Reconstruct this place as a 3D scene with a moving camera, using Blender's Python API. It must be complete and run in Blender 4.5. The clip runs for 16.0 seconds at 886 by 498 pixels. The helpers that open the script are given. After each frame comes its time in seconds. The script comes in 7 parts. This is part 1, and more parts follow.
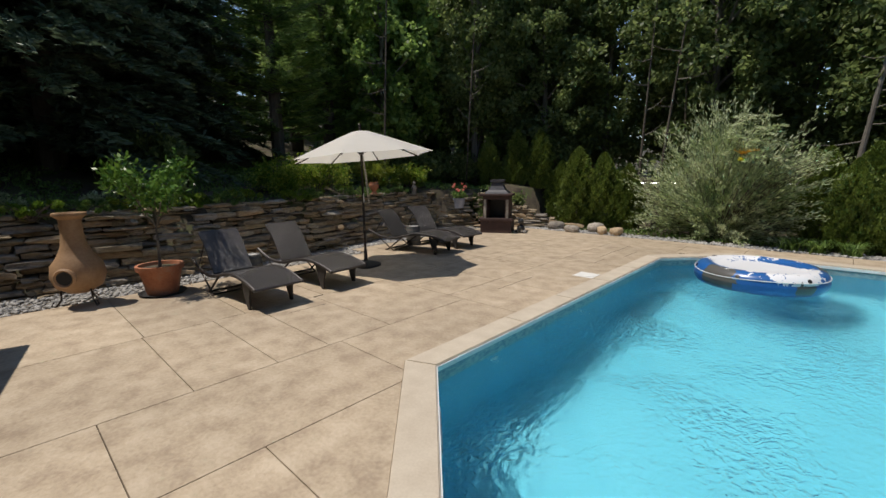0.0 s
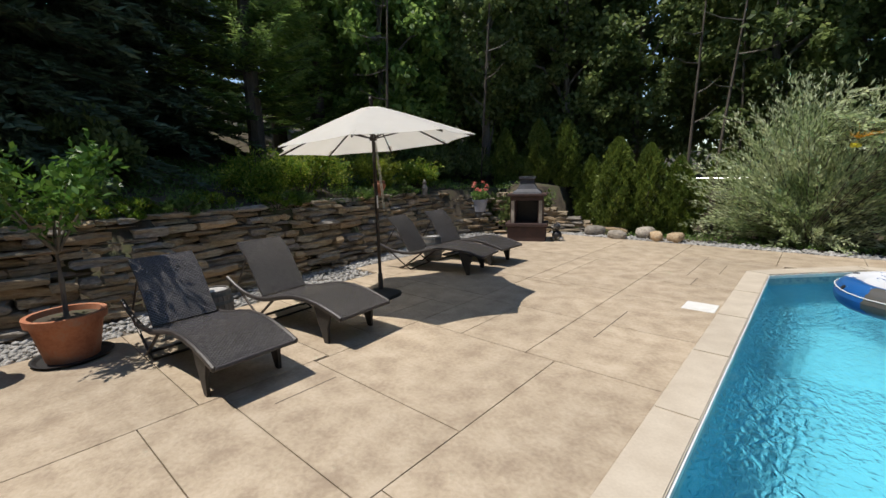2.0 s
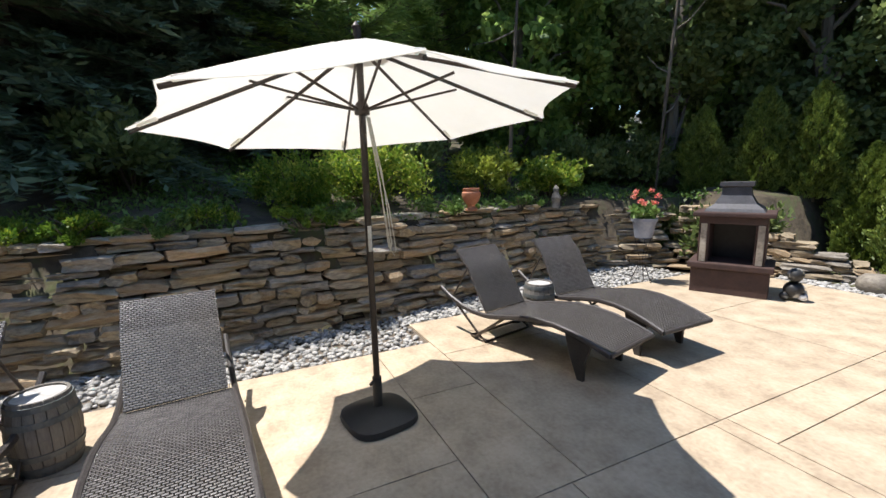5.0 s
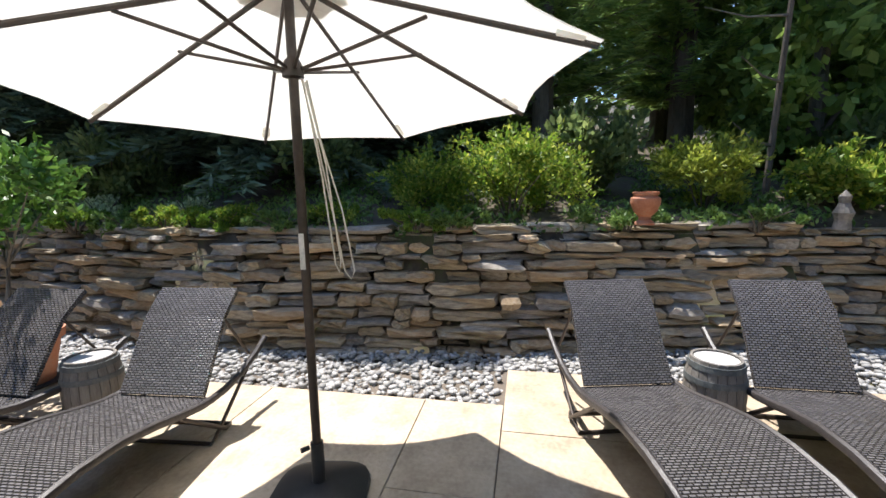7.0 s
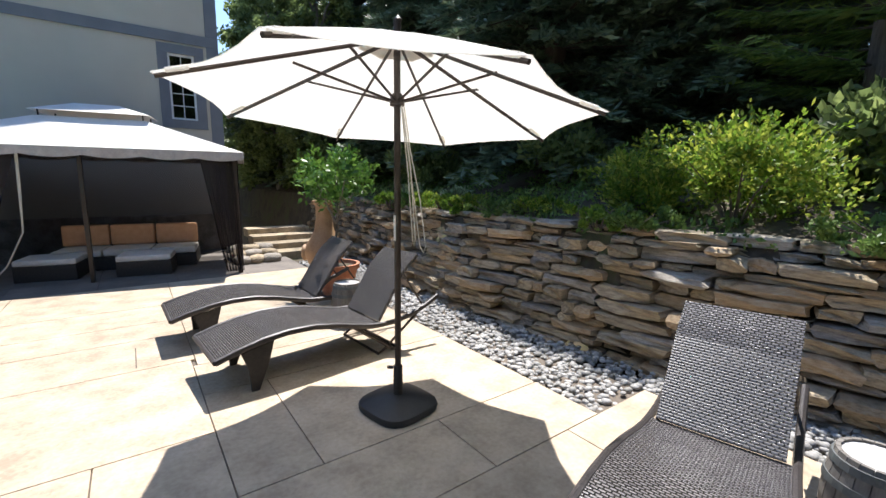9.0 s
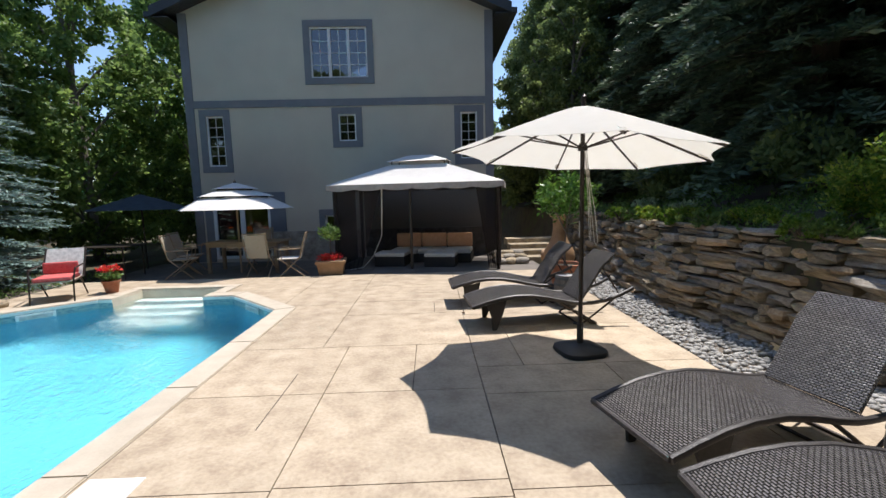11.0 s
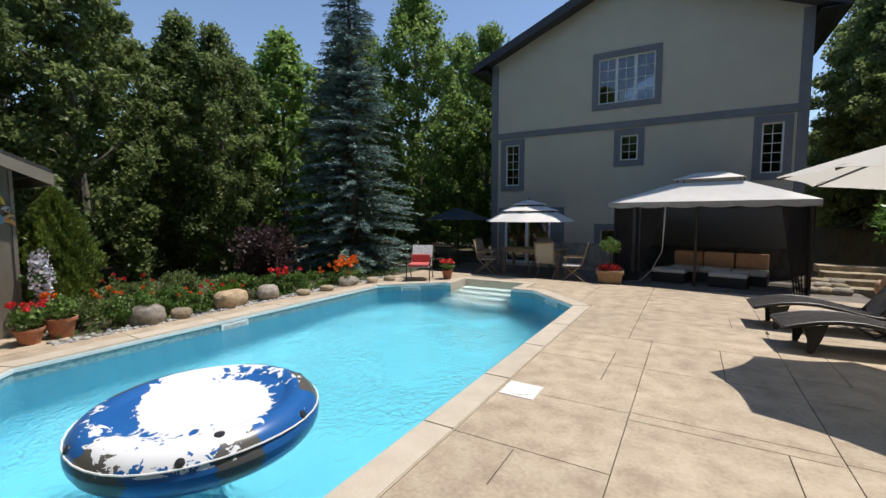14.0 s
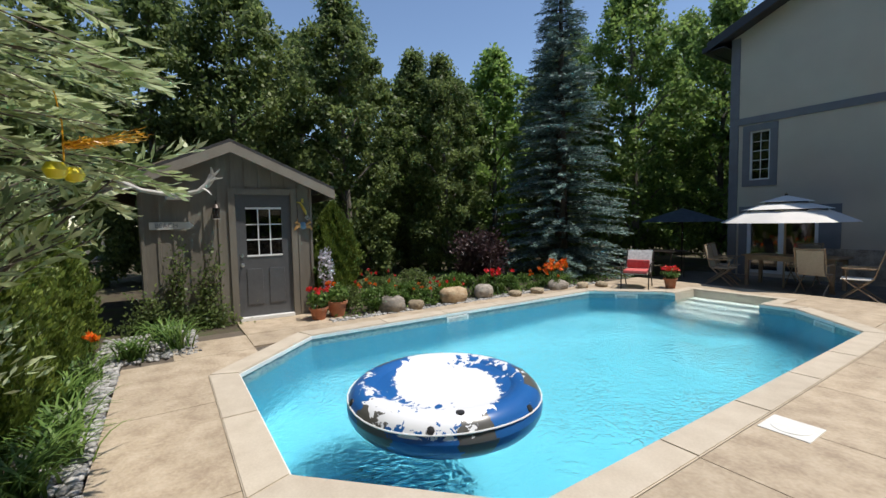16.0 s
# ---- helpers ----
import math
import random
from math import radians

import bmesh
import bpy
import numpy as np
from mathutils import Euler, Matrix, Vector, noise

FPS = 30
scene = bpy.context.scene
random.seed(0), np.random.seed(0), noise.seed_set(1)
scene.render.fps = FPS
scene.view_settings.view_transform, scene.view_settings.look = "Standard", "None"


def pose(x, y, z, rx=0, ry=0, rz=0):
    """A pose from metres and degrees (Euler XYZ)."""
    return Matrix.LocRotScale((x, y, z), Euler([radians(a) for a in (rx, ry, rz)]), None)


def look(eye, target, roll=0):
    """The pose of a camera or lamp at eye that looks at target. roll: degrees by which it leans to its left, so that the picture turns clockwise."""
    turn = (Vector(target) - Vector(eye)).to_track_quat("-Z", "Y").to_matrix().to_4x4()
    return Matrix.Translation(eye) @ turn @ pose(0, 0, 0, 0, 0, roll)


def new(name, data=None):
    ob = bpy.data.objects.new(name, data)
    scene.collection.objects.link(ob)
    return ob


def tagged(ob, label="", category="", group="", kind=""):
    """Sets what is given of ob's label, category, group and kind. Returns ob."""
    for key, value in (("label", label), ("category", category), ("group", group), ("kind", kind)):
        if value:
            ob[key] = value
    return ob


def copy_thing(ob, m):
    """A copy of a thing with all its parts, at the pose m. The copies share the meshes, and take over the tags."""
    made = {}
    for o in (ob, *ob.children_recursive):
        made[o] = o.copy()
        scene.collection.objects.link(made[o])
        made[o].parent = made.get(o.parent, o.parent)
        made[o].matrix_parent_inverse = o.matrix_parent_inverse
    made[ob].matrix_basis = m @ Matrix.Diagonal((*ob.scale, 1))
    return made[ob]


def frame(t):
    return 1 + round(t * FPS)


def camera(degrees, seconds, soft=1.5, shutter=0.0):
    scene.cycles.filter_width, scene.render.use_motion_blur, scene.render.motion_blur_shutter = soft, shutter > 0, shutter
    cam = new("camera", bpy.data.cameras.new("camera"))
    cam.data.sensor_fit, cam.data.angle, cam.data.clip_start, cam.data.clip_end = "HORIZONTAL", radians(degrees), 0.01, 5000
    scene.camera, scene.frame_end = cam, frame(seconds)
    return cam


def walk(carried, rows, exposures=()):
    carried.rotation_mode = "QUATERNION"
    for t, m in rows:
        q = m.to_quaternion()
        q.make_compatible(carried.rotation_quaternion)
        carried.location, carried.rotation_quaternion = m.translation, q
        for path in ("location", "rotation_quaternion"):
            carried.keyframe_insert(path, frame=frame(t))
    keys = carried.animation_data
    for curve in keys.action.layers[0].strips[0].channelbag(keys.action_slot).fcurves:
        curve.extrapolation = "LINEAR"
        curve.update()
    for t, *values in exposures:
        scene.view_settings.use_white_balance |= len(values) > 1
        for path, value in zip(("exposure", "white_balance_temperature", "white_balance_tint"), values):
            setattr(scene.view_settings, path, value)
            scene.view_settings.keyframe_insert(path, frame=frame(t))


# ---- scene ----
cam = camera(92.3, 16.0)
PATH = [
    (0, (0.367, 0.012, 1.653), (-0.983, 1.443, 1.295), -0.7),
    (0.5, (-0.201, 0.177, 1.634), (-1.527, 1.63, 1.275), -0.8),
    (1, (-0.74, 0.417, 1.582), (-2.046, 1.89, 1.227), -1.0),
    (1.5, (-1.219, 0.719, 1.567), (-2.521, 2.194, 1.21), -1.4),
    (2, (-1.635, 1.034, 1.568), (-2.935, 2.512, 1.211), -1.4),
    (2.5, (-2.002, 1.486, 1.565), (-3.308, 2.957, 1.206), -1.6),
    (3, (-2.325, 1.908, 1.587), (-3.67, 3.342, 1.224), -1.7),
    (3.5, (-2.599, 2.341, 1.606), (-4.018, 3.702, 1.241), -1.4),
    (4, (-2.864, 2.813, 1.618), (-4.388, 4.058, 1.257), -1.2),
    (4.2, (-2.944, 2.99, 1.63), (-4.51, 4.181, 1.268), -1.1),
    (6.3, (-3.707, 5.047, 1.489), (-5.686, 5.078, 1.202), -1.8),
    (6.5, (-3.818, 5.177, 1.483), (-5.795, 5.1, 1.194), -1.6),
    (7, (-4.046, 5.471, 1.489), (-5.988, 5.087, 1.204), -1.0),
    (7.5, (-4.185, 5.778, 1.483), (-6.019, 5.028, 1.209), -0.4),
    (8, (-4.252, 6.119, 1.484), (-5.92, 5.05, 1.213), 0.0),
    (8.5, (-4.355, 6.491, 1.481), (-5.777, 5.113, 1.198), 0.4),
    (9, (-4.423, 6.829, 1.524), (-5.589, 5.236, 1.203), 0.8),
    (9.5, (-4.444, 7.217, 1.504), (-5.285, 5.431, 1.18), 1.0),
    (10, (-4.447, 7.616, 1.502), (-4.933, 5.703, 1.175), 1.2),
    (10.2, (-4.336, 7.861, 1.505), (-4.76, 5.929, 1.21), 0.2),
    (12.3, (-4.31, 9.168, 1.61), (-3.752, 7.259, 1.404), -0.1),
    (12.5, (-4.241, 9.309, 1.611), (-3.654, 7.407, 1.414), -0.1),
    (13, (-4.008, 9.662, 1.588), (-3.347, 7.781, 1.424), 0.7),
    (13.5, (-3.886, 9.889, 1.593), (-3.077, 8.067, 1.436), 0.4),
    (14, (-3.798, 10.029, 1.614), (-2.792, 8.308, 1.453), -0.1),
    (14.5, (-3.763, 10.085, 1.59), (-2.538, 8.511, 1.44), -0.5),
    (15, (-3.721, 10.149, 1.605), (-2.303, 8.747, 1.454), -0.7),
    (15.5, (-3.698, 10.18, 1.588), (-2.125, 8.953, 1.452), -0.9),
    (16, (-3.673, 10.204, 1.583), (-2.0, 9.114, 1.455), -1.1),
]
EXPOSURES = [(0, -0.12, 6750, 12), (1.5, 0.03, 6600, 11), (3.0, 0.38, 6450, 11), (4.2, 0.66, 6400, 11), (6.3, 1.21, 6300, 13), (8.5, 1.21, 6200, 13), (10.0, 0.91, 6200, 13), (12.4, 0.28, 6550, 13), (16, 0.18, 6500, 11)]
walk(cam, [(t, look(eye, target, roll)) for t, eye, target, roll in PATH], EXPOSURES)

# world, sun, exposure
SUN_TO = Vector((-0.50, -0.56, 1.9)).normalized()
world = bpy.data.worlds.new("sky")
scene.world = world
world.use_nodes = True
wn = world.node_tree.nodes
sky = wn.new("ShaderNodeTexSky")
sky.sky_type = "NISHITA"
sky.sun_disc = False
sky.sun_elevation = math.asin(SUN_TO.z)
sky.sun_rotation = math.atan2(SUN_TO.x, SUN_TO.y)
sky.air_density, sky.dust_density, sky.ozone_density = 0.95, 0.1, 1.6
world.node_tree.links.new(sky.outputs[0], wn["Background"].inputs[0])
wn["Background"].inputs[1].default_value = 0.135
sun = new("sun", bpy.data.lights.new("sun", "SUN"))
sun.data.energy, sun.data.angle, sun.data.color = 4.2, radians(0.53), (1.0, 0.95, 0.87)
sun.matrix_world = look(SUN_TO * 50, (0, 0, 0))


# ---- materials ----
def mat(name, colors, scale=8.0, rough=0.8, metal=0.0, bump=0.3, dist=0.01, vary=0.0, island=0.0, fine=6.0, coord="Object", spec=0.5, translucent=0.0, stretch=None, big=0.0):
    """A procedural surface: colors blended by noise at two scales, with relief. vary: change from object to object; island: from piece to piece."""
    m = bpy.data.materials.new(name)
    m.use_nodes = True
    nt = m.node_tree
    n, l = nt.nodes, nt.links
    b = n["Principled BSDF"]
    b.inputs["Metallic"].default_value = metal
    b.inputs["Specular IOR Level"].default_value = spec
    tc = n.new("ShaderNodeTexCoord")
    src = tc.outputs[coord]
    if stretch:
        mp = n.new("ShaderNodeMapping")
        mp.inputs["Scale"].default_value = stretch
        l.new(src, mp.inputs[0])
        src = mp.outputs[0]
    a = n.new("ShaderNodeTexNoise")
    a.inputs["Scale"].default_value, a.inputs["Detail"].default_value = scale, 5
    f = n.new("ShaderNodeTexNoise")
    f.inputs["Scale"].default_value, f.inputs["Detail"].default_value = scale * fine, 3
    l.new(src, a.inputs[0])
    l.new(src, f.inputs[0])
    mx = n.new("ShaderNodeMath")
    mx.operation = "MULTIPLY_ADD"
    mx.inputs[1].default_value = 0.35
    l.new(f.outputs[0], mx.inputs[0])
    ml = n.new("ShaderNodeMath")
    ml.operation = "MULTIPLY"
    ml.inputs[1].default_value = 0.65
    l.new(a.outputs[0], ml.inputs[0])
    l.new(ml.outputs[0], mx.inputs[2])
    rp = n.new("ShaderNodeValToRGB")
    el = rp.color_ramp.elements
    k = len(colors)
    el[0].position, el[1].position = 0.36, 0.64
    for i in range(k - 2):
        el.new(0.36 + 0.28 * (i + 1) / (k - 1))
    for e, c in zip(el, colors):
        e.color = (*c, 1)
    l.new(mx.outputs[0], rp.inputs[0])
    out = rp.outputs[0]
    for amount, kind in ((vary, "o"), (island, "i"), (big, "b")):
        if not amount:
            continue
        if kind == "o":
            r = n.new("ShaderNodeObjectInfo").outputs["Random"]
        elif kind == "i":
            r = n.new("ShaderNodeNewGeometry").outputs["Random Per Island"]
        else:
            bn = n.new("ShaderNodeTexNoise")
            bn.inputs["Scale"].default_value = 0.45
            bn.inputs["Detail"].default_value = 3
            l.new(tc.outputs[coord], bn.inputs[0])
            r = bn.outputs[0]
        mr = n.new("ShaderNodeMapRange")
        if kind == "b":
            mr.inputs["From Min"].default_value, mr.inputs["From Max"].default_value = 0.35, 0.65
        mr.inputs["To Min"].default_value, mr.inputs["To Max"].default_value = 1 - amount, 1 + amount
        l.new(r, mr.inputs[0])
        hs = n.new("ShaderNodeHueSaturation")
        l.new(mr.outputs[0], hs.inputs["Value"])
        if kind == "i":
            hr = n.new("ShaderNodeMapRange")
            hr.inputs["To Min"].default_value, hr.inputs["To Max"].default_value = 0.515, 0.485
            l.new(r, hr.inputs[0])
            l.new(hr.outputs[0], hs.inputs["Hue"])
        l.new(out, hs.inputs["Color"])
        out = hs.outputs[0]
    l.new(out, b.inputs["Base Color"])
    rr = n.new("ShaderNodeMapRange")
    rr.inputs["To Min"].default_value, rr.inputs["To Max"].default_value = max(rough - 0.12, 0.03), min(rough + 0.12, 1)
    l.new(mx.outputs[0], rr.inputs[0])
    l.new(rr.outputs[0], b.inputs["Roughness"])
    if bump:
        bp = n.new("ShaderNodeBump")
        bp.inputs["Strength"].default_value, bp.inputs["Distance"].default_value = bump, dist
        l.new(mx.outputs[0], bp.inputs["Height"])
        l.new(bp.outputs[0], b.inputs["Normal"])
    if translucent:
        t = n.new("ShaderNodeBsdfTranslucent")
        l.new(out, t.inputs[0])
        ms = n.new("ShaderNodeMixShader")
        ms.inputs[0].default_value = translucent
        l.new(b.outputs[0], ms.inputs[1])
        l.new(t.outputs[0], ms.inputs[2])
        l.new(ms.outputs[0], n["Material Output"].inputs[0])
    return m


def leafmat(name, colors, island=0.35, translucent=0.3, rough=0.5, spec=0.4):
    return mat(name, colors, scale=1.2, fine=8, rough=rough, bump=0.0, island=island, translucent=translucent, spec=spec)


M = {}
M["slab"] = mat("stamped_concrete", [(0.33, 0.255, 0.18), (0.43, 0.345, 0.245), (0.51, 0.42, 0.31)], scale=4.6, rough=0.6, bump=0.8, dist=0.02, vary=0.07, coord="Object", fine=7, big=0.10)
M["joint"] = mat("joint_concrete", [(0.10, 0.08, 0.06), (0.15, 0.12, 0.09)], scale=6)
M["coping"] = mat("coping_concrete", [(0.47, 0.40, 0.31), (0.56, 0.49, 0.39)], scale=5, rough=0.7, bump=0.15, dist=0.004, vary=0.04, fine=12)
# paving by the house, coloured dark for the shadow the house throws there
M["paver"] = mat("shaded_pavers", [(0.12, 0.105, 0.09), (0.2, 0.175, 0.15)], scale=3, rough=0.8, vary=0.1)
M["soil"] = mat("soil", [(0.035, 0.028, 0.018), (0.08, 0.062, 0.04), (0.07, 0.085, 0.03)], scale=2.2, rough=0.95, bump=0.8, dist=0.05)
M["stone"] = mat("wall_stone", [(0.19, 0.15, 0.105), (0.35, 0.28, 0.185), (0.46, 0.375, 0.25)], scale=5.5, rough=0.85, bump=0.8, dist=0.025, vary=0.25, fine=5)
M["stone_gold"] = mat("golden_stone", [(0.27, 0.19, 0.11), (0.41, 0.295, 0.175), (0.46, 0.375, 0.26)], scale=6, rough=0.85, bump=0.8, dist=0.02, vary=0.25)
M["stone_grey"] = mat("grey_stone", [(0.18, 0.157, 0.128), (0.30, 0.265, 0.22), (0.40, 0.36, 0.30)], scale=6, rough=0.85, bump=0.8, dist=0.02, vary=0.3)
M["pebble"] = mat("pebble", [(0.26, 0.25, 0.235), (0.42, 0.41, 0.385)], scale=20, rough=0.7, bump=0.1, dist=0.003, island=0.35)
M["stucco"] = mat("stucco", [(0.53, 0.475, 0.38), (0.58, 0.525, 0.42)], scale=1.5, rough=0.9, bump=0.5, dist=0.004, fine=60)
M["trimgrey"] = mat("grey_trim", [(0.17, 0.175, 0.19), (0.205, 0.21, 0.225)], scale=3, rough=0.8, bump=0.3, dist=0.003, fine=30)
M["roof"] = mat("roof_shingle", [(0.035, 0.035, 0.037), (0.07, 0.068, 0.066)], scale=14, rough=0.9, bump=0.6, dist=0.01)
M["eave"] = mat("dark_eave", [(0.028, 0.03, 0.033), (0.04, 0.042, 0.046)], scale=3, rough=0.5, bump=0.05)
M["white"] = mat("white_paint", [(0.72, 0.72, 0.70), (0.80, 0.80, 0.78)], scale=4, rough=0.45, bump=0.05, dist=0.002)
M["fabric"] = mat("cream_canvas", [(0.90, 0.885, 0.84), (0.93, 0.915, 0.875)], scale=6, rough=0.85, bump=0.1, dist=0.004, translucent=0.62)
M["fabric_top"] = mat("white_canvas", [(0.78, 0.755, 0.71), (0.85, 0.825, 0.78)], scale=5, rough=0.85, bump=0.15, dist=0.004, translucent=0.12)
M["bronze"] = mat("bronze_paint", [(0.035, 0.027, 0.022), (0.06, 0.046, 0.038)], scale=9, rough=0.42, bump=0.05, metal=0.4)
M["railwicker"] = mat("rail_wicker", [(0.03, 0.026, 0.025), (0.06, 0.052, 0.05)], scale=60, rough=0.42, bump=0.6, dist=0.004)
M["black"] = mat("black_plastic", [(0.016, 0.016, 0.017), (0.03, 0.03, 0.031)], scale=15, rough=0.5, bump=0.15, dist=0.003)
M["terracotta"] = mat("terracotta", [(0.36, 0.125, 0.06), (0.46, 0.18, 0.09), (0.42, 0.22, 0.14)], scale=7, rough=0.8, bump=0.2, dist=0.004)
M["clay"] = mat("tan_clay", [(0.30, 0.175, 0.09), (0.42, 0.26, 0.14)], scale=6, rough=0.65, bump=0.25, dist=0.005)
M["bark"] = mat("bark", [(0.06, 0.048, 0.036), (0.15, 0.125, 0.095)], scale=6, rough=0.95, bump=0.9, dist=0.02, stretch=(1, 1, 0.25))
M["greybark"] = mat("grey_bark", [(0.12, 0.105, 0.085), (0.24, 0.215, 0.18)], scale=6, rough=0.95, bump=0.9, dist=0.02, stretch=(1, 1, 0.25))
M["siding"] = mat("board_siding", [(0.165, 0.145, 0.115), (0.215, 0.19, 0.152)], scale=5, rough=0.75, bump=0.25, dist=0.004, vary=0.06, stretch=(1, 1, 0.15))
M["shedtrim"] = mat("shed_trim", [(0.24, 0.21, 0.168), (0.29, 0.255, 0.205)], scale=4, rough=0.7, bump=0.15, dist=0.003, vary=0.04)
M["door"] = mat("door_paint", [(0.082, 0.084, 0.088), (0.105, 0.106, 0.11)], scale=4, rough=0.42, bump=0.05, dist=0.002)
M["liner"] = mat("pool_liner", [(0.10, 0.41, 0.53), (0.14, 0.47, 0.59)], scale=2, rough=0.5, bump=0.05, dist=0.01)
# liner for the side walls, its colour darkened to carry their underwater shade
M["liner_shaded"] = mat("shaded_wall_liner", [(0.045, 0.29, 0.43), (0.06, 0.34, 0.48)], scale=2, rough=0.5, bump=0.05, dist=0.01)
M["linerband"] = mat("liner_band", [(0.05, 0.16, 0.22), (0.22, 0.34, 0.36), (0.34, 0.42, 0.40)], scale=16, rough=0.4, bump=0.0, stretch=(1, 1, 2.5))
M["floor_far"] = mat("grass_ground", [(0.03, 0.05, 0.015), (0.06, 0.085, 0.025), (0.09, 0.085, 0.04)], scale=2, rough=0.95, bump=0.8, dist=0.04)
M["steel"] = mat("steel", [(0.5, 0.5, 0.5), (0.6, 0.6, 0.6)], scale=8, rough=0.3, metal=1.0, bump=0.0)
M["maroon"] = mat("fireplace_clay", [(0.04, 0.022, 0.019), (0.07, 0.038, 0.032)], scale=8, rough=0.75, bump=0.3, dist=0.005)
M["barrelwood"] = mat("barrel_wood", [(0.12, 0.108, 0.094), (0.22, 0.203, 0.178)], scale=9, rough=0.75, bump=0.4, dist=0.004, stretch=(2.5, 2.5, 0.4))
M["barrelhoop"] = mat("barrel_hoop", [(0.09, 0.10, 0.10), (0.16, 0.17, 0.165)], scale=12, rough=0.6, bump=0.1, metal=0.3)
M["marble"] = mat("grey_stone_top", [(0.36, 0.35, 0.34), (0.62, 0.60, 0.57)], scale=16, rough=0.45, bump=0.1, dist=0.002)
M["teak"] = mat("teak", [(0.30, 0.215, 0.135), (0.42, 0.32, 0.21)], scale=8, rough=0.65, bump=0.15, dist=0.003, stretch=(1, 4, 1))
M["sling"] = mat("beige_sling", [(0.42, 0.36, 0.27), (0.50, 0.43, 0.33)], scale=30, rough=0.8, bump=0.1, dist=0.002)
M["orange_cushion"] = mat("orange_cushion", [(0.62, 0.33, 0.18), (0.72, 0.42, 0.25)], scale=10, rough=0.9, bump=0.15, dist=0.004)
M["white_cushion"] = mat("white_cushion", [(0.62, 0.59, 0.54), (0.72, 0.69, 0.64)], scale=10, rough=0.9, bump=0.15, dist=0.004)
M["red_cushion"] = mat("red_cushion", [(0.55, 0.08, 0.08), (0.66, 0.16, 0.14)], scale=20, rough=0.9, bump=0.1)
M["cord"] = mat("cord", [(0.5, 0.47, 0.4), (0.6, 0.57, 0.5)], scale=60, rough=0.9, bump=0.1, dist=0.001)
M["darkwicker"] = mat("dark_wicker", [(0.018, 0.016, 0.015), (0.04, 0.035, 0.032)], scale=40, rough=0.6, bump=0.5, dist=0.004)
M["whitelid"] = mat("lid_plastic", [(0.70, 0.69, 0.65), (0.78, 0.77, 0.73)], scale=9, rough=0.5, bump=0.05)
# foliage
M["spruce"] = leafmat("dark_needles", [(0.07, 0.115, 0.065), (0.19, 0.26, 0.15)], translucent=0.25)
M["bluespruce"] = leafmat("blue_needles", [(0.116, 0.194, 0.171), (0.264, 0.364, 0.333)], translucent=0.1)
M["cedar"] = leafmat("cedar_sprays", [(0.09, 0.14, 0.025), (0.23, 0.30, 0.055)], translucent=0.3)
M["forest"] = leafmat("forest_leaves", [(0.11, 0.16, 0.055), (0.25, 0.32, 0.11)], translucent=0.55)
M["maple"] = leafmat("bright_leaves", [(0.15, 0.25, 0.06), (0.30, 0.44, 0.12)], translucent=0.6)
M["pine"] = leafmat("pine_needles", [(0.14, 0.23, 0.06), (0.28, 0.40, 0.11)], translucent=0.55)
M["willow"] = leafmat("willow_leaves", [(0.26, 0.36, 0.14), (0.62, 0.66, 0.42)], translucent=0.35)
M["citrus"] = leafmat("glossy_leaves", [(0.06, 0.15, 0.025), (0.17, 0.31, 0.05)], translucent=0.3, rough=0.35)
M["lime"] = leafmat("lime_leaves", [(0.09, 0.19, 0.02), (0.22, 0.33, 0.04)], translucent=0.5)
M["lime2"] = leafmat("yellow_leaves", [(0.24, 0.32, 0.03), (0.44, 0.48, 0.09)], translucent=0.5)
M["purple"] = leafmat("purple_leaves", [(0.055, 0.033, 0.035), (0.115, 0.068, 0.065)], translucent=0.2)
M["herb"] = leafmat("herb_leaves", [(0.078, 0.155, 0.031), (0.202, 0.31, 0.078)], translucent=0.3)
M["orangefl"] = leafmat("orange_petals", [(0.75, 0.14, 0.01), (0.85, 0.25, 0.02)], translucent=0.3)
M["redfl"] = leafmat("red_petals", [(0.65, 0.02, 0.02), (0.8, 0.06, 0.04)], translucent=0.3)
M["pinkfl"] = leafmat("coral_petals", [(0.75, 0.20, 0.15), (0.85, 0.35, 0.28)], translucent=0.3)
M["whitefl"] = leafmat("pale_petals", [(0.55, 0.52, 0.6), (0.75, 0.72, 0.76)], translucent=0.3)


def glassmat(name, tint, rough=0.02):
    m = bpy.data.materials.new(name)
    m.use_nodes = True
    n, l = m.node_tree.nodes, m.node_tree.links
    n.remove(n["Principled BSDF"])
    tr, gl, fr, mx = n.new("ShaderNodeBsdfTransparent"), n.new("ShaderNodeBsdfGlossy"), n.new("ShaderNodeFresnel"), n.new("ShaderNodeMixShader")
    tr.inputs[0].default_value = (*tint, 1)
    gl.inputs["Roughness"].default_value = rough
    fr.inputs[0].default_value = 2.3
    l.new(fr.outputs[0], mx.inputs[0])
    l.new(tr.outputs[0], mx.inputs[1])
    l.new(gl.outputs[0], mx.inputs[2])
    l.new(mx.outputs[0], n["Material Output"].inputs[0])
    return m


M["glass"] = glassmat("window_glass", (0.35, 0.38, 0.42))


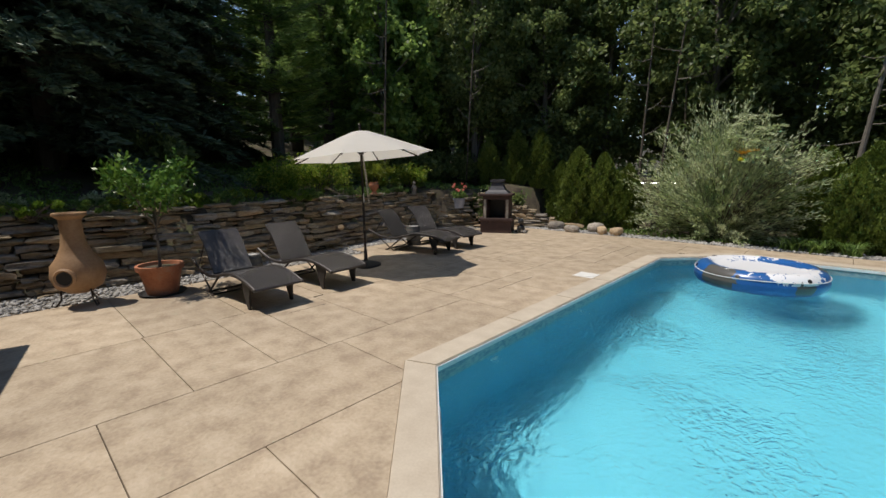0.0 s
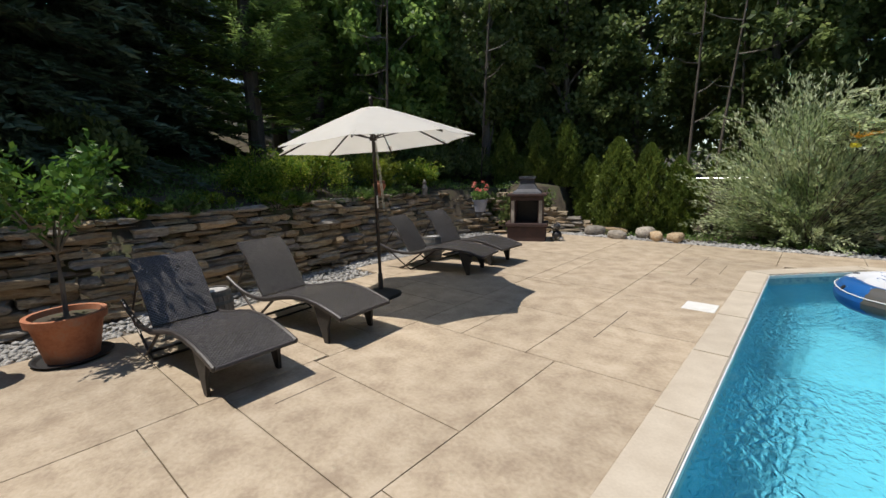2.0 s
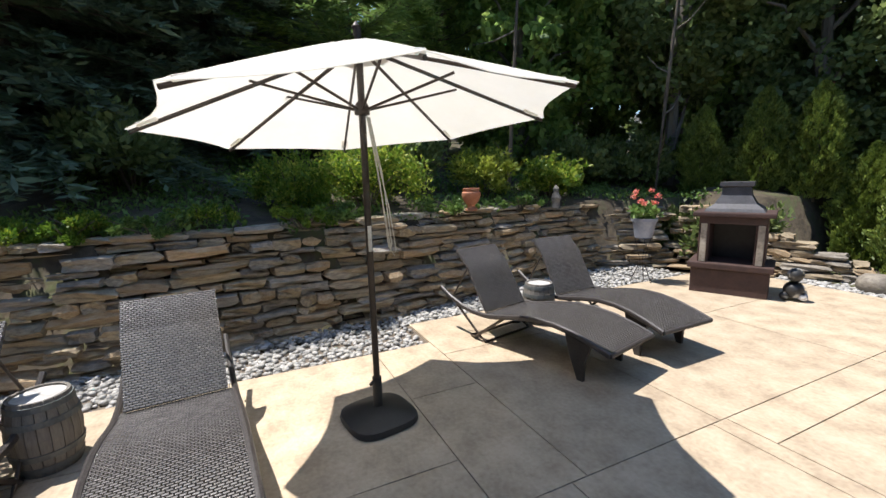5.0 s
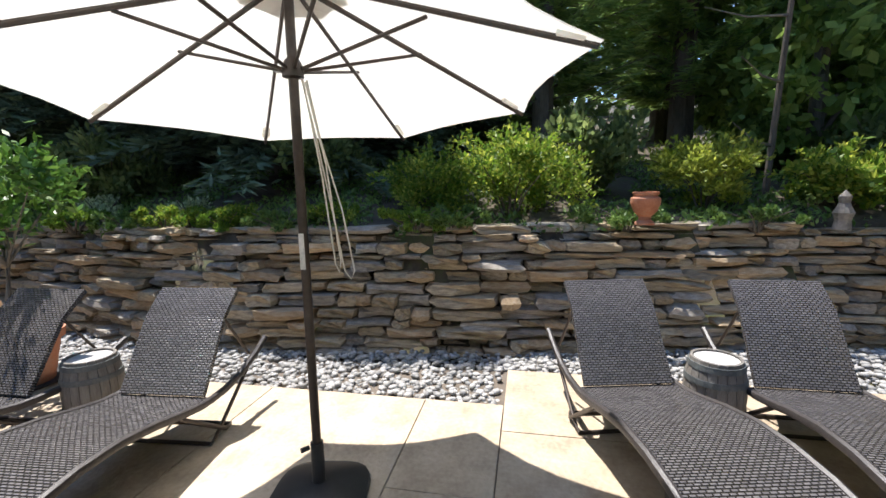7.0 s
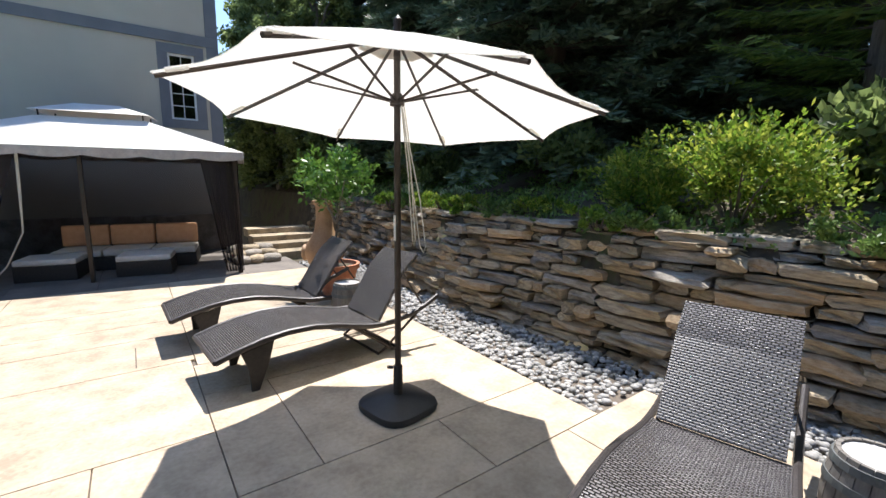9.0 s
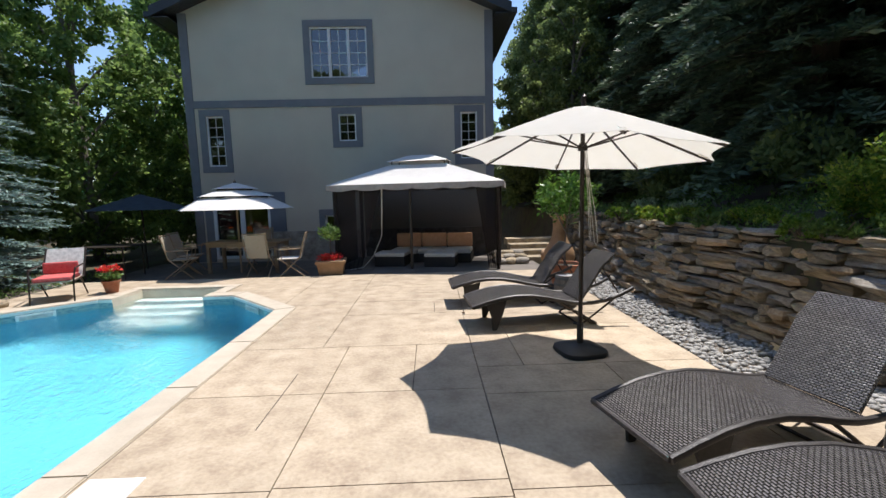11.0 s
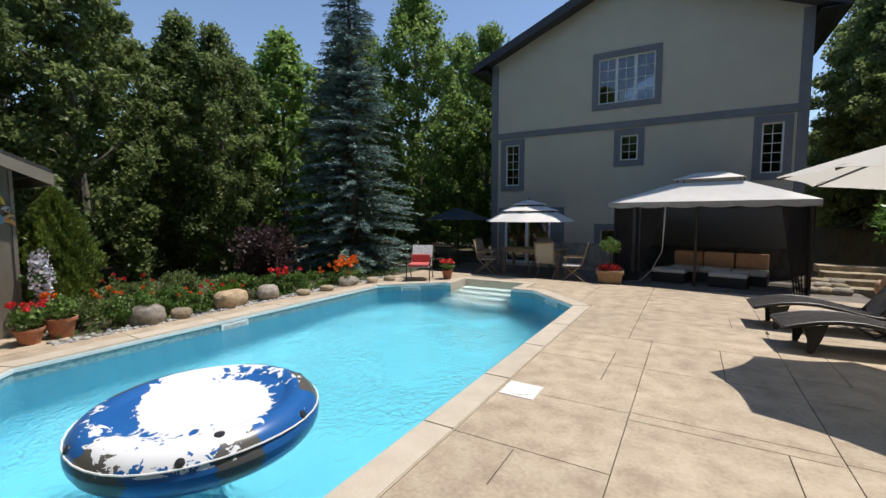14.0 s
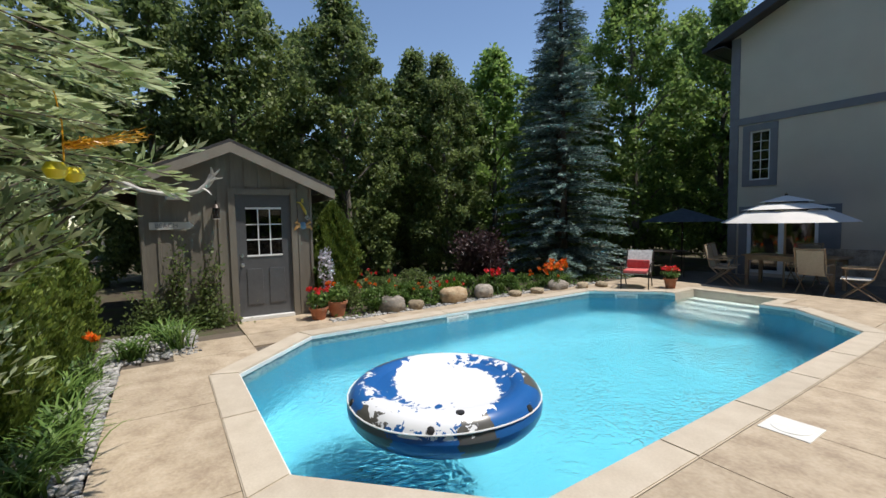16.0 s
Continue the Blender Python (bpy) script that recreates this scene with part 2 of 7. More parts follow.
def netmat():
    m = bpy.data.materials.new("mosquito_net")
    m.use_nodes = True
    n, l = m.node_tree.nodes, m.node_tree.links
    b = n["Principled BSDF"]
    b.inputs["Base Color"].default_value = (0.035, 0.03, 0.03, 1)
    b.inputs["Roughness"].default_value = 0.9
    b.inputs["Specular IOR Level"].default_value = 0.1
    tr, mx = n.new("ShaderNodeBsdfTransparent"), n.new("ShaderNodeMixShader")
    mx.inputs[0].default_value = 0.68
    l.new(tr.outputs[0], mx.inputs[1])
    l.new(b.outputs[0], mx.inputs[2])
    l.new(mx.outputs[0], n["Material Output"].inputs[0])
    return m


M["net"] = netmat()


def watermat():
    m = bpy.data.materials.new("water")
    m.use_nodes = True
    n, l = m.node_tree.nodes, m.node_tree.links
    n.remove(n["Principled BSDF"])
    rf, gl, fr, mx = n.new("ShaderNodeBsdfRefraction"), n.new("ShaderNodeBsdfGlossy"), n.new("ShaderNodeFresnel"), n.new("ShaderNodeMixShader")
    rf.inputs["Color"].default_value = (0.84, 1.0, 1.0, 1)
    rf.inputs["Roughness"].default_value, rf.inputs["IOR"].default_value = 0.0, 1.33
    gl.inputs["Roughness"].default_value = 0.03
    fr.inputs[0].default_value = 1.33
    tc = n.new("ShaderNodeTexCoord")
    mp = n.new("ShaderNodeMapping")
    mp.inputs["Scale"].default_value = (1.0, 0.7, 1.0)
    l.new(tc.outputs["Object"], mp.inputs[0])
    a, c = n.new("ShaderNodeTexNoise"), n.new("ShaderNodeTexNoise")
    a.inputs["Scale"].default_value, a.inputs["Detail"].default_value, a.inputs["Distortion"].default_value = 19.0, 3, 0.8
    c.inputs["Scale"].default_value, c.inputs["Detail"].default_value = 1.6, 2
    l.new(mp.outputs[0], a.inputs[0])
    l.new(mp.outputs[0], c.inputs[0])
    # a breeze roughens the water in patches
    g, gust, lively = n.new("ShaderNodeTexNoise"), n.new("ShaderNodeMapRange"), n.new("ShaderNodeMath")
    g.inputs["Scale"].default_value, g.inputs["Detail"].default_value = 0.55, 2
    l.new(tc.outputs["Object"], g.inputs[0])
    gust.inputs["From Min"].default_value, gust.inputs["From Max"].default_value = 0.44, 0.60
    gust.inputs["To Min"].default_value, gust.inputs["To Max"].default_value = 0.45, 1.9
    l.new(g.outputs[0], gust.inputs[0])
    lively.operation = "MULTIPLY"
    l.new(a.outputs[0], lively.inputs[0])
    l.new(gust.outputs[0], lively.inputs[1])
    ad = n.new("ShaderNodeMath")
    ad.operation = "MULTIPLY_ADD"
    ad.inputs[1].default_value = 0.5
    l.new(c.outputs[0], ad.inputs[0])
    l.new(lively.outputs[0], ad.inputs[2])
    bp = n.new("ShaderNodeBump")
    bp.inputs["Strength"].default_value, bp.inputs["Distance"].default_value = 1.0, 0.03
    l.new(ad.outputs[0], bp.inputs["Height"])
    for q in (rf, gl, fr):
        l.new(bp.outputs[0], q.inputs["Normal"])
    l.new(fr.outputs[0], mx.inputs[0])
    l.new(rf.outputs[0], mx.inputs[1])
    l.new(gl.outputs[0], mx.inputs[2])
    l.new(mx.outputs[0], n["Material Output"].inputs[0])
    return m


M["water"] = watermat()


def wickermat():
    """Flat strands woven over and under round ribs."""
    m = bpy.data.materials.new("wicker")
    m.use_nodes = True
    n, l = m.node_tree.nodes, m.node_tree.links
    b = n["Principled BSDF"]
    uv = n.new("ShaderNodeTexCoord")
    br = n.new("ShaderNodeTexBrick")
    br.inputs["Scale"].default_value = 1.0
    br.inputs["Brick Width"].default_value, br.inputs["Row Height"].default_value = 0.030, 0.015
    br.inputs["Mortar Size"].default_value, br.inputs["Mortar Smooth"].default_value = 0.0042, 1.0
    br.inputs["Color1"].default_value, br.inputs["Color2"].default_value = (0.10, 0.092, 0.09, 1), (0.155, 0.144, 0.14, 1)
    br.inputs["Mortar"].default_value = (0.018, 0.016, 0.015, 1)
    l.new(uv.outputs["UV"], br.inputs[0])
    l.new(br.outputs["Color"], b.inputs["Base Color"])
    b.inputs["Roughness"].default_value = 0.27
    b.inputs["Specular IOR Level"].default_value = 0.9
    bp = n.new("ShaderNodeBump")
    bp.invert = True
    bp.inputs["Strength"].default_value, bp.inputs["Distance"].default_value = 1.0, 0.009
    l.new(br.outputs["Fac"], bp.inputs["Height"])
    l.new(bp.outputs[0], b.inputs["Normal"])
    return m


M["wicker"] = wickermat()


# ---- building helpers ----
def finish(bm, name, material, smooth=False):
    me = bpy.data.meshes.new(name)
    bm.normal_update()
    bm.to_mesh(me)
    bm.free()
    for mm in material if isinstance(material, (list, tuple)) else [material]:
        me.materials.append(mm)
    if smooth:
        me.shade_smooth()
        me.set_sharp_from_angle(angle=radians(42))
    return me


def part(name, bm, material, parent=None, label="", smooth=False, kind=""):
    ob = new(name, finish(bm, name, material, smooth))
    ob.parent = parent
    return tagged(ob, label, "", "", kind)


def thing(name, label, category, at=(0, 0, 0), rz=0, group=""):
    ob = new(name)
    ob.empty_display_size = 0.1
    ob.matrix_world = pose(*at, 0, 0, rz)
    return tagged(ob, label, category, group)


def solo(name, bm, material, label, category, at=(0, 0, 0), rz=0, group="", smooth=False, kind=""):
    ob = new(name, finish(bm, name, material, smooth))
    ob.matrix_world = pose(*at, 0, 0, rz)
    return tagged(ob, label, category, group, kind)


def box(bm, lo, hi, m=None, bevel=0.0, mi=0):
    x0, y0, z0 = lo
    x1, y1, z1 = hi
    vs = [bm.verts.new(p) for p in ((x0, y0, z0), (x1, y0, z0), (x1, y1, z0), (x0, y1, z0), (x0, y0, z1), (x1, y0, z1), (x1, y1, z1), (x0, y1, z1))]
    fs = [bm.faces.new([vs[i] for i in q]) for q in ((3, 2, 1, 0), (4, 5, 6, 7), (0, 1, 5, 4), (1, 2, 6, 5), (2, 3, 7, 6), (3, 0, 4, 7))]
    for f in fs:
        f.material_index = mi
    if bevel:
        es = list({e for f in fs for e in f.edges})
        r = bmesh.ops.bevel(bm, geom=es, offset=bevel, segments=2, affect="EDGES", profile=0.6)
        vs = list({v for f in r["faces"] for v in f.verts} | {v for v in vs if v.is_valid})
    if m is not None:
        for v in vs:
            v.co = m @ v.co
    return bm


def B(lo, hi, bevel=0.0, m=None):
    return box(bmesh.new(), lo, hi, m, bevel)


def tube(bm, pts, r, n=8, close=False, flat=1.0):
    """A round bar through pts; r one radius or one a point."""
    pts = [Vector(p) for p in pts]
    rs = r if isinstance(r, (list, tuple)) else [r] * len(pts)
    rings = []
    k = len(pts)
    for i, p in enumerate(pts):
        a, b = pts[(i - 1) % k if close else max(i - 1, 0)], pts[(i + 1) % k if close else min(i + 1, k - 1)]
        d = (b - a).normalized()
        s = d.cross(Vector((0, 0, 1)))
        s = s.normalized() if s.length > 0.05 else d.cross(Vector((0, 1, 0))).normalized()
        u = s.cross(d).normalized()
        rings.append([bm.verts.new(p + (s * math.cos(2 * math.pi * j / n) + u * flat * math.sin(2 * math.pi * j / n)) * rs[i]) for j in range(n)])
    for i in range(k if close else k - 1):
        a, b = rings[i], rings[(i + 1) % k]
        for j in range(n):
            bm.faces.new((a[j], a[(j + 1) % n], b[(j + 1) % n], b[j]))
    if not close:
        bm.faces.new(rings[0])
        bm.faces.new(rings[-1][::-1])
    return bm


def T(pts, r, n=8, close=False, flat=1.0):
    return tube(bmesh.new(), pts, r, n, close, flat)


def revolve(profile, n=24, at=(0, 0, 0), bm=None, cap=True):
    bm = bm or bmesh.new()
    rings = [[bm.verts.new((at[0] + r * math.cos(2 * math.pi * j / n), at[1] + r * math.sin(2 * math.pi * j / n), at[2] + z)) for j in range(n)] for r, z in profile]
    for a, b in zip(rings, rings[1:]):
        for j in range(n):
            bm.faces.new((a[j], a[(j + 1) % n], b[(j + 1) % n], b[j]))
    if cap:
        bm.faces.new(rings[0][::-1])
        bm.faces.new(rings[-1])
    return bm


def prism(poly, z0, z1, bm=None, mi=0):
    bm = bm or bmesh.new()
    a, b = [bm.verts.new((x, y, z0)) for x, y in poly], [bm.verts.new((x, y, z1)) for x, y in poly]
    k = len(poly)
    fs = [bm.faces.new(a[::-1]), bm.faces.new(b)] + [bm.faces.new((a[i], a[(i + 1) % k], b[(i + 1) % k], b[i])) for i in range(k)]
    for f in fs:
        f.material_index = mi
    return bm


def rng(seed):
    return np.random.default_rng(seed)


def leaves(name, centers, along, size, width=0.5, seed=0, up=0.0):
    """One mesh of diamond-shaped leaves: centers, the way each points, its length, its width as a share of it."""
    r = rng(seed)
    c = np.asarray(centers, float)
    k = len(c)
    d = np.asarray(along, float)
    d = d / (np.linalg.norm(d, axis=1, keepdims=True) + 1e-9)
    q = r.normal(size=(k, 3))
    q[:, 2] += up
    s = np.cross(d, q)
    s /= np.linalg.norm(s, axis=1, keepdims=True) + 1e-9
    L = np.asarray(size, float).reshape(-1, 1) * np.ones((k, 1))
    v = np.empty((k, 4, 3))
    v[:, 0] = c - d * L * 0.5
    v[:, 1] = c + s * L * width * 0.5
    v[:, 2] = c + d * L * 0.5
    v[:, 3] = c - s * L * width * 0.5
    me = bpy.data.meshes.new(name)
    me.vertices.add(4 * k)
    me.vertices.foreach_set("co", v.reshape(-1))
    me.loops.add(4 * k)
    me.loops.foreach_set("vertex_index", np.arange(4 * k))
    me.polygons.add(k)
    me.polygons.foreach_set("loop_start", np.arange(0, 4 * k, 4))
    me.update(calc_edges=True)
    return me


def leafpart(name, me, material, parent, label=""):
    me.materials.append(material)
    ob = new(name, me)
    ob.parent = parent
    return tagged(ob, label)


# ---- ground ----
WALL = [(-8.3, -6.0), (-8.05, -3.0), (-7.85, -1.2), (-7.72, 0.2), (-7.5, 1.5), (-7.5, 2.8), (-7.68, 4.4), (-7.8, 5.6), (-8.05, 6.8), (-8.35, 8.2), (-8.4, 9.3), (-7.95, 10.3), (-7.1, 10.75), (-6.2, 11.1), (-5.2, 11.5)]


def wall_x(y):
    pts = WALL[:11]
    return float(np.interp(y, [p[1] for p in pts], [p[0] for p in pts]))


def hill(x, y):
    """The height of the planted bank behind the stone wall."""
    if y < 9.3:
        d = wall_x(y) - x
    else:
        d = -(x + 8.4) * 0.8 + (y - 11.3) * 0.0
        d = min((-5.0 - x) * 0.55, d + 1.4, (y - 10.9) * 1.5) if x > -8.6 else d + 0.25
    if d < 0.30:
        return 0.0
    n = noise.noise(Vector((x * 0.5, y * 0.5, 3))) * 0.12
    return 1.04 + max(d - 0.3, 0) * 0.22 + n * min(d, 1)


def ground_z(x, y):
    h = hill(x, y)
    if h:
        return h
    z = -0.09
    if y > 10.9 or x > 3.1:
        z += 0.05 + 0.06 * noise.noise(Vector((x * 0.6, y * 0.6, 0)))
    return z


def axis(lo, hi, step, far):
    mid = list(np.arange(lo, hi + 1e-6, step))
    out = [hi + 1.5, hi + 4, hi + 9, hi + 20, hi + 50, hi + 130, far]
    return [-far, lo - 130, lo - 50, lo - 20, lo - 9, lo - 4, lo - 1.5] + mid + out


gx, gy = axis(-17.0, 9.0, 0.2, 500), axis(-9.0, 17.0, 0.4, 500)
gv = [(x, y, ground_z(x, y)) for x in gx for y in gy]
gf = []
for i in range(len(gx) - 1):
    for j in range(len(gy) - 1):
        if gx[i] >= -2.3 and gx[i + 1] <= 2.6 and gy[j] >= 0.3 and gy[j + 1] <= 9.9:
            continue
        a = i * len(gy) + j
        gf.append((a, a + len(gy), a + len(gy) + 1, a + 1))
gm = bpy.data.meshes.new("ground")
gm.from_pydata(gv, [], gf)
gm.materials.append(M["soil"])
gm.shade_smooth()
tagged(new("ground", gm), "dark garden soil with sparse grass", "ground", "", "structure")

# ---- pool ----
PX0, PX1, PY0, PY1, CH = -2.04, 2.36, 1.38, 9.62, 1.08
SX0, SX1, SY0 = -0.45, 1.05, 0.62


def octagon(o):
    """The pool's edge, moved out by o."""
    c = CH + o * 0.586
    x0, x1, y0, y1 = PX0 - o, PX1 + o, PY0 - o, PY1 + o
    return [(x0, y0 + c), (x0 + c, y0), (x1 - c, y0), (x1, y0 + c), (x1, y1 - c), (x1 - c, y1), (x0 + c, y1), (x0, y1 - c)]


def clip(poly, a, b, keep=1):
    """The part of a convex polygon on the left of a to b (keep 1) or on its right (keep -1)."""
    def side(p):
        return keep * ((b[0] - a[0]) * (p[1] - a[1]) - (b[1] - a[1]) * (p[0] - a[0]))
    out = []
    for i, p in enumerate(poly):
        q = poly[(i + 1) % len(poly)]
        sp, sq = side(p), side(q)
        if sp >= 0:
            out.append(p)
        if sp * sq < 0:
            k = sp / (sp - sq)
            out.append((p[0] + (q[0] - p[0]) * k, p[1] + (q[1] - p[1]) * k))
    return out


def outside(poly, hole):
    """A convex polygon less a convex, anticlockwise hole, as convex pieces."""
    got = []
    for i, a in enumerate(hole):
        b = hole[(i + 1) % len(hole)]
        o = clip(poly, a, b, -1)
        if len(o) > 2 and area(o) > 1e-4:
            got.append(o)
        poly = clip(poly, a, b, 1)
        if len(poly) < 3:
            break
    return got


def area(p):
    return abs(sum(p[i][0] * p[(i + 1) % len(p)][1] - p[(i + 1) % len(p)][0] * p[i][1] for i in range(len(p)))) / 2


pool_wall, edge = bmesh.new(), octagon(0)
WATER, FLOOR = -0.135, -1.45
for k in range(8):
    (ax, ay), (bx, by) = edge[k], edge[(k + 1) % 8]
    runs = [((ax, ay), (bx, by))]
    if k == 1:
        runs = [((ax, ay), (SX0, ay)), ((SX1, ay), (bx, by))]
    for (px, py), (qx, qy) in runs:
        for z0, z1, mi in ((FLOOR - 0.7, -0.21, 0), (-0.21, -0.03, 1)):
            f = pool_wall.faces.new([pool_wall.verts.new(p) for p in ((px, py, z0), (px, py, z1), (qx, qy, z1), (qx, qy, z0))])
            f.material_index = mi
tagged(new("pool_wall", finish(pool_wall, "pool_wall", [M["liner_shaded"], M["linerband"]])), "aqua vinyl pool wall, shade put into its colour, with a patterned band at the waterline", "pool", "", "structure")
bm = bmesh.new()
rings = []
for o, z in ((0.0, FLOOR), (-0.1, FLOOR - 0.08), (-1.6, FLOOR - 0.28)):
    rings.append([bm.verts.new((x, y, z)) for x, y in octagon(o)])
for a, b in zip(rings, rings[1:]):
    for i in range(8):
        bm.faces.new((a[i], a[(i + 1) % 8], b[(i + 1) % 8], b[i]))
bm.faces.new(rings[-1])
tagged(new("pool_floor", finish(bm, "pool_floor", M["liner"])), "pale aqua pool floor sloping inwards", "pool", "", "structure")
M["draingreen"] = mat("drain_plastic", [(0.012, 0.05, 0.04), (0.03, 0.09, 0.07)], scale=12, rough=0.5, bump=0.1)
solo("pool_drain", revolve([(0.13, 0), (0.13, 0.012), (0.1, 0.022), (0.0, 0.024)], 20), M["draingreen"], "dark green round main drain in the pool floor", "drain", (-0.05, 8.7, FLOOR - 0.17))

w = prism(octagon(-0.002), WATER - 0.001, WATER)
prism([(SX0 + 0.004, SY0 + 0.004), (SX1 - 0.004, SY0 + 0.004), (SX1 - 0.004, PY0 - 0.004), (SX0 + 0.004, PY0 - 0.004)], WATER - 0.001, WATER, w)
w.normal_update()
bmesh.ops.delete(w, geom=[f for f in w.faces if f.normal.z < 0.5], context="FACES")
water = tagged(new("water", finish(w, "water", M["water"])), "clear rippled pool water", "water", "", "structure")
water.visible_shadow = False

# steps into the pool
steps = thing("pool_steps", "white moulded pool steps with grey side walls at the house end", "pool steps", (0, 0, 0))
for k in range(4):
    part("tread", B((SX0 + 0.02, SY0 + 0.02 + 0.27 * k, FLOOR), (SX1 - 0.02, SY0 + 0.29 + 0.27 * k - 0.003, WATER - 0.10 - 0.24 * k), 0.015), M["white"], steps)
for x in (SX0 - 0.02, SX1 - 0.0):
    part("side_wall", B((x, SY0, FLOOR), (x + 0.02, PY0 - 0.004, -0.03)), M["coping"], steps)
part("back_wall", B((SX0 - 0.02, SY0 - 0.02, FLOOR), (SX1 + 0.02, SY0 - 0.002, -0.03)), M["coping"], steps)

# coping stones
coping = tagged(new("coping"), "smooth beige concrete coping round the pool", "coping", "", "structure")
inner, outer = octagon(0), octagon(0.275)


def coping_stone(q, parent=coping):
    bm = prism(q, -0.055, 0.014)
    top = [e for e in bm.edges if all(v.co.z > 0 for v in e.verts)]
    bmesh.ops.bevel(bm, geom=top, offset=0.008, segments=2, affect="EDGES")
    part("coping_stone", bm, M["coping"], parent)


for k in range(8):
    a, b, c, d = inner[k], inner[(k + 1) % 8], outer[(k + 1) % 8], outer[k]
    L = math.dist(a, b)
    if k == 1:
        cuts = [0, (SX0 - a[0]) / L, (SX1 - a[0]) / L, 1]
    elif k in (3, 7):
        cuts = [0] + [v / L for v in ((1.41, 2.57, 3.74, 4.88) if k == 3 else (1.2, 2.34, 3.51, 4.67))] + [1]
    else:
        cuts = [0, 1] if k % 2 == 0 else [0, 0.5, 1]
    for i in range(len(cuts) - 1):
        if k == 1 and i == 1:
            continue
        def lerp(p, q, t):
            return (p[0] + (q[0] - p[0]) * t, p[1] + (q[1] - p[1]) * t)
        e = 0.0025 / L
        s, t = cuts[i] + e, cuts[i + 1] - e
        a2, b2 = lerp(a, b, s), lerp(a, b, t)
        c2 = lerp(d, c, t) if t > 1 - 2 * e else (b2[0] + (c[0] - b[0]) * (1 if abs(c[0] - b[0]) > 0.27 or k in (3, 7) else 0), b2[1])
        # outer points: straight out from the cut, or the mitre at a corner
        nx, ny = (b[1] - a[1]) / L * 0.275, -(b[0] - a[0]) / L * 0.275
        o1 = lerp(d, c, e) if i == 0 else (a2[0] + nx, a2[1] + ny)
        o2 = lerp(d, c, 1 - e) if i == len(cuts) - 2 else (b2[0] + nx, b2[1] + ny)
        coping_stone([a2, o1, o2, b2])
coping_stone([(SX0 - 0.02, PY0 - 0.28), (SX0 - 0.02, SY0 - 0.02), (SX0 - 0.24, SY0 - 0.02), (SX0 - 0.24, PY0 - 0.28)])
coping_stone([(SX1 + 0.24, PY0 - 0.28), (SX1 + 0.24, SY0 - 0.02), (SX1 + 0.02, SY0 - 0.02), (SX1 + 0.02, PY0 - 0.28)])
coping_stone([(SX0 - 0.24, SY0 - 0.024), (SX0 - 0.24, SY0 - 0.24), (SX1 + 0.24, SY0 - 0.24), (SX1 + 0.24, SY0 - 0.024)])
# white lip under the coping
bm = bmesh.new()
for k in range(8):
    a, b = edge[k], edge[(k + 1) % 8]
    for p, q in ([(a, (SX0, a[1])), ((SX1, a[1]), b)] if k == 1 else [(a, b)]):
        L = math.dist(p, q)
        nx, ny = -(q[1] - p[1]) / L * 0.012, (q[0] - p[0]) / L * 0.012
        prism([p, q, (q[0] + nx, q[1] + ny), (p[0] + nx, p[1] + ny)], -0.05, -0.005, bm)
tagged(new("pool_lip", finish(bm, "pool_lip", M["white"])), "white plastic liner track under the coping", "trim", "", "structure")

# ---- deck ----
HOLE = octagon(0.279)
STEPHOLE = [(SX0 - 0.244, SY0 - 0.244), (SX1 + 0.244, SY0 - 0.244), (SX1 + 0.244, PY0 - 0.2), (SX0 - 0.244, PY0 - 0.2)]
deck = tagged(new("deck"), "stamped tan concrete deck with saw-cut joints", "deck", "", "structure")
DX0, DX1, DY0, DY1 = -6.82, 2.95, -0.35, 10.7
GAP = 0.004
RECTS = [
    (-3.14, -0.35, -2.06, 0.30), (-3.14, 0.30, -2.06, 2.23), (-3.14, 2.23, -1.9, 4.12),
    (-2.06, -0.35, -0.7, 0.97), (-2.06, 0.97, -0.7, 2.23), (-0.7, -0.35, 1.3, 0.97), (1.3, -0.35, 3.0, 1.2), (1.3, 1.2, 3.0, 3.0),
    (2.3, 3.0, 3.0, 5.2), (2.3, 5.2, 3.0, 7.3), (2.3, 7.3, 3.0, 9.3), (3.0, 7.75, 3.95, 9.3),
    (-4.75, -0.35, -3.14, 0.9), (-4.75, 0.9, -3.14, 1.58), (-4.75, 1.58, -3.14, 2.1), (-4.75, 2.1, -3.14, 2.86), (-4.72, 2.86, -3.14, 4.12),
    (-6.82, -0.35, -4.75, 0.92), (-6.82, 0.92, -4.75, 1.95), (-6.82, 1.95, -6.05, 3.0), (-6.05, 1.95, -4.75, 3.0),
    (-6.82, 3.0, -4.72, 3.58), (-6.82, 3.58, -5.15, 4.78), (-5.15, 3.58, -4.72, 4.78), (-7.4, 5.33, -6.5, 6.45), (-6.82, 4.78, -5.9, 5.33), (-5.9, 4.78, -4.72, 5.33), (-6.5, 5.33, -4.72, 6.45),
    (-7.4, 6.45, -6.1, 8.4), (-6.1, 6.45, -4.72, 8.4), (-7.4, 8.4, -6.1, 10.7), (-6.1, 8.4, -4.72, 10.7),
    (-4.72, 4.12, -4.14, 5.22), (-4.14, 4.12, -3.42, 5.22), (-4.72, 5.22, -3.42, 6.36), (-4.72, 6.36, -3.42, 6.5), (-4.72, 6.5, -4.42, 8.4), (-4.42, 6.5, -3.42, 8.4), (-4.72, 8.4, -3.42, 10.7),
    (-3.42, 4.12, -1.9, 5.22), (-3.42, 5.22, -1.9, 6.38), (-3.42, 6.38, -1.9, 7.33), (-3.42, 7.33, -1.9, 9.3), (-3.42, 9.3, -2.0, 10.7),
    (-2.0, 9.3, -0.95, 10.7), (-0.95, 9.3, 0.6, 10.7), (0.6, 9.3, 2.2, 10.7), (2.2, 9.3, 3.0, 10.2)]
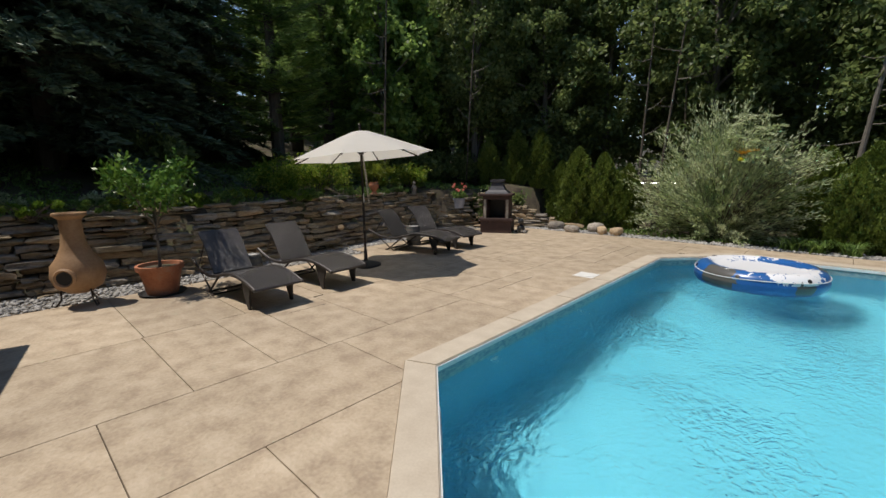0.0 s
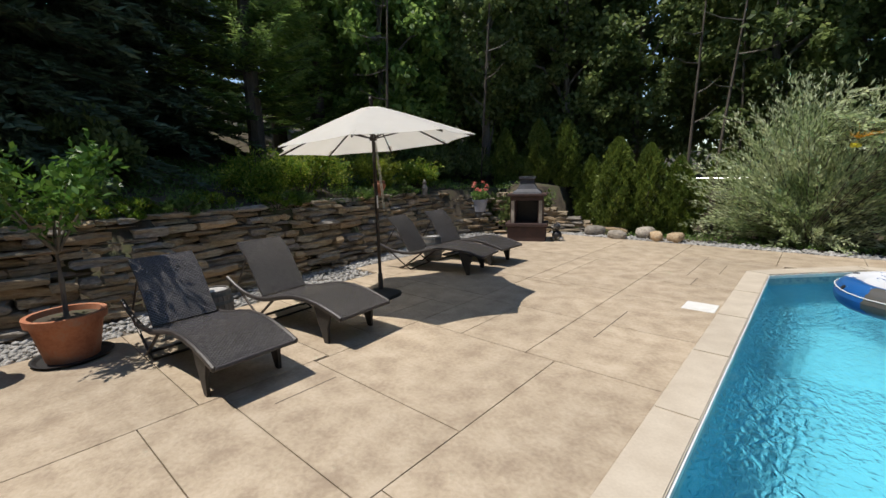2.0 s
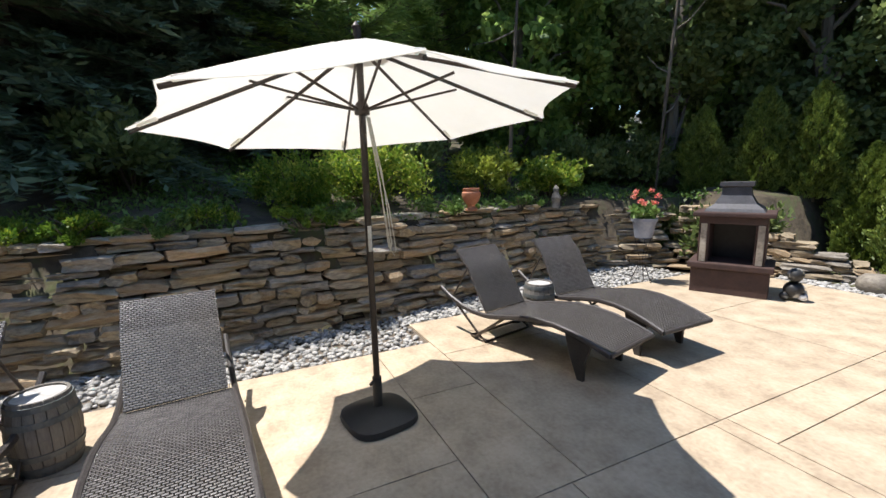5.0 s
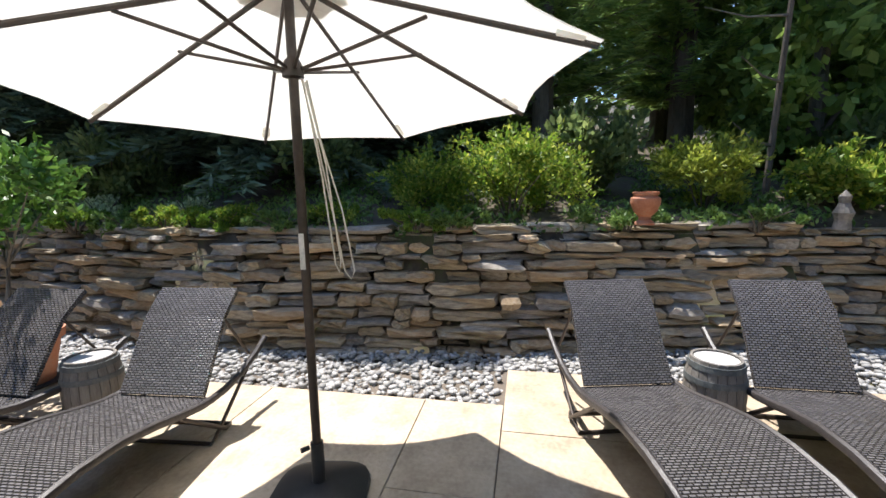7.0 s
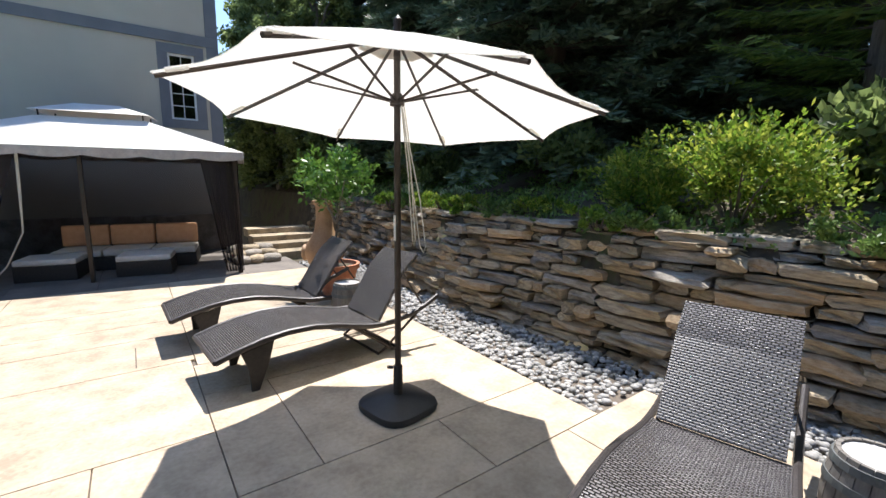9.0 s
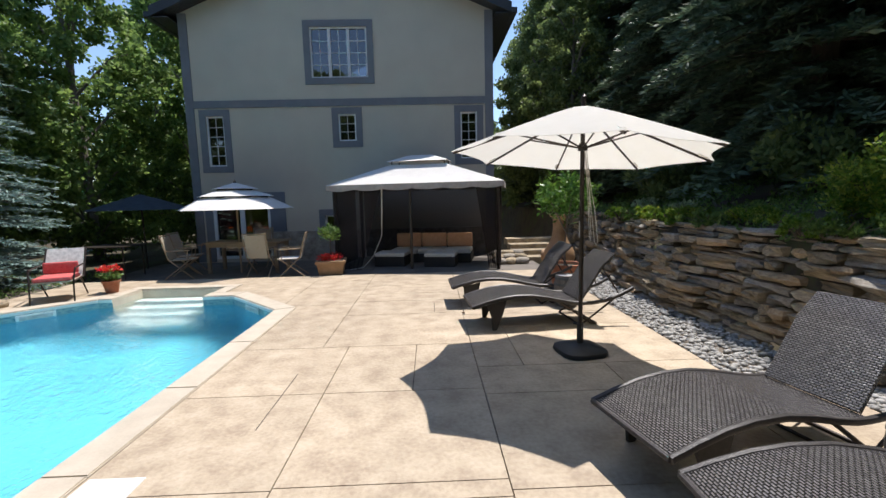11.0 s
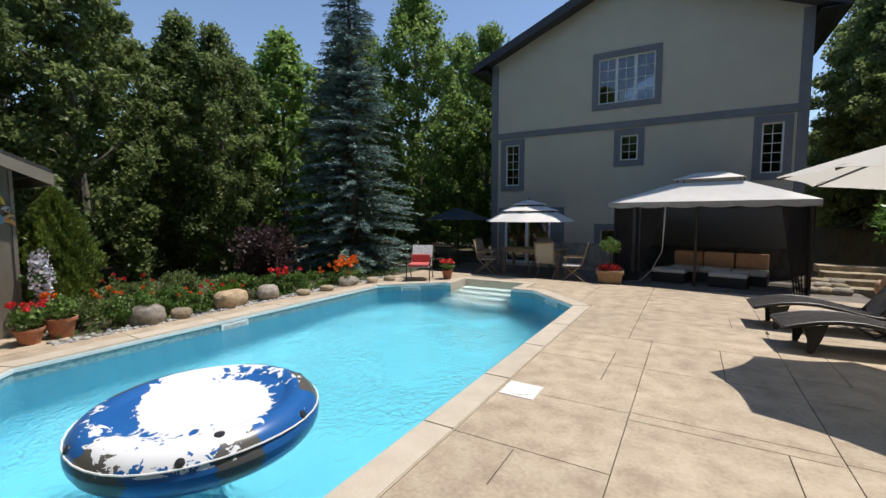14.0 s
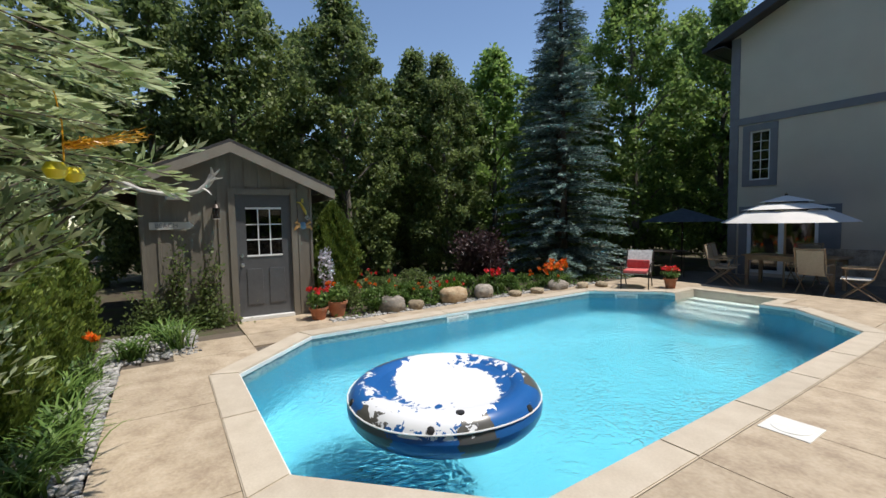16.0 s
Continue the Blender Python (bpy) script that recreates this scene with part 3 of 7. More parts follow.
for x, y0, y1 in ((-3.09, 4.8, 5.75), (-2.8, 7.36, 7.8), (-2.95, 7.9, 9.5), (-4.35, 2.3, 2.8), (-2.6, 8.2, 8.9)):
    tagged(new("groove", finish(prism([(x, y0), (x + 0.009, y0), (x + 0.009, y1), (x, y1)], -0.004, 0.0015), "groove", M["joint"])), "short shallow groove cut in the deck", "deck", "", "structure")



def deck_slab(poly, z0=-0.09, z1=0.0):
    pieces = outside(poly, HOLE)
    pieces = [q for p in pieces for q in outside(p, STEPHOLE)]
    if not pieces:
        return
    bm = bmesh.new()
    for p in pieces:
        prism(p, z0, z1, bm)
    part("slab", bm, M["slab"], deck)


for x0, y0, x1, y1 in RECTS:
    deck_slab([(x0 + GAP, y0 + GAP), (x1 - GAP, y0 + GAP), (x1 - GAP, y1 - GAP), (x0 + GAP, y1 - GAP)])
bm = bmesh.new()
for p in outside([(-7.4, DY0), (3.4, DY0), (3.4, 10.7), (-7.4, 10.7)], HOLE):
    for q in outside(p, STEPHOLE):
        prism(q, -0.10, -0.022, bm)
tagged(new("joint_bed", finish(bm, "joint_bed", M["joint"])), "dark sand in the joints of the deck", "deck", "", "structure")
# paved patio by the house; the house's shadow is put into its darker colour
patio = tagged(new("house_patio"), "grey-brown paved patio by the house, its shadow put into the dark colour", "patio", "", "structure")
for i in range(11):
    for j in range(4):
        x0, y0 = -6.8 + i * 0.95, -0.36 - 0.76 * (j + 1)
        dz = -0.06 if x0 > -2.1 else 0.0
        part("paver", prism([(x0, y0), (x0 + 0.943, y0), (x0 + 0.943, y0 + 0.753), (x0, y0 + 0.753)], -0.15, -0.012 + dz), M["paver"], patio)


# ---- house ----
HY = -3.39
HX0, HX1 = -6.12, 2.12
EAVE, RIDGE = 6.49, 8.20
house = thing("house", "tall grey-beige stucco house with slate-grey trim and a gable roof", "house", (-2.0, HY, 0))
WINS = [(1.15, 2.56, 1.62, 3.88, 2, 5), (-2.38, 3.17, -1.91, 3.88, 2, 3), (-5.67, 2.64, -5.22, 3.88, 2, 5), (-2.76, 4.83, -1.26, 6.12, 6, 4), (-1.98, 0.55, -1.42, 1.16, 1, 1), (0.08, 0.02, 1.64, 1.72, 0, 0)]
xs = sorted({HX0, HX1, *[v for q in WINS for v in (q[0], q[2])]})
solid = set()
zs = sorted({-0.3, EAVE, *[v for q in WINS for v in (q[1], q[3])]})
bm = bmesh.new()
for i in range(len(xs) - 1):
    for j in range(len(zs) - 1):
        cx, cz = (xs[i] + xs[i + 1]) / 2, (zs[j] + zs[j + 1]) / 2
        if not any(q[0] < cx < q[2] and q[1] < cz < q[3] for q in WINS):
            solid.add((i, j))
for i, j in sorted(solid):
    a, b, c, d = xs[i], xs[i + 1], zs[j], zs[j + 1]
    quads = [((a, 0, c), (a, 0, d), (b, 0, d), (b, 0, c)), ((a, -0.25, c), (b, -0.25, c), (b, -0.25, d), (a, -0.25, d))]
    for di, dj, (p, q) in ((-1, 0, ((a, c), (a, d))), (1, 0, ((b, d), (b, c))), (0, 1, ((a, d), (b, d))), (0, -1, ((b, c), (a, c)))):
        if (i + di, j + dj) not in solid:
            quads.append(((p[0], 0, p[1]), (p[0], -0.25, p[1]), (q[0], -0.25, q[1]), (q[0], 0, q[1])))
    for q in quads:
        bm.faces.new([bm.verts.new(v) for v in q])
bmesh.ops.remove_doubles(bm, verts=bm.verts, dist=0.0005)
bmesh.ops.translate(bm, verts=bm.verts, vec=(2.0, 0, 0))
g = prism([(HX0 + 2, EAVE), (HX1 + 2, EAVE), (0, RIDGE)], 0, 0.25)
for v in g.verts:
    v.co = (v.co.x, -v.co.z, v.co.y)
bmesh.ops.recalc_face_normals(bm, faces=bm.faces)
part("front_wall", bm, M["stucco"], house)
part("gable_wall", g, M["stucco"], house)
part("side_wall", B((HX0 + 2, -9, -0.3), (HX0 + 2.25, -0.251, EAVE)), M["stucco"], house)
part("side_wall", B((HX1 + 1.75, -9, -0.3), (HX1 + 2, -0.251, EAVE)), M["stucco"], house)
part("back_wall", B((HX0 + 2, -9.25, -0.3), (HX1 + 2, -9.001, EAVE)), M["stucco"], house)
for z, nm in ((2.25, "storey_floor"), (4.45, "storey_floor")):
    part(nm, B((HX0 + 2.26, -8.99, z), (HX1 + 1.74, -0.26, z + 0.2)), M["stucco"], house)
part("room_partition", B((HX0 + 2.26, -3.2, -0.3), (HX1 + 1.74, -3.1, 2.24)), M["stucco"], house)
for s in (-1, 1):
    e = 4.55
    poly = [(0, RIDGE + 0.02), (s * e, RIDGE + 0.02 - e * (RIDGE - EAVE) / 4.12), (s * e, RIDGE + 0.2 - e * (RIDGE - EAVE) / 4.12), (0, RIDGE + 0.24)]
    if s < 0:
        poly = poly[::-1]
    g = prism(poly, -0.45, 9.6)
    for v in g.verts:
        v.co = (v.co.x, -v.co.z, v.co.y)
    bmesh.ops.recalc_face_normals(g, faces=g.faces)
    part("roof", g, M["roof"], house)
    poly = [(s * 0.0, RIDGE - 0.05), (s * e, RIDGE - 0.07 - e * (RIDGE - EAVE) / 4.12), (s * e, RIDGE + 0.17 - e * (RIDGE - EAVE) / 4.12), (0, RIDGE + 0.19)]
    g = prism(poly if s > 0 else poly[::-1], -0.5, -0.452)
    for v in g.verts:
        v.co = (v.co.x, -v.co.z, v.co.y)
    bmesh.ops.recalc_face_normals(g, faces=g.faces)
    part("bargeboard", g, M["eave"], house)
    part("gutter", B((s * e - 0.07 + s * 0.07, -9.4, 6.22), (s * e + 0.07 + s * 0.07, 0.5, 6.36), 0.02), M["eave"], house)
    part("soffit", B((min(s * 4.13, s * e), -9.4, 6.24), (max(s * 4.13, s * e), 0.44, 6.265)), M["eave"], house)
part("band", B((HX0 + 2.0, 0.0, 4.09), (HX1 + 2.0, 0.03, 4.28)), M["trimgrey"], house)
for x in (HX0 + 2.0, HX1 + 1.78):
    part("corner_trim", B((x, 0, -0.05), (x + 0.22, 0.03, 4.087)), M["trimgrey"], house)
    part("corner_trim", B((x, 0, 4.283), (x + 0.22, 0.03, EAVE)), M["trimgrey"], house)
part("base_course", B((-4.1, 0.0, -0.2), (2.05, 0.05, 0.75), 0.01), M["stone_grey"], house)


def window(x0, z0, x1, z1, nx, nz, trim=0.17):
    w = new("window")
    w.parent = house
    w.location = (2.0, 0, 0)
    tagged(w, "white-framed window with a grille and grey surround")
    for lo, hi in (((x0 - trim, z0 - trim), (x1 + trim, z0 - 0.002)), ((x0 - trim, z1 + 0.002), (x1 + trim, z1 + trim)), ((x0 - trim, z0), (x0 - 0.002, z1)), ((x1 + 0.002, z0), (x1 + trim, z1))):
        part("surround", B((lo[0], 0.0, lo[1]), (hi[0], 0.028, hi[1])), M["trimgrey"], w)
    bm = bmesh.new()
    f = 0.035
    panels = 3 if nx == 6 else 1
    pw = (x1 - x0) / panels
    for k in range(panels):
        a, b = x0 + k * pw + 0.002, x0 + (k + 1) * pw - 0.002
        for lo, hi in (((a, z0), (b, z0 + f)), ((a, z1 - f), (b, z1)), ((a, z0 + f), (a + f, z1 - f)), ((b - f, z0 + f), (b, z1 - f))):
            box(bm, (lo[0], -0.08, lo[1]), (hi[0], -0.02, hi[1]))
        m = nx // panels
        for i in range(1, m):
            c = a + f + (b - a - 2 * f) * i / m
            box(bm, (c - 0.007, -0.06, z0 + f), (c + 0.007, -0.045, z1 - f))
        for j in range(1, nz):
            c = z0 + f + (z1 - z0 - 2 * f) * j / nz
            box(bm, (a + f, -0.0605, c - 0.007), (b - f, -0.0455, c + 0.007))
    part("window_frame", bm, M["white"], w)
    for k in range(panels):
        part("pane", B((x0 + k * pw + f, -0.072, z0 + f), (x0 + (k + 1) * pw - f, -0.066, z1 - f)), M["glass"], w)


for q in WINS[:5]:
    window(*q)
# sliding door to the patio
sl = new("sliding_door")
sl.parent = house
tagged(sl, "white sliding glass door with a grey surround")
x0, x1, zt = 2.08, 3.64, 1.72
for a, b, c, d in ((x0 - 0.42, -0.05, x0 - 0.002, zt + 0.12), (x1 + 0.002, -0.05, x1 + 0.2, zt + 0.12), (x0, zt + 0.002, x1, zt + 0.12)):
    part("surround", B((a, 0.0, b), (c, 0.03, d)), M["trimgrey"], sl)
for a, b in ((x0, x0 + 0.08), ((x0 + x1) / 2 - 0.06, (x0 + x1) / 2 + 0.06), (x1 - 0.08, x1)):
    part("stile", B((a, -0.1, 0.02), (b, -0.01, zt)), M["white"], sl)
for a, b in ((0.02, 0.1), (zt - 0.07, zt)):
    part("rail", B((x0 + 0.08, -0.09, a), (x1 - 0.08, -0.02, b)), M["white"], sl)
for a, b in ((x0 + 0.08, (x0 + x1) / 2 - 0.06), ((x0 + x1) / 2 + 0.06, x1 - 0.08)):
    part("pane", B((a, -0.06, 0.1), (b, -0.054, zt - 0.07)), M["glass"], sl)

# ---- shed ----
shed = thing("shed", "brown board-and-batten garden shed with a low gable roof", "shed", (4.0, 9.27, 0), -3)
SY = 1.26
# local: front at x = 0 facing -x, y along the front
D0, D1, DT = -0.90, -0.04, 2.09
for lo, hi in (((0, -SY, -0.1), (0.1, D0, 2.3)), ((0, D1, -0.1), (0.1, SY, 2.3)), ((0, D0, DT), (0.1, D1, 2.3))):
    part("front_wall", B(lo, hi), M["siding"], shed)
g = prism([(-SY, 2.3), (SY, 2.3), (0, 2.86)], 0, 0.1)
for v in g.verts:
    v.co = (v.co.z, v.co.x, v.co.y)
part("gable", g, M["siding"], shed)
part("side_wall", B((0.101, -SY, -0.1), (3.0, -SY + 0.1, 2.3)), M["siding"], shed)
part("side_wall", B((0.101, SY - 0.1, -0.1), (3.0, SY, 2.3)), M["siding"], shed)
part("back_wall", B((3.001, -SY, -0.1), (3.1, SY, 2.3)), M["siding"], shed)
for y in np.arange(-SY + 0.02, SY, 0.205):
    if D0 - 0.1 < y < D1 + 0.1:
        top = 2.3 + (1 - abs(y) / SY) * 0.56
        part("batten", B((-0.02, y - 0.02, DT + 0.12), (-0.001, y + 0.02, top - 0.02)), M["siding"], shed)
        continue
    top = 2.3 + (1 - abs(y) / SY) * 0.56
    part("batten", B((-0.02, y - 0.02, 0.0), (-0.001, y + 0.02, top - 0.02)), M["siding"], shed)
for s in (-1, 1):
    e = 1.62
    poly = [(0, 2.9), (s * e, 2.9 - e * 0.445), (s * e, 2.95 - e * 0.445), (0, 2.95)]
    g = prism(poly if s > 0 else poly[::-1], -0.19, 3.3)
    for v in g.verts:
        v.co = (v.co.z, v.co.x, v.co.y)
    bmesh.ops.recalc_face_normals(g, faces=g.faces)
    part("roof", g, M["roof"], shed)
    poly = [(0, 2.74), (s * e, 2.74 - e * 0.445), (s * e, 2.895 - e * 0.445), (0, 2.895)]
    g = prism(poly if s > 0 else poly[::-1], -0.21, -0.17)
    for v in g.verts:
        v.co = (v.co.z, v.co.x, v.co.y)
    bmesh.ops.recalc_face_normals(g, faces=g.faces)
    part("bargeboard", g, M["shedtrim"], shed)
    part("fascia", B((-0.165, s * e - 0.02, 2.02), (3.3, s * e + 0.02, 2.17)), M["shedtrim"], shed)
for a, b, c, d in ((D0 - 0.1, 0.0, D0 - 0.002, DT + 0.1), (D1 + 0.002, 0.0, D1 + 0.1, DT + 0.1), (D0, DT + 0.002, D1, DT + 0.1)):
    part("door_trim", B((-0.03, a, b), (-0.001, c, d)), M["siding"], shed)
dr = new("door")
dr.parent = shed
tagged(dr, "dark grey panelled door with nine panes")
P0, P1, Q0, Q1 = D0 + 0.15, D1 - 0.15, 1.06, 1.88
for lo, hi in (((D0, 0.06), (P0, DT)), ((P1, 0.06), (D1, DT)), ((P0, 0.06), (P1, Q0)), ((P0, Q1), (P1, DT))):
    part("leaf", B((0.02, lo[0], lo[1]), (0.065, hi[0], hi[1])), M["door"], dr)
for a, b in ((D0 + 0.13, D0 + 0.38), (D1 - 0.38, D1 - 0.13)):
    part("raised_panel", B((0.006, a, 0.26), (0.019, b, 0.86), 0.006), M["door"], dr)
bm = bmesh.new()
for lo, hi in (((P0, Q0), (P1, Q0 + 0.03)), ((P0, Q1 - 0.03), (P1, Q1))):
    box(bm, (0.01, lo[0], lo[1]), (0.03, hi[0], hi[1]))
for i in (1, 2):
    y = P0 + (P1 - P0) * i / 3
    box(bm, (0.012, y - 0.009, Q0 + 0.03), (0.028, y + 0.009, Q1 - 0.03))
    z = Q0 + 0.03 + (Q1 - Q0 - 0.06) * i / 3
    box(bm, (0.011, P0, z - 0.009), (0.029, P1, z + 0.009))
part("grille", bm, M["white"], dr)
part("pane", B((0.034, P0, Q0), (0.038, P1, Q1)), M["glass"], dr)
part("threshold", B((-0.08, D0, 0.0), (0.1, D1, 0.058), 0.005), M["white"], dr)
part("door_knob", revolve([(0.0, 0), (0.03, 0.0), (0.03, 0.01), (0.012, 0.02), (0.012, 0.04), (0.03, 0.055), (0.03, 0.075), (0.0, 0.085)], 16, cap=False), M["steel"], dr).matrix_local = pose(0.02, D1 - 0.07, 0.93, 0, -90, 0)
part("deadbolt", revolve([(0.0, 0), (0.028, 0.0), (0.028, 0.015), (0.0, 0.02)], 16, cap=False), M["steel"], dr).matrix_local = pose(0.02, D1 - 0.07, 1.08, 0, -90, 0)


# ---- sun loungers ----
def lounger():
    t = thing("sun_lounger", "dark brown woven wicker sun lounger with a raised backrest", "sun lounger", (0, 0, -50), 0, "sun loungers on the deck")
    W = 0.31
    prof = [(0.0, 0.30), (-0.15, 0.345), (-0.32, 0.385), (-0.5, 0.405), (-0.7, 0.40), (-0.9, 0.365), (-1.08, 0.32), (-1.22, 0.292), (-1.32, 0.285)]

    def sheet(pts, thick, half):
        bm = bmesh.new()
        uv = bm.loops.layers.uv.new("UVMap")
        s, rows = 0.0, []
        for i, (x, z) in enumerate(pts):
            if i:
                s += math.dist(pts[i], pts[i - 1])
            a, b = pts[max(i - 1, 0)], pts[min(i + 1, len(pts) - 1)]
            d = Vector((b[0] - a[0], b[1] - a[1])).normalized()
            nx, nz = d.y, -d.x
            rows.append((s, [bm.verts.new((x + nx * o, y, z + nz * o)) for o, y in ((0, -half), (0, half), (-thick, half), (-thick, -half))]))
        acc = [(-half, half), (half, half + thick), (half, -half), (-half, -half - thick)]
        for (s0, a), (s1, b) in zip(rows, rows[1:]):
            for j in range(4):
                f = bm.faces.new((a[j], a[(j + 1) % 4], b[(j + 1) % 4], b[j]))
                for lp, q in zip(f.loops, ((acc[j][0], s0), (acc[j][1], s0), (acc[j][1], s1), (acc[j][0], s1))):
                    lp[uv].uv = q
        bm.faces.new(rows[0][1][::-1])
        bm.faces.new(rows[-1][1])
        bmesh.ops.recalc_face_normals(bm, faces=bm.faces)
        return bm
    part("seat", sheet(prof, 0.03, W - 0.015), M["wicker"], t, "woven wicker seat in a soft wave", True)
    back = [(-1.30, 0.30), (-1.38, 0.42), (-1.47, 0.56), (-1.56, 0.70), (-1.66, 0.79), (-1.73, 0.85)]
    part("backrest", sheet(back, 0.028, W - 0.04), M["wicker"], t, "woven wicker backrest", True)
    tail = [(-1.45, 0.285), (-1.62, 0.31), (-1.8, 0.37), (-1.95, 0.44)]
    for s in (-1, 1):
        part("rail", T([(x, s * W, z - 0.012) for x, z in prof + tail], 0.02, 8, flat=1.2), M["railwicker"], t, smooth=True)
    part("end_bar", T([(0.0, -W, 0.288), (0.0, W, 0.288)], 0.018), M["railwicker"], t, smooth=True)
    for s in (-1, 1):
        g = prism([(-0.17, 0.30), (-0.40, 0.35), (-0.36, 0.2), (-0.28, 0.0), (-0.23, 0.0), (-0.22, 0.16)], 0, 0.028)
        for v in g.verts:
            v.co = (v.co.x, s * (W - 0.03) + v.co.z - 0.014, v.co.y)
        bmesh.ops.recalc_face_normals(g, faces=g.faces)
        part("leg", g, M["darkwicker"], t)
    part("leg", T([(-1.05, W, 0.30), (-1.42, W, 0.03), (-1.5, W - 0.02, 0.014), (-1.5, -W + 0.02, 0.014), (-1.42, -W, 0.03), (-1.05, -W, 0.30)], 0.014), M["bronze"], t, "bent tube rear leg", True)
    part("leg", T([(-1.75, W, 0.34), (-1.35, W, 0.05), (-1.28, W, 0.014), (-1.28, -W, 0.014), (-1.35, -W, 0.05), (-1.75, -W, 0.34)], 0.012), M["bronze"], t, "bent tube rear leg", True)
    for s in (-1, 1):
        part("strut", T([(-1.58, s * (W - 0.05), 0.68), (-1.78, s * (W - 0.03), 0.37)], 0.009), M["bronze"], t)
    return t


base = lounger()
for x, y, rz in ((-4.60, 2.33, 2.0), (-4.76, 3.46, 5.0), (-5.36, 6.38, 13), (-5.42, 7.10, 1)):
    copy_thing(base, pose(x, y, 0, 0, 0, rz))
for o in [*base.children_recursive, base]:
    bpy.data.objects.remove(o)


# ---- barrel side tables ----
def barrel():
    t = thing("barrel_table", "small grey wooden barrel side table with a pale stone top", "side table", (0, 0, -50), 0, "barrel side tables between the loungers")
    n = 20
    for k in range(n):
        bm = bmesh.new()
        a0, a1 = 2 * math.pi * k / n + 0.012, 2 * math.pi * (k + 1) / n - 0.012
        rows = []
        for z in (0.0, 0.11, 0.23, 0.35, 0.46):
            r = 0.165 + 0.036 * (1 - ((z - 0.23) / 0.23) ** 2)
            rows.append([bm.verts.new((rr * math.cos(a), rr * math.sin(a), z)) for a, rr in ((a0, r), (a1, r), (a1, r - 0.02), (a0, r - 0.02))])
        for a, b in zip(rows, rows[1:]):
            for j in range(4):
                bm.faces.new((a[j], a[(j + 1) % 4], b[(j + 1) % 4], b[j]))
        bm.faces.new(rows[0][::-1])
        bm.faces.new(rows[-1])
        part("stave", bm, M["barrelwood"], t)
    for z in (0.045, 0.13, 0.33, 0.42):
        r = 0.1685 + 0.036 * (1 - ((z - 0.23) / 0.23) ** 2)
        dr_ = 0.006 if z < 0.23 else -0.006
        part("hoop", revolve([(r - 0.01, z - 0.018), (r + 0.001 - dr_ * 0.5, z - 0.018), (r + 0.001 + dr_ * 0.5, z + 0.018), (r - 0.01, z + 0.018)], 24, cap=False), M["barrelhoop"], t, smooth=False)
    part("top", revolve([(0.0, 0.43), (0.145, 0.43), (0.145, 0.447), (0.0, 0.449)], 24, cap=False), M["marble"], t, "pale speckled stone top")
    return t


base = barrel()
for x, y in ((-6.22, 2.66), (-6.80, 6.62)):
    copy_thing(base, pose(x, y, 0, 0, 0, 30 * y)).scale = (0.86, 0.86, 0.95)
for o in [*base.children_recursive, base]:
    bpy.data.objects.remove(o)


# ---- market umbrella ----
def canopy(n, R, zt, ze, r0, sag, seg=6, a0=0.0):
    """A taut cloth of n gores from r0 at zt out to R at ze, its hem drawn in between the tips."""
    bm = bmesh.new()
    grid = []
    m = 5
    for i in range(seg + 1):
        q = i / seg
        row = []
        for g in range(n):
            for k in range(m):
                a = a0 + 2 * math.pi * (g + k / m) / n
                u = k / m
                mid = 4 * u * (1 - u)
                r = r0 + (R - r0) * q
                r *= 1 - mid * (1 - math.cos(math.pi / n)) * 1.0 - mid * sag * q * q
                z = zt + (ze - zt) * q ** 1.05 - mid * 0.012 * q + mid * 0.01 * q
                row.append(bm.verts.new((r * math.cos(a), r * math.sin(a), z)))
        grid.append(row)
    k = n * m
    for a, b in zip(grid, grid[1:]):
        for j in range(k):
            bm.faces.new((a[j], a[(j + 1) % k], b[(j + 1) % k], b[j]))
    return bm


def thicken(bm, t):
    bm.normal_update()
    bmesh.ops.solidify(bm, geom=list(bm.faces), thickness=t)
    return bm


A0 = radians(39)
um = thing("market_umbrella", "large round cream market umbrella with a dark bronze pole", "parasol", (-5.77, 4.5, 0))
bm = bmesh.new()
rings = []
for sc, z in ((1.0, 0.0), (1.03, 0.02), (1.0, 0.045), (0.84, 0.062), (0.42, 0.088), (0.2, 0.1)):
    ring = []
    for k in range(32):
        a = 2 * math.pi * k / 32
        q = 0.225 * sc / (abs(math.cos(a)) ** 3.5 + abs(math.sin(a)) ** 3.5) ** (1 / 3.5)
        ring.append(bm.verts.new((q * math.cos(a), q * math.sin(a), z)))
    rings.append(ring)
for a, b in zip(rings, rings[1:]):
    for j in range(32):
        bm.faces.new((a[j], a[(j + 1) % 32], b[(j + 1) % 32], b[j]))
bm.faces.new(rings[0][::-1])
bm.faces.new(rings[-1])
part("base_plate", bm, M["black"], um, "rounded square black plastic base", True).matrix_local = pose(0, 0, 0.002, 0, 0, 10)
part("base_collar", revolve([(0.0, 0.1), (0.033, 0.1), (0.03, 0.3), (0.0, 0.3)], 16, cap=False), M["black"], um)
part("knob", T([(0.02, -0.03, 0.28), (0.05, -0.055, 0.28)], 0.012), M["black"], um)
part("pole", T([(0, 0, 0.25), (0, 0, 2.44)], 0.021, 16), M["bronze"], um, smooth=True)
part("label", B((0.019, -0.012, 1.14), (0.0225, 0.012, 1.30)), M["marble"], um, "small worn paper label")
part("canopy", thicken(canopy(8, 1.21, 2.33, 1.91, 0.14, 0.055, a0=A0), 0.004), M["fabric"], um, "taut cream canvas canopy", True)
part("top_vent", thicken(canopy(8, 0.25, 2.352, 2.296, 0.02, 0.05, 3, A0), 0.003), M["fabric_top"], um, "small cap over the vent", True)
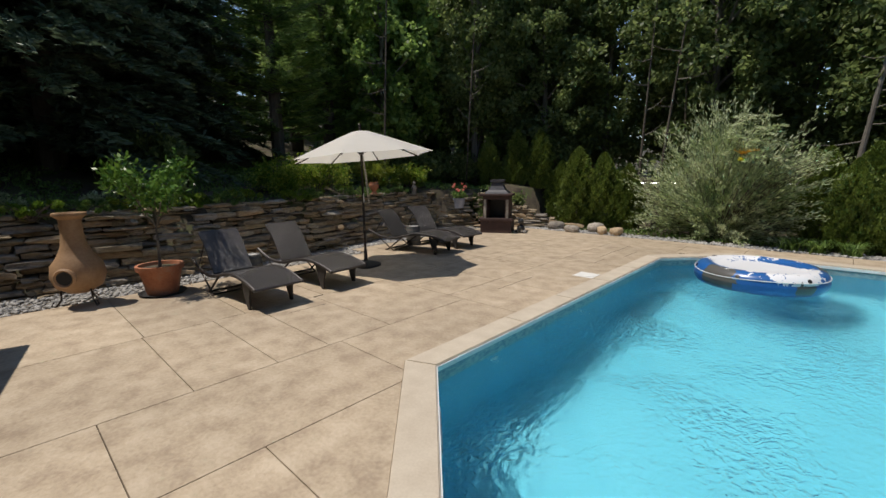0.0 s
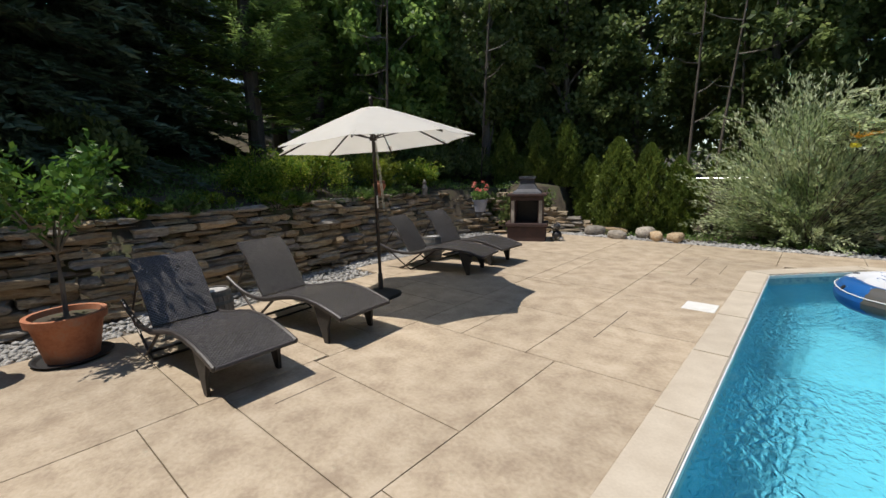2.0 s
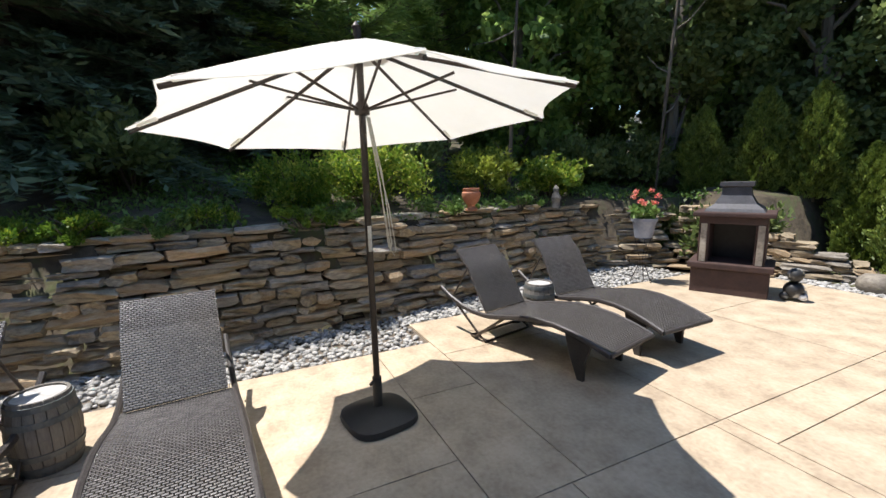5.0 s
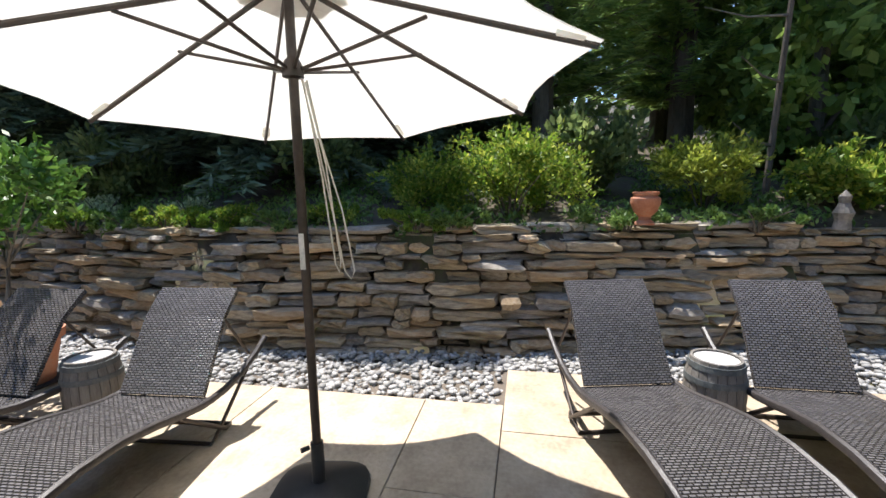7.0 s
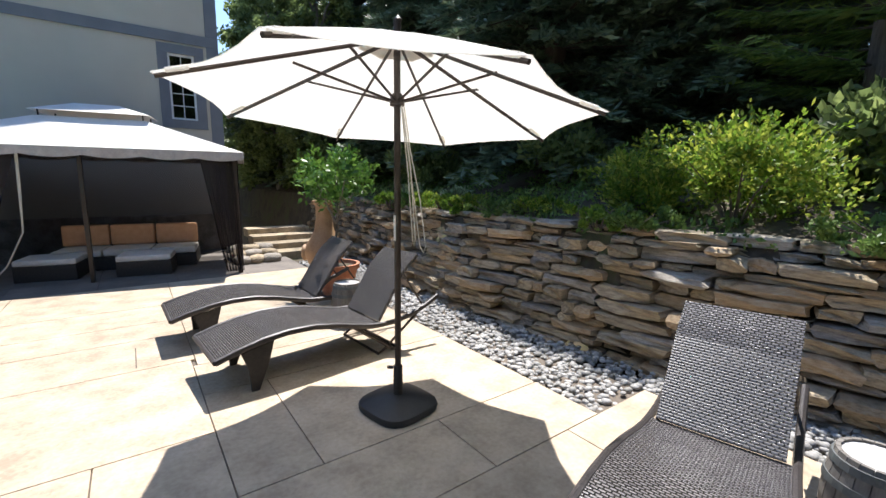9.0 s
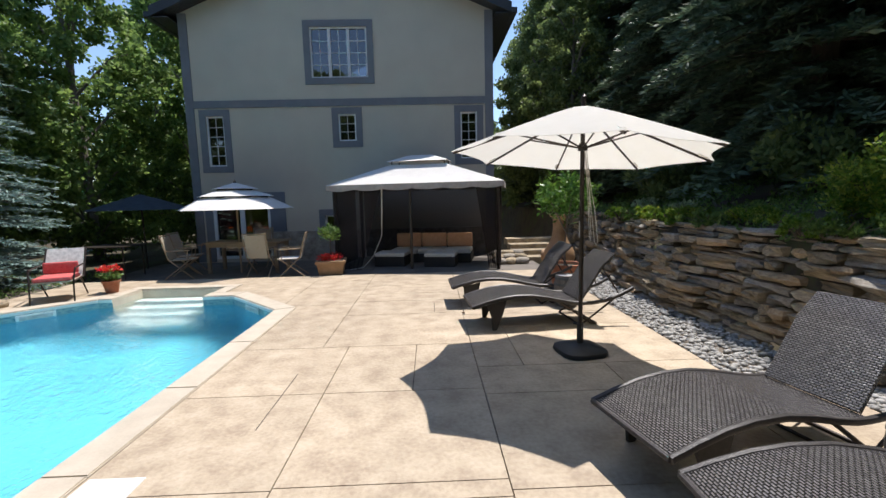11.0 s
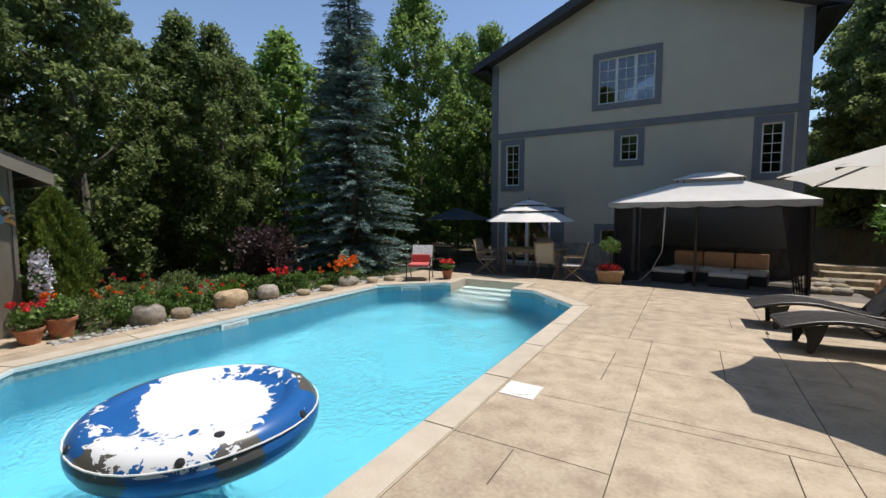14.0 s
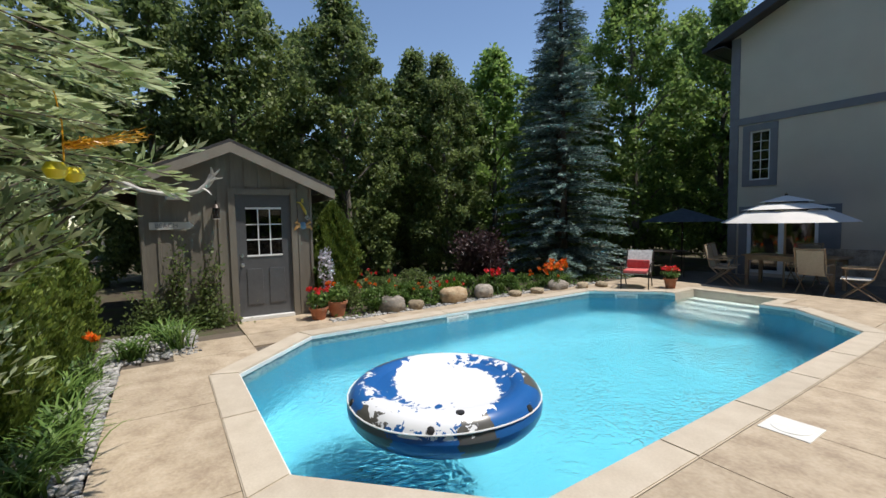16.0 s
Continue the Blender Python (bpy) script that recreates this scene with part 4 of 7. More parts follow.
part("finial", revolve([(0.0, 2.40), (0.022, 2.405), (0.018, 2.43), (0.026, 2.45), (0.0, 2.48)], 12, cap=False), M["bronze"], um, smooth=True)
part("runner", revolve([(0.022, 1.955), (0.045, 1.96), (0.045, 2.0), (0.03, 2.03), (0.022, 2.03)], 16, cap=False), M["bronze"], um, smooth=True)
part("hub", revolve([(0.022, 2.30), (0.05, 2.31), (0.05, 2.35), (0.022, 2.36)], 16, cap=False), M["bronze"], um, smooth=True)
for k in range(8):
    a = A0 + k * math.pi / 4
    c, s = math.cos(a), math.sin(a)
    part("rib", T([(0.05 * c, 0.05 * s, 2.325), (1.195 * c, 1.195 * s, 1.895)], 0.009, 6, flat=1.3), M["bronze"], um)
    part("strut", T([(0.045 * c, 0.045 * s, 1.99), (0.60 * c, 0.60 * s, 2.125)], 0.008, 6), M["bronze"], um)
    part("tip_pocket", B((1.11, -0.022, -0.01), (1.21, 0.022, 0.014), 0.006), M["fabric"], um).matrix_local = pose(0, 0, 2.34 - 0.0, 0, 0, math.degrees(a)) @ pose(0, 0, 0, 0, 19.2, 0) @ pose(0.015, 0, -0.012)
HINGE = pose(0, 0, 2.3, 2.0, -4.0, 0) @ pose(0, 0, -2.3)
for o in um.children:
    if o.name.split(".")[0] in ("canopy", "top_vent", "finial", "hub", "rib", "tip_pocket"):
        o.matrix_basis = HINGE @ o.matrix_basis
cord = [(0.03, 0.0, 1.96), (0.075, 0.02, 1.7), (0.12, 0.05, 1.4), (0.16, 0.07, 1.12), (0.185, 0.08, 1.08), (0.2, 0.085, 1.12), (0.16, 0.06, 1.4), (0.09, 0.03, 1.7), (0.05, 0.01, 1.95)]
part("cord", T([(-x * 0.4, x, z) for x, y, z in cord], 0.004, 6), M["cord"], um, "looped pale pull cord")
cord2 = [(0.04, 0.0, 1.95), (0.1, 0.0, 1.55), (0.14, 0.0, 1.16), (0.155, 0, 1.12), (0.165, 0, 1.17), (0.12, 0, 1.6), (0.05, 0, 1.94)]
part("cord", T([(-x * 0.2, x * 0.95, z) for x, y, z in cord2], 0.004, 6), M["cord"], um, "looped pale pull cord")


# ---- gazebo ----
GA = -11.0
gz = thing("gazebo", "cream-roofed metal garden gazebo with dark mosquito nets", "gazebo", (-2.15, -1.33, 0), GA)
# local: x from the pool-side front corner (0) to -GW, y from the front (0) to -GD at the back
GW, GD, GE = 3.7, 1.72, 1.89
for x in (0, -GW):
    for y in (0, -GD):
        part("post", B((x - 0.035, y - 0.035, -0.1), (x + 0.035, y + 0.035, GE)), M["bronze"], gz)
part("post", B((-GW * 0.485, -0.03, -0.1), (-GW * 0.485 + 0.05, 0.02, GE)), M["bronze"], gz)
for a, b in (((0, 0), (-GW, 0)), ((0, -GD), (-GW, -GD)), ((0, 0), (0, -GD)), ((-GW, 0), (-GW, -GD))):
    part("beam", T([(*a, GE - 0.02), (*b, GE - 0.02)], 0.03, 6), M["bronze"], gz)


def hiproof(x0, y0, x1, y1, z, ix0, iy0, ix1, iy1, zi, sag=0.04):
    bm = bmesh.new()
    rings = []
    seg, m = 5, 8
    for i in range(seg + 1):
        q = i / seg
        a, b, c, d = x0 + (ix0 - x0) * q, y0 + (iy0 - y0) * q, x1 + (ix1 - x1) * q, y1 + (iy1 - y1) * q
        zz = z + (zi - z) * q
        ring = []
        for (px, py), (qx, qy) in (((a, b), (c, b)), ((c, b), (c, d)), ((c, d), (a, d)), ((a, d), (a, b))):
            for k in range(m):
                u = k / m
                ring.append(bm.verts.new((px + (qx - px) * u, py + (qy - py) * u, zz - sag * 4 * u * (1 - u) * (1 - q) * q * 4 * 0.6)))
        rings.append(ring)
    k = 4 * m
    for a, b in zip(rings, rings[1:]):
        for j in range(k):
            bm.faces.new((a[j], a[(j + 1) % k], b[(j + 1) % k], b[j]))
    return bm


o = 0.14
cx, cy = -GW / 2, -GD / 2
part("roof", thicken(hiproof(-GW - o, -GD - o, o, o, GE + 0.01, cx - 0.66, cy - 0.36, cx + 0.66, cy + 0.36, GE + 0.46), 0.004), M["fabric_top"], gz, "cream canvas hip roof", True)
part("top_roof", thicken(hiproof(cx - 0.72, cy - 0.42, cx + 0.72, cy + 0.42, GE + 0.54, cx - 0.28, cy - 0.03, cx + 0.28, cy + 0.03, GE + 0.70, 0.03), 0.004), M["fabric_top"], gz, "small raised upper roof", True)
for x, y in ((cx - 0.62, cy - 0.33), (cx + 0.62, cy - 0.33), (cx + 0.62, cy + 0.33), (cx - 0.62, cy + 0.33)):
    part("vent_post", T([(x, y, GE + 0.42), (x, y, GE + 0.565)], 0.012, 6), M["bronze"], gz)
# scalloped valance
M["valance"] = mat("valance", [(0.36, 0.33, 0.31), (0.48, 0.45, 0.42)], scale=9, rough=0.9)
for (ax, ay), (bx, by) in (((-GW - o, o), (o, o)), ((o, o), (o, -GD - o)), ((-GW - o, o), (-GW - o, -GD - o)), ((-GW - o, -GD - o), (o, -GD - o))):
    bm = bmesh.new()
    k = 48
    top = [bm.verts.new((ax + (bx - ax) * i / k, ay + (by - ay) * i / k, GE + 0.005)) for i in range(k + 1)]
    low = [bm.verts.new((v.co.x, v.co.y + 0.006 * math.sin(i * 1.9), GE - 0.10 - 0.035 * abs(math.sin(i * math.pi / 8)))) for i, v in enumerate(top)]
    for i in range(k):
        bm.faces.new((top[i], top[i + 1], low[i + 1], low[i]))
    part("valance", thicken(bm, 0.004), M["valance"], gz, "grey scalloped valance")


def curtain(a, b, z0, z1, folds, depth, seed, bot=None):
    """A gathered net between two points on the ground plan; bot: its foot's ends where it is pulled aside."""
    r = rng(seed)
    bm = bmesh.new()
    n = folds * 6
    ph = r.uniform(0, 6)
    bot = bot or (a, b)
    rows = []
    for zi in range(9):
        q = zi / 8
        row = []
        for i in range(n + 1):
            u = i / n
            x = (a[0] + (b[0] - a[0]) * u) * (1 - q) + (bot[0][0] + (bot[1][0] - bot[0][0]) * u) * q
            y = (a[1] + (b[1] - a[1]) * u) * (1 - q) + (bot[0][1] + (bot[1][1] - bot[0][1]) * u) * q
            w = depth * math.sin(u * folds * 2 * math.pi + ph + 0.6 * math.sin(q * 3 + u * 5))
            row.append(bm.verts.new((x + w * 0.5, y + w, z1 + (z0 - z1) * q)))
        rows.append(row)
    for p, q in zip(rows, rows[1:]):
        for i in range(n):
            bm.faces.new((p[i], p[i + 1], q[i + 1], q[i]))
    return bm


part("net_curtain", curtain((-0.02, 0.04), (-1.12, 0.02), -0.03, GE - 0.03, 6, 0.03, 3, ((0.0, 0.1), (-0.62, 0.12))), M["net"], gz, "dark sheer net drawn to one side", True)
part("curtain_hem", T([(-1.13, 0.03, GE - 0.05), (-1.12, 0.05, 1.3), (-1.10, 0.06, 0.75), (-0.9, 0.09, 0.3), (-0.66, 0.12, 0.03), (-0.2, 0.12, -0.04)], 0.018, 6, flat=0.6), M["cord"], gz, "pale hem of the net")
part("net_curtain", curtain((-GW + 0.02, 0.03), (-GW + 0.5, 0.02), 0.03, GE - 0.03, 6, 0.04, 4, ((-GW - 0.05, 0.08), (-GW + 0.2, 0.1))), M["net"], gz, "dark sheer net tied by the post", True)
part("net_curtain", curtain((0.02, -0.05), (0.02, -1.3), 0.03, GE - 0.03, 9, 0.03, 5), M["net"], gz, "dark sheer net along the side", True)
part("net_curtain", curtain((-0.05, -GD - 0.07), (-GW + 0.05, -GD - 0.07), 0.03, GE - 0.03, 16, 0.02, 7), M["net"], gz, "dark sheer net along the back", True)
part("net_curtain", curtain((-GW - 0.03, -0.1), (-GW - 0.03, -0.6), 0.1, GE - 0.03, 6, 0.04, 6), M["net"], gz, "dark sheer net gathered by the post", True)


def in_gz(x, y, z=0.0):
    p = pose(-2.15, -1.33, -0.065, 0, 0, GA) @ Vector((x, y, z))
    return (p.x, p.y, p.z)


def sofa(x, y, w, seats, rz=0, back=True):
    t = thing("wicker_sofa", "low dark wicker sofa with white seat pads and tan back cushions", "sofa", in_gz(x, y), GA + rz, "wicker lounge set under the gazebo")
    part("base", B((-w / 2, -0.36, 0.0), (w / 2, 0.36, 0.27), 0.01), M["darkwicker"], t)
    part("back", B((-w / 2, -0.42, 0.0), (w / 2, -0.36, 0.62), 0.01), M["darkwicker"], t)
    for k in range(seats):
        a, b = -w / 2 + w * k / seats + 0.01, -w / 2 + w * (k + 1) / seats - 0.01
        part("seat_cushion", B((a, -0.35, 0.272), (b, 0.35, 0.38), 0.03), M["white_cushion"], t)
        part("back_cushion", B((a, -0.35, 0.385), (b, -0.2, 0.74), 0.04), M["orange_cushion"], t)
    return t


sofa(-2.0, -1.3, 2.0, 3)
for x, y in ((-1.15, -0.6), (-2.35, -0.55)):
    t = thing("wicker_ottoman", "square dark wicker ottoman with a white pad", "ottoman", in_gz(x, y), GA, "wicker lounge set under the gazebo")
    part("base", B((-0.36, -0.3, 0.0), (0.36, 0.3, 0.28), 0.01), M["darkwicker"], t)
    part("pad", B((-0.36, -0.3, 0.282), (0.36, 0.3, 0.37), 0.03), M["white_cushion"], t)
M["rug"] = mat("patterned_rug", [(0.08, 0.03, 0.025), (0.12, 0.09, 0.07), (0.34, 0.30, 0.25)], scale=16, rough=0.95, bump=0.1)
solo("rug", B((-3.3, -1.65, 0.0), (-0.5, -0.12, 0.012)), M["rug"], "dark red and cream patterned rug under the lounge set", "rug", (-2.15, -1.33, -0.07), GA)


# ---- dining set and its tiered umbrella ----
um2 = thing("tiered_umbrella", "cream three-tiered garden umbrella over the dining table", "parasol", (0.15, -1.5, -0.07))
part("pole", T([(0, 0, 0), (0, 0, 2.08)], 0.022, 12), M["teak"], um2, smooth=True)
for r0, r1, zt, zb, nm in ((0.72, 1.25, 1.76, 1.49, "lower_tier"), (0.39, 0.83, 1.92, 1.78, "middle_tier"), (0.02, 0.5, 2.09, 1.95, "top_tier")):
    part(nm, thicken(canopy(8, r1, zt, zb, r0, 0.03, 3, 0.2), 0.004), M["fabric_top"], um2, "cream canvas tier", True)
    # black ring put in for the shade in the gap under the next tier
    part("tier_gap", revolve([(r0 + 0.01, zt - 0.02), (r0 + 0.012, zt + 0.03)], 8, cap=False), M["black"], um2)
part("finial", revolve([(0.0, 2.07), (0.02, 2.08), (0.03, 2.13), (0.0, 2.17)], 12, cap=False), M["teak"], um2)
for k in range(8):
    a = 0.2 + k * math.pi / 4
    part("rib", T([(0.03 * math.cos(a), 0.03 * math.sin(a), 1.82), (1.2 * math.cos(a), 1.2 * math.sin(a), 1.48)], 0.009, 6), M["teak"], um2)

tb = thing("dining_table", "long pale teak garden dining table", "dining table", (0.05, -1.75, -0.07), -4)
for k in range(8):
    part("plank", B((-0.9, -0.4 + 0.1 * k + 0.003, 0.70), (0.9, -0.3 + 0.1 * k - 0.003, 0.73)), M["teak"], tb)
for x in (-0.8, 0.8):
    for y in (-0.32, 0.32):
        part("leg", B((x - 0.035, y - 0.035, -0.01), (x + 0.035, y + 0.035, 0.699)), M["teak"], tb)
for y in (-0.34, 0.34):
    part("apron", B((-0.765, y - 0.012, 0.61), (0.765, y + 0.012, 0.699)), M["teak"], tb)


def chair(x, y, rz, label="folding teak garden chair with a beige sling", cloth="sling"):
    t = thing("garden_chair", label, "garden chair", (x, y, -0.072), rz, "chairs round the dining table")
    # faces +y
    part("seat", B((-0.23, -0.2, 0.41), (0.23, 0.24, 0.43), 0.006), M[cloth], t)
    part("backrest", B((-0.22, -0.008, 0.0), (0.22, 0.008, 0.52), 0.004), M[cloth], t).matrix_local = pose(0, -0.22, 0.43, 14)
    for s in (-1, 1):
        part("leg", T([(s * 0.25, 0.26, 0.0), (s * 0.25, -0.22, 0.45), (s * 0.25, -0.36, 0.98)], 0.014, 6), M["teak"], t)
        part("leg", T([(s * 0.23, -0.34, 0.0), (s * 0.23, 0.22, 0.44)], 0.014, 6), M["teak"], t)
        part("armrest", B((s * 0.25 - 0.022, -0.26, 0.62), (s * 0.25 + 0.022, 0.22, 0.645), 0.005), M["teak"], t)
        part("arm_support", T([(s * 0.25, 0.15, 0.42), (s * 0.25, 0.17, 0.62)], 0.01, 6), M["teak"], t)
    part("top_rail", T([(-0.25, -0.355, 0.96), (0.25, -0.355, 0.96)], 0.014, 6), M["teak"], t)
    return t


chair(1.2, -1.05, 100)
chair(1.45, -1.75, 95)
chair(-0.55, -1.0, 178)
chair(0.1, -2.5, 0)
chair(-1.25, -0.78, -80, "folding garden chair with a white cushion", "white_cushion")

# lounge chair with a red cushion by the spruce
lc = thing("lounge_chair", "grey sling lounge chair with a folded red cushion", "lounge chair", (2.0, 1.25, 0), 25)
part("seat", B((-0.26, -0.25, 0.33), (0.26, 0.3, 0.35), 0.006), M["sling"], lc)
part("backrest", B((-0.26, -0.008, 0), (0.26, 0.008, 0.58), 0.004), M["marble"], lc, "grey sling back").matrix_local = pose(0, -0.26, 0.34, 34)
part("cushion", B((-0.25, -0.22, 0.352), (0.25, 0.3, 0.42), 0.03), M["red_cushion"], lc, "red striped seat cushion")
part("cushion", B((-0.24, -0.2, 0.0), (0.24, -0.13, 0.2), 0.03), M["red_cushion"], lc, "red striped cushion").matrix_local = pose(0, -0.05, 0.42, 0)
for s in (-1, 1):
    part("frame_rail", T([(s * 0.28, 0.36, 0.0), (s * 0.28, 0.3, 0.34), (s * 0.28, -0.27, 0.35), (s * 0.28, -0.60, 0.83)], 0.013, 6), M["bronze"], lc)
    part("leg", T([(s * 0.28, -0.4, 0.0), (s * 0.28, -0.1, 0.34)], 0.013, 6), M["bronze"], lc)
    part("armrest", T([(s * 0.28, 0.3, 0.34), (s * 0.3, 0.22, 0.55), (s * 0.3, -0.33, 0.57)], 0.014, 6), M["bronze"], lc)

# dark blue umbrella and table beyond the dining set
M["navy"] = mat("navy_canvas", [(0.03, 0.045, 0.06), (0.05, 0.07, 0.09)], scale=6, rough=0.9, translucent=0.1)
um3 = thing("blue_umbrella", "dark slate-blue garden umbrella in the shade", "parasol", (2.9, -2.4, 0))
part("pole", T([(0, 0, -0.05), (0, 0, 1.85)], 0.02, 10), M["bronze"], um3)
part("canopy", thicken(canopy(8, 1.15, 1.83, 1.45, 0.03, 0.05, 4), 0.004), M["navy"], um3, "slate-blue canopy", True)
for k in range(8):
    a = k * math.pi / 4
    part("rib", T([(0.02 * math.cos(a), 0.02 * math.sin(a), 1.80), (1.1 * math.cos(a), 1.1 * math.sin(a), 1.45)], 0.008, 6), M["bronze"], um3)
bt = thing("side_table", "dark metal patio table in the shade", "table", (2.75, -1.1, -0.03))
part("tabletop", B((-0.5, -0.4, 0.70), (0.5, 0.4, 0.72), 0.005), M["bronze"], bt)
for x in (-0.42, 0.42):
    for y in (-0.32, 0.32):
        part("leg", T([(x, y, 0), (x, y, 0.70)], 0.015, 6), M["bronze"], bt)

# ---- inflatable float ----
def floatmats():
    """A white cloud swirl that breaks up into blue, on a tube printed in blue and taupe panels."""
    m = bpy.data.materials.new("float_vinyl")
    m.use_nodes = True
    n, l = m.node_tree.nodes, m.node_tree.links
    b = n["Principled BSDF"]
    b.inputs["Roughness"].default_value = 0.28

    def calc(op, *ins):
        q = n.new("ShaderNodeMath")
        q.operation = op
        for socket, v in zip(q.inputs, ins):
            if isinstance(v, (int, float)):
                socket.default_value = v
            else:
                l.new(v, socket)
        return q.outputs[0]

    def noisy(scale, detail, distortion=0.0):
        q = n.new("ShaderNodeTexNoise")
        q.inputs["Scale"].default_value, q.inputs["Detail"].default_value, q.inputs["Distortion"].default_value = scale, detail, distortion
        l.new(tc.outputs["Object"], q.inputs[0])
        return q.outputs[0]

    def blend(fac, c1, c2):
        q = n.new("ShaderNodeMix")
        q.data_type = "RGBA"
        l.new(fac, q.inputs[0])
        for socket, v in ((q.inputs[6], c1), (q.inputs[7], c2)):
            if isinstance(v, tuple):
                socket.default_value = (*v, 1)
            else:
                l.new(v, socket)
        return q.outputs[2]

    tc, sx, mp, se = n.new("ShaderNodeTexCoord"), n.new("ShaderNodeSeparateXYZ"), n.new("ShaderNodeMapping"), n.new("ShaderNodeSeparateXYZ")
    l.new(tc.outputs["Object"], sx.inputs[0])
    # the swirl is longer one way than the other
    mp.vector_type = "TEXTURE"
    mp.inputs["Rotation"].default_value = (0, 0, radians(130))
    mp.inputs["Scale"].default_value = (1.25, 0.88, 1.0)
    l.new(tc.outputs["Object"], mp.inputs[0])
    l.new(mp.outputs[0], se.inputs[0])
    rad = calc("SQRT", calc("ADD", calc("MULTIPLY", se.outputs[0], se.outputs[0]), calc("MULTIPLY", se.outputs[1], se.outputs[1])))
    ang = calc("ARCTAN2", se.outputs[1], se.outputs[0])
    arms = calc("SINE", calc("ADD", calc("MULTIPLY", ang, 2.0), calc("MULTIPLY", rad, 13.0)))
    torn = calc("ADD", calc("MULTIPLY", calc("SUBTRACT", noisy(4.5, 3, 1.5), 0.5), 1.1), calc("MULTIPLY", calc("SUBTRACT", noisy(15.0, 6, 1.0), 0.5), 0.9))
    edge_ = calc("SUBTRACT", 0.63, rad)
    white = calc("GREATER_THAN", calc("ADD", calc("ADD", edge_, calc("MULTIPLY", arms, 0.16)), calc("MULTIPLY", torn, 0.62)), 0.0)
    blue = blend(noisy(2.0, 2), (0.012, 0.075, 0.27), (0.022, 0.15, 0.43))
    panel = calc("GREATER_THAN", calc("ADD", calc("SINE", calc("MULTIPLY", ang, 5.0)), calc("MULTIPLY", calc("SUBTRACT", noisy(9.0, 5), 0.5), 1.6)), 0.45)
    outer = calc("GREATER_THAN", calc("SQRT", calc("ADD", calc("MULTIPLY", sx.outputs[0], sx.outputs[0]), calc("MULTIPLY", sx.outputs[1], sx.outputs[1]))), 0.71)
    ground_ = blend(calc("MULTIPLY", panel, outer), blue, (0.105, 0.10, 0.09))
    upper = calc("GREATER_THAN", sx.outputs[2], 0.2)
    printed = blend(calc("MULTIPLY", white, upper), ground_, (0.80, 0.81, 0.83))
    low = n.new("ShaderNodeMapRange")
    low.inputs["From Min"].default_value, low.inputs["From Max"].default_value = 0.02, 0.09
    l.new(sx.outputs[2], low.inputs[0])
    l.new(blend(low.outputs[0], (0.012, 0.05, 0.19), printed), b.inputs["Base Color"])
    return m


M["float"] = floatmats()
fl = thing("pool_float", "round inflatable island float with a blue and white swirl", "pool float", (-0.5, 8.15, WATER - 0.03), 20)
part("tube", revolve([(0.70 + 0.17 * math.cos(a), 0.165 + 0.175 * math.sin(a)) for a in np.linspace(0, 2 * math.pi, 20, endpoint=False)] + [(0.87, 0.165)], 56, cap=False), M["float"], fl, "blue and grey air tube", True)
part("top_sheet", revolve([(0.0, 0.272), (0.06, 0.262), (0.13, 0.276), (0.2, 0.265), (0.28, 0.28), (0.36, 0.268), (0.44, 0.288), (0.52, 0.282), (0.60, 0.305), (0.64, 0.31)], 48, cap=False), M["float"], fl, "white cloud swirl on blue", True)
part("grab_rope", T([(0.862 * math.cos(a), 0.862 * math.sin(a), 0.235 + 0.012 * math.sin(3 * a)) for a in np.linspace(0, 2 * math.pi, 40, endpoint=False)], 0.007, 6, True), M["white"], fl, "white grab rope", True)
for k in range(6):
    a = k * math.pi / 3
    part("rope_lug", revolve([(0.0, 0), (0.03, 0.0), (0.028, 0.012), (0.0, 0.016)], 12, cap=False), M["black"], fl).matrix_local = pose(0.838 * math.cos(a), 0.838 * math.sin(a), 0.262, 0, 0, math.degrees(a)) @ pose(0, 0, 0, 0, 55, 0)
part("air_valve", revolve([(0.0, 0), (0.035, 0.0), (0.033, 0.018), (0.0, 0.022)], 16, cap=False), M["black"], fl).matrix_local = pose(-0.52, 0.50, 0.325)

# skimmer lid and wall fittings
t = thing("skimmer_lid", "square white plastic skimmer lid set in the deck", "skimmer lid", (-2.50, 6.38, 0.001), 0)
part("lid_frame", B((-0.16, -0.16, -0.01), (0.16, 0.16, 0.006), 0.004), M["whitelid"], t)
part("lid", revolve([(0.0, 0.0065), (0.125, 0.0065), (0.125, 0.010), (0.0, 0.011)], 28, cap=False), M["whitelid"], t)
for x, y, rz in ((PX1 - 0.012, 6.0, 90), (1.81, 1.93, 45), (-1.49, 1.93, -45)):
    t = thing("pool_skimmer", "white plastic skimmer mouth in the pool wall", "pool skimmer", (x, y, -0.12), rz)
    part("faceplate", B((-0.23, -0.008, -0.075), (0.23, 0.008, 0.06), 0.004), M["white"], t)
    part("mouth", B((-0.19, -0.012, -0.055), (0.19, 0.012, 0.035)), M["marble"], t)
for y in (3.3, 5.2, 7.9):
    t = thing("return_jet", "round white water inlet in the pool wall", "water inlet", (PX0 + 0.001, y, -0.32))
    part("ring", revolve([(0.0, 0), (0.045, 0.0), (0.04, 0.015), (0.018, 0.02), (0.0, 0.012)], 16, cap=False), M["white"], t).matrix_local = pose(0, 0, 0, 0, 90, 0)


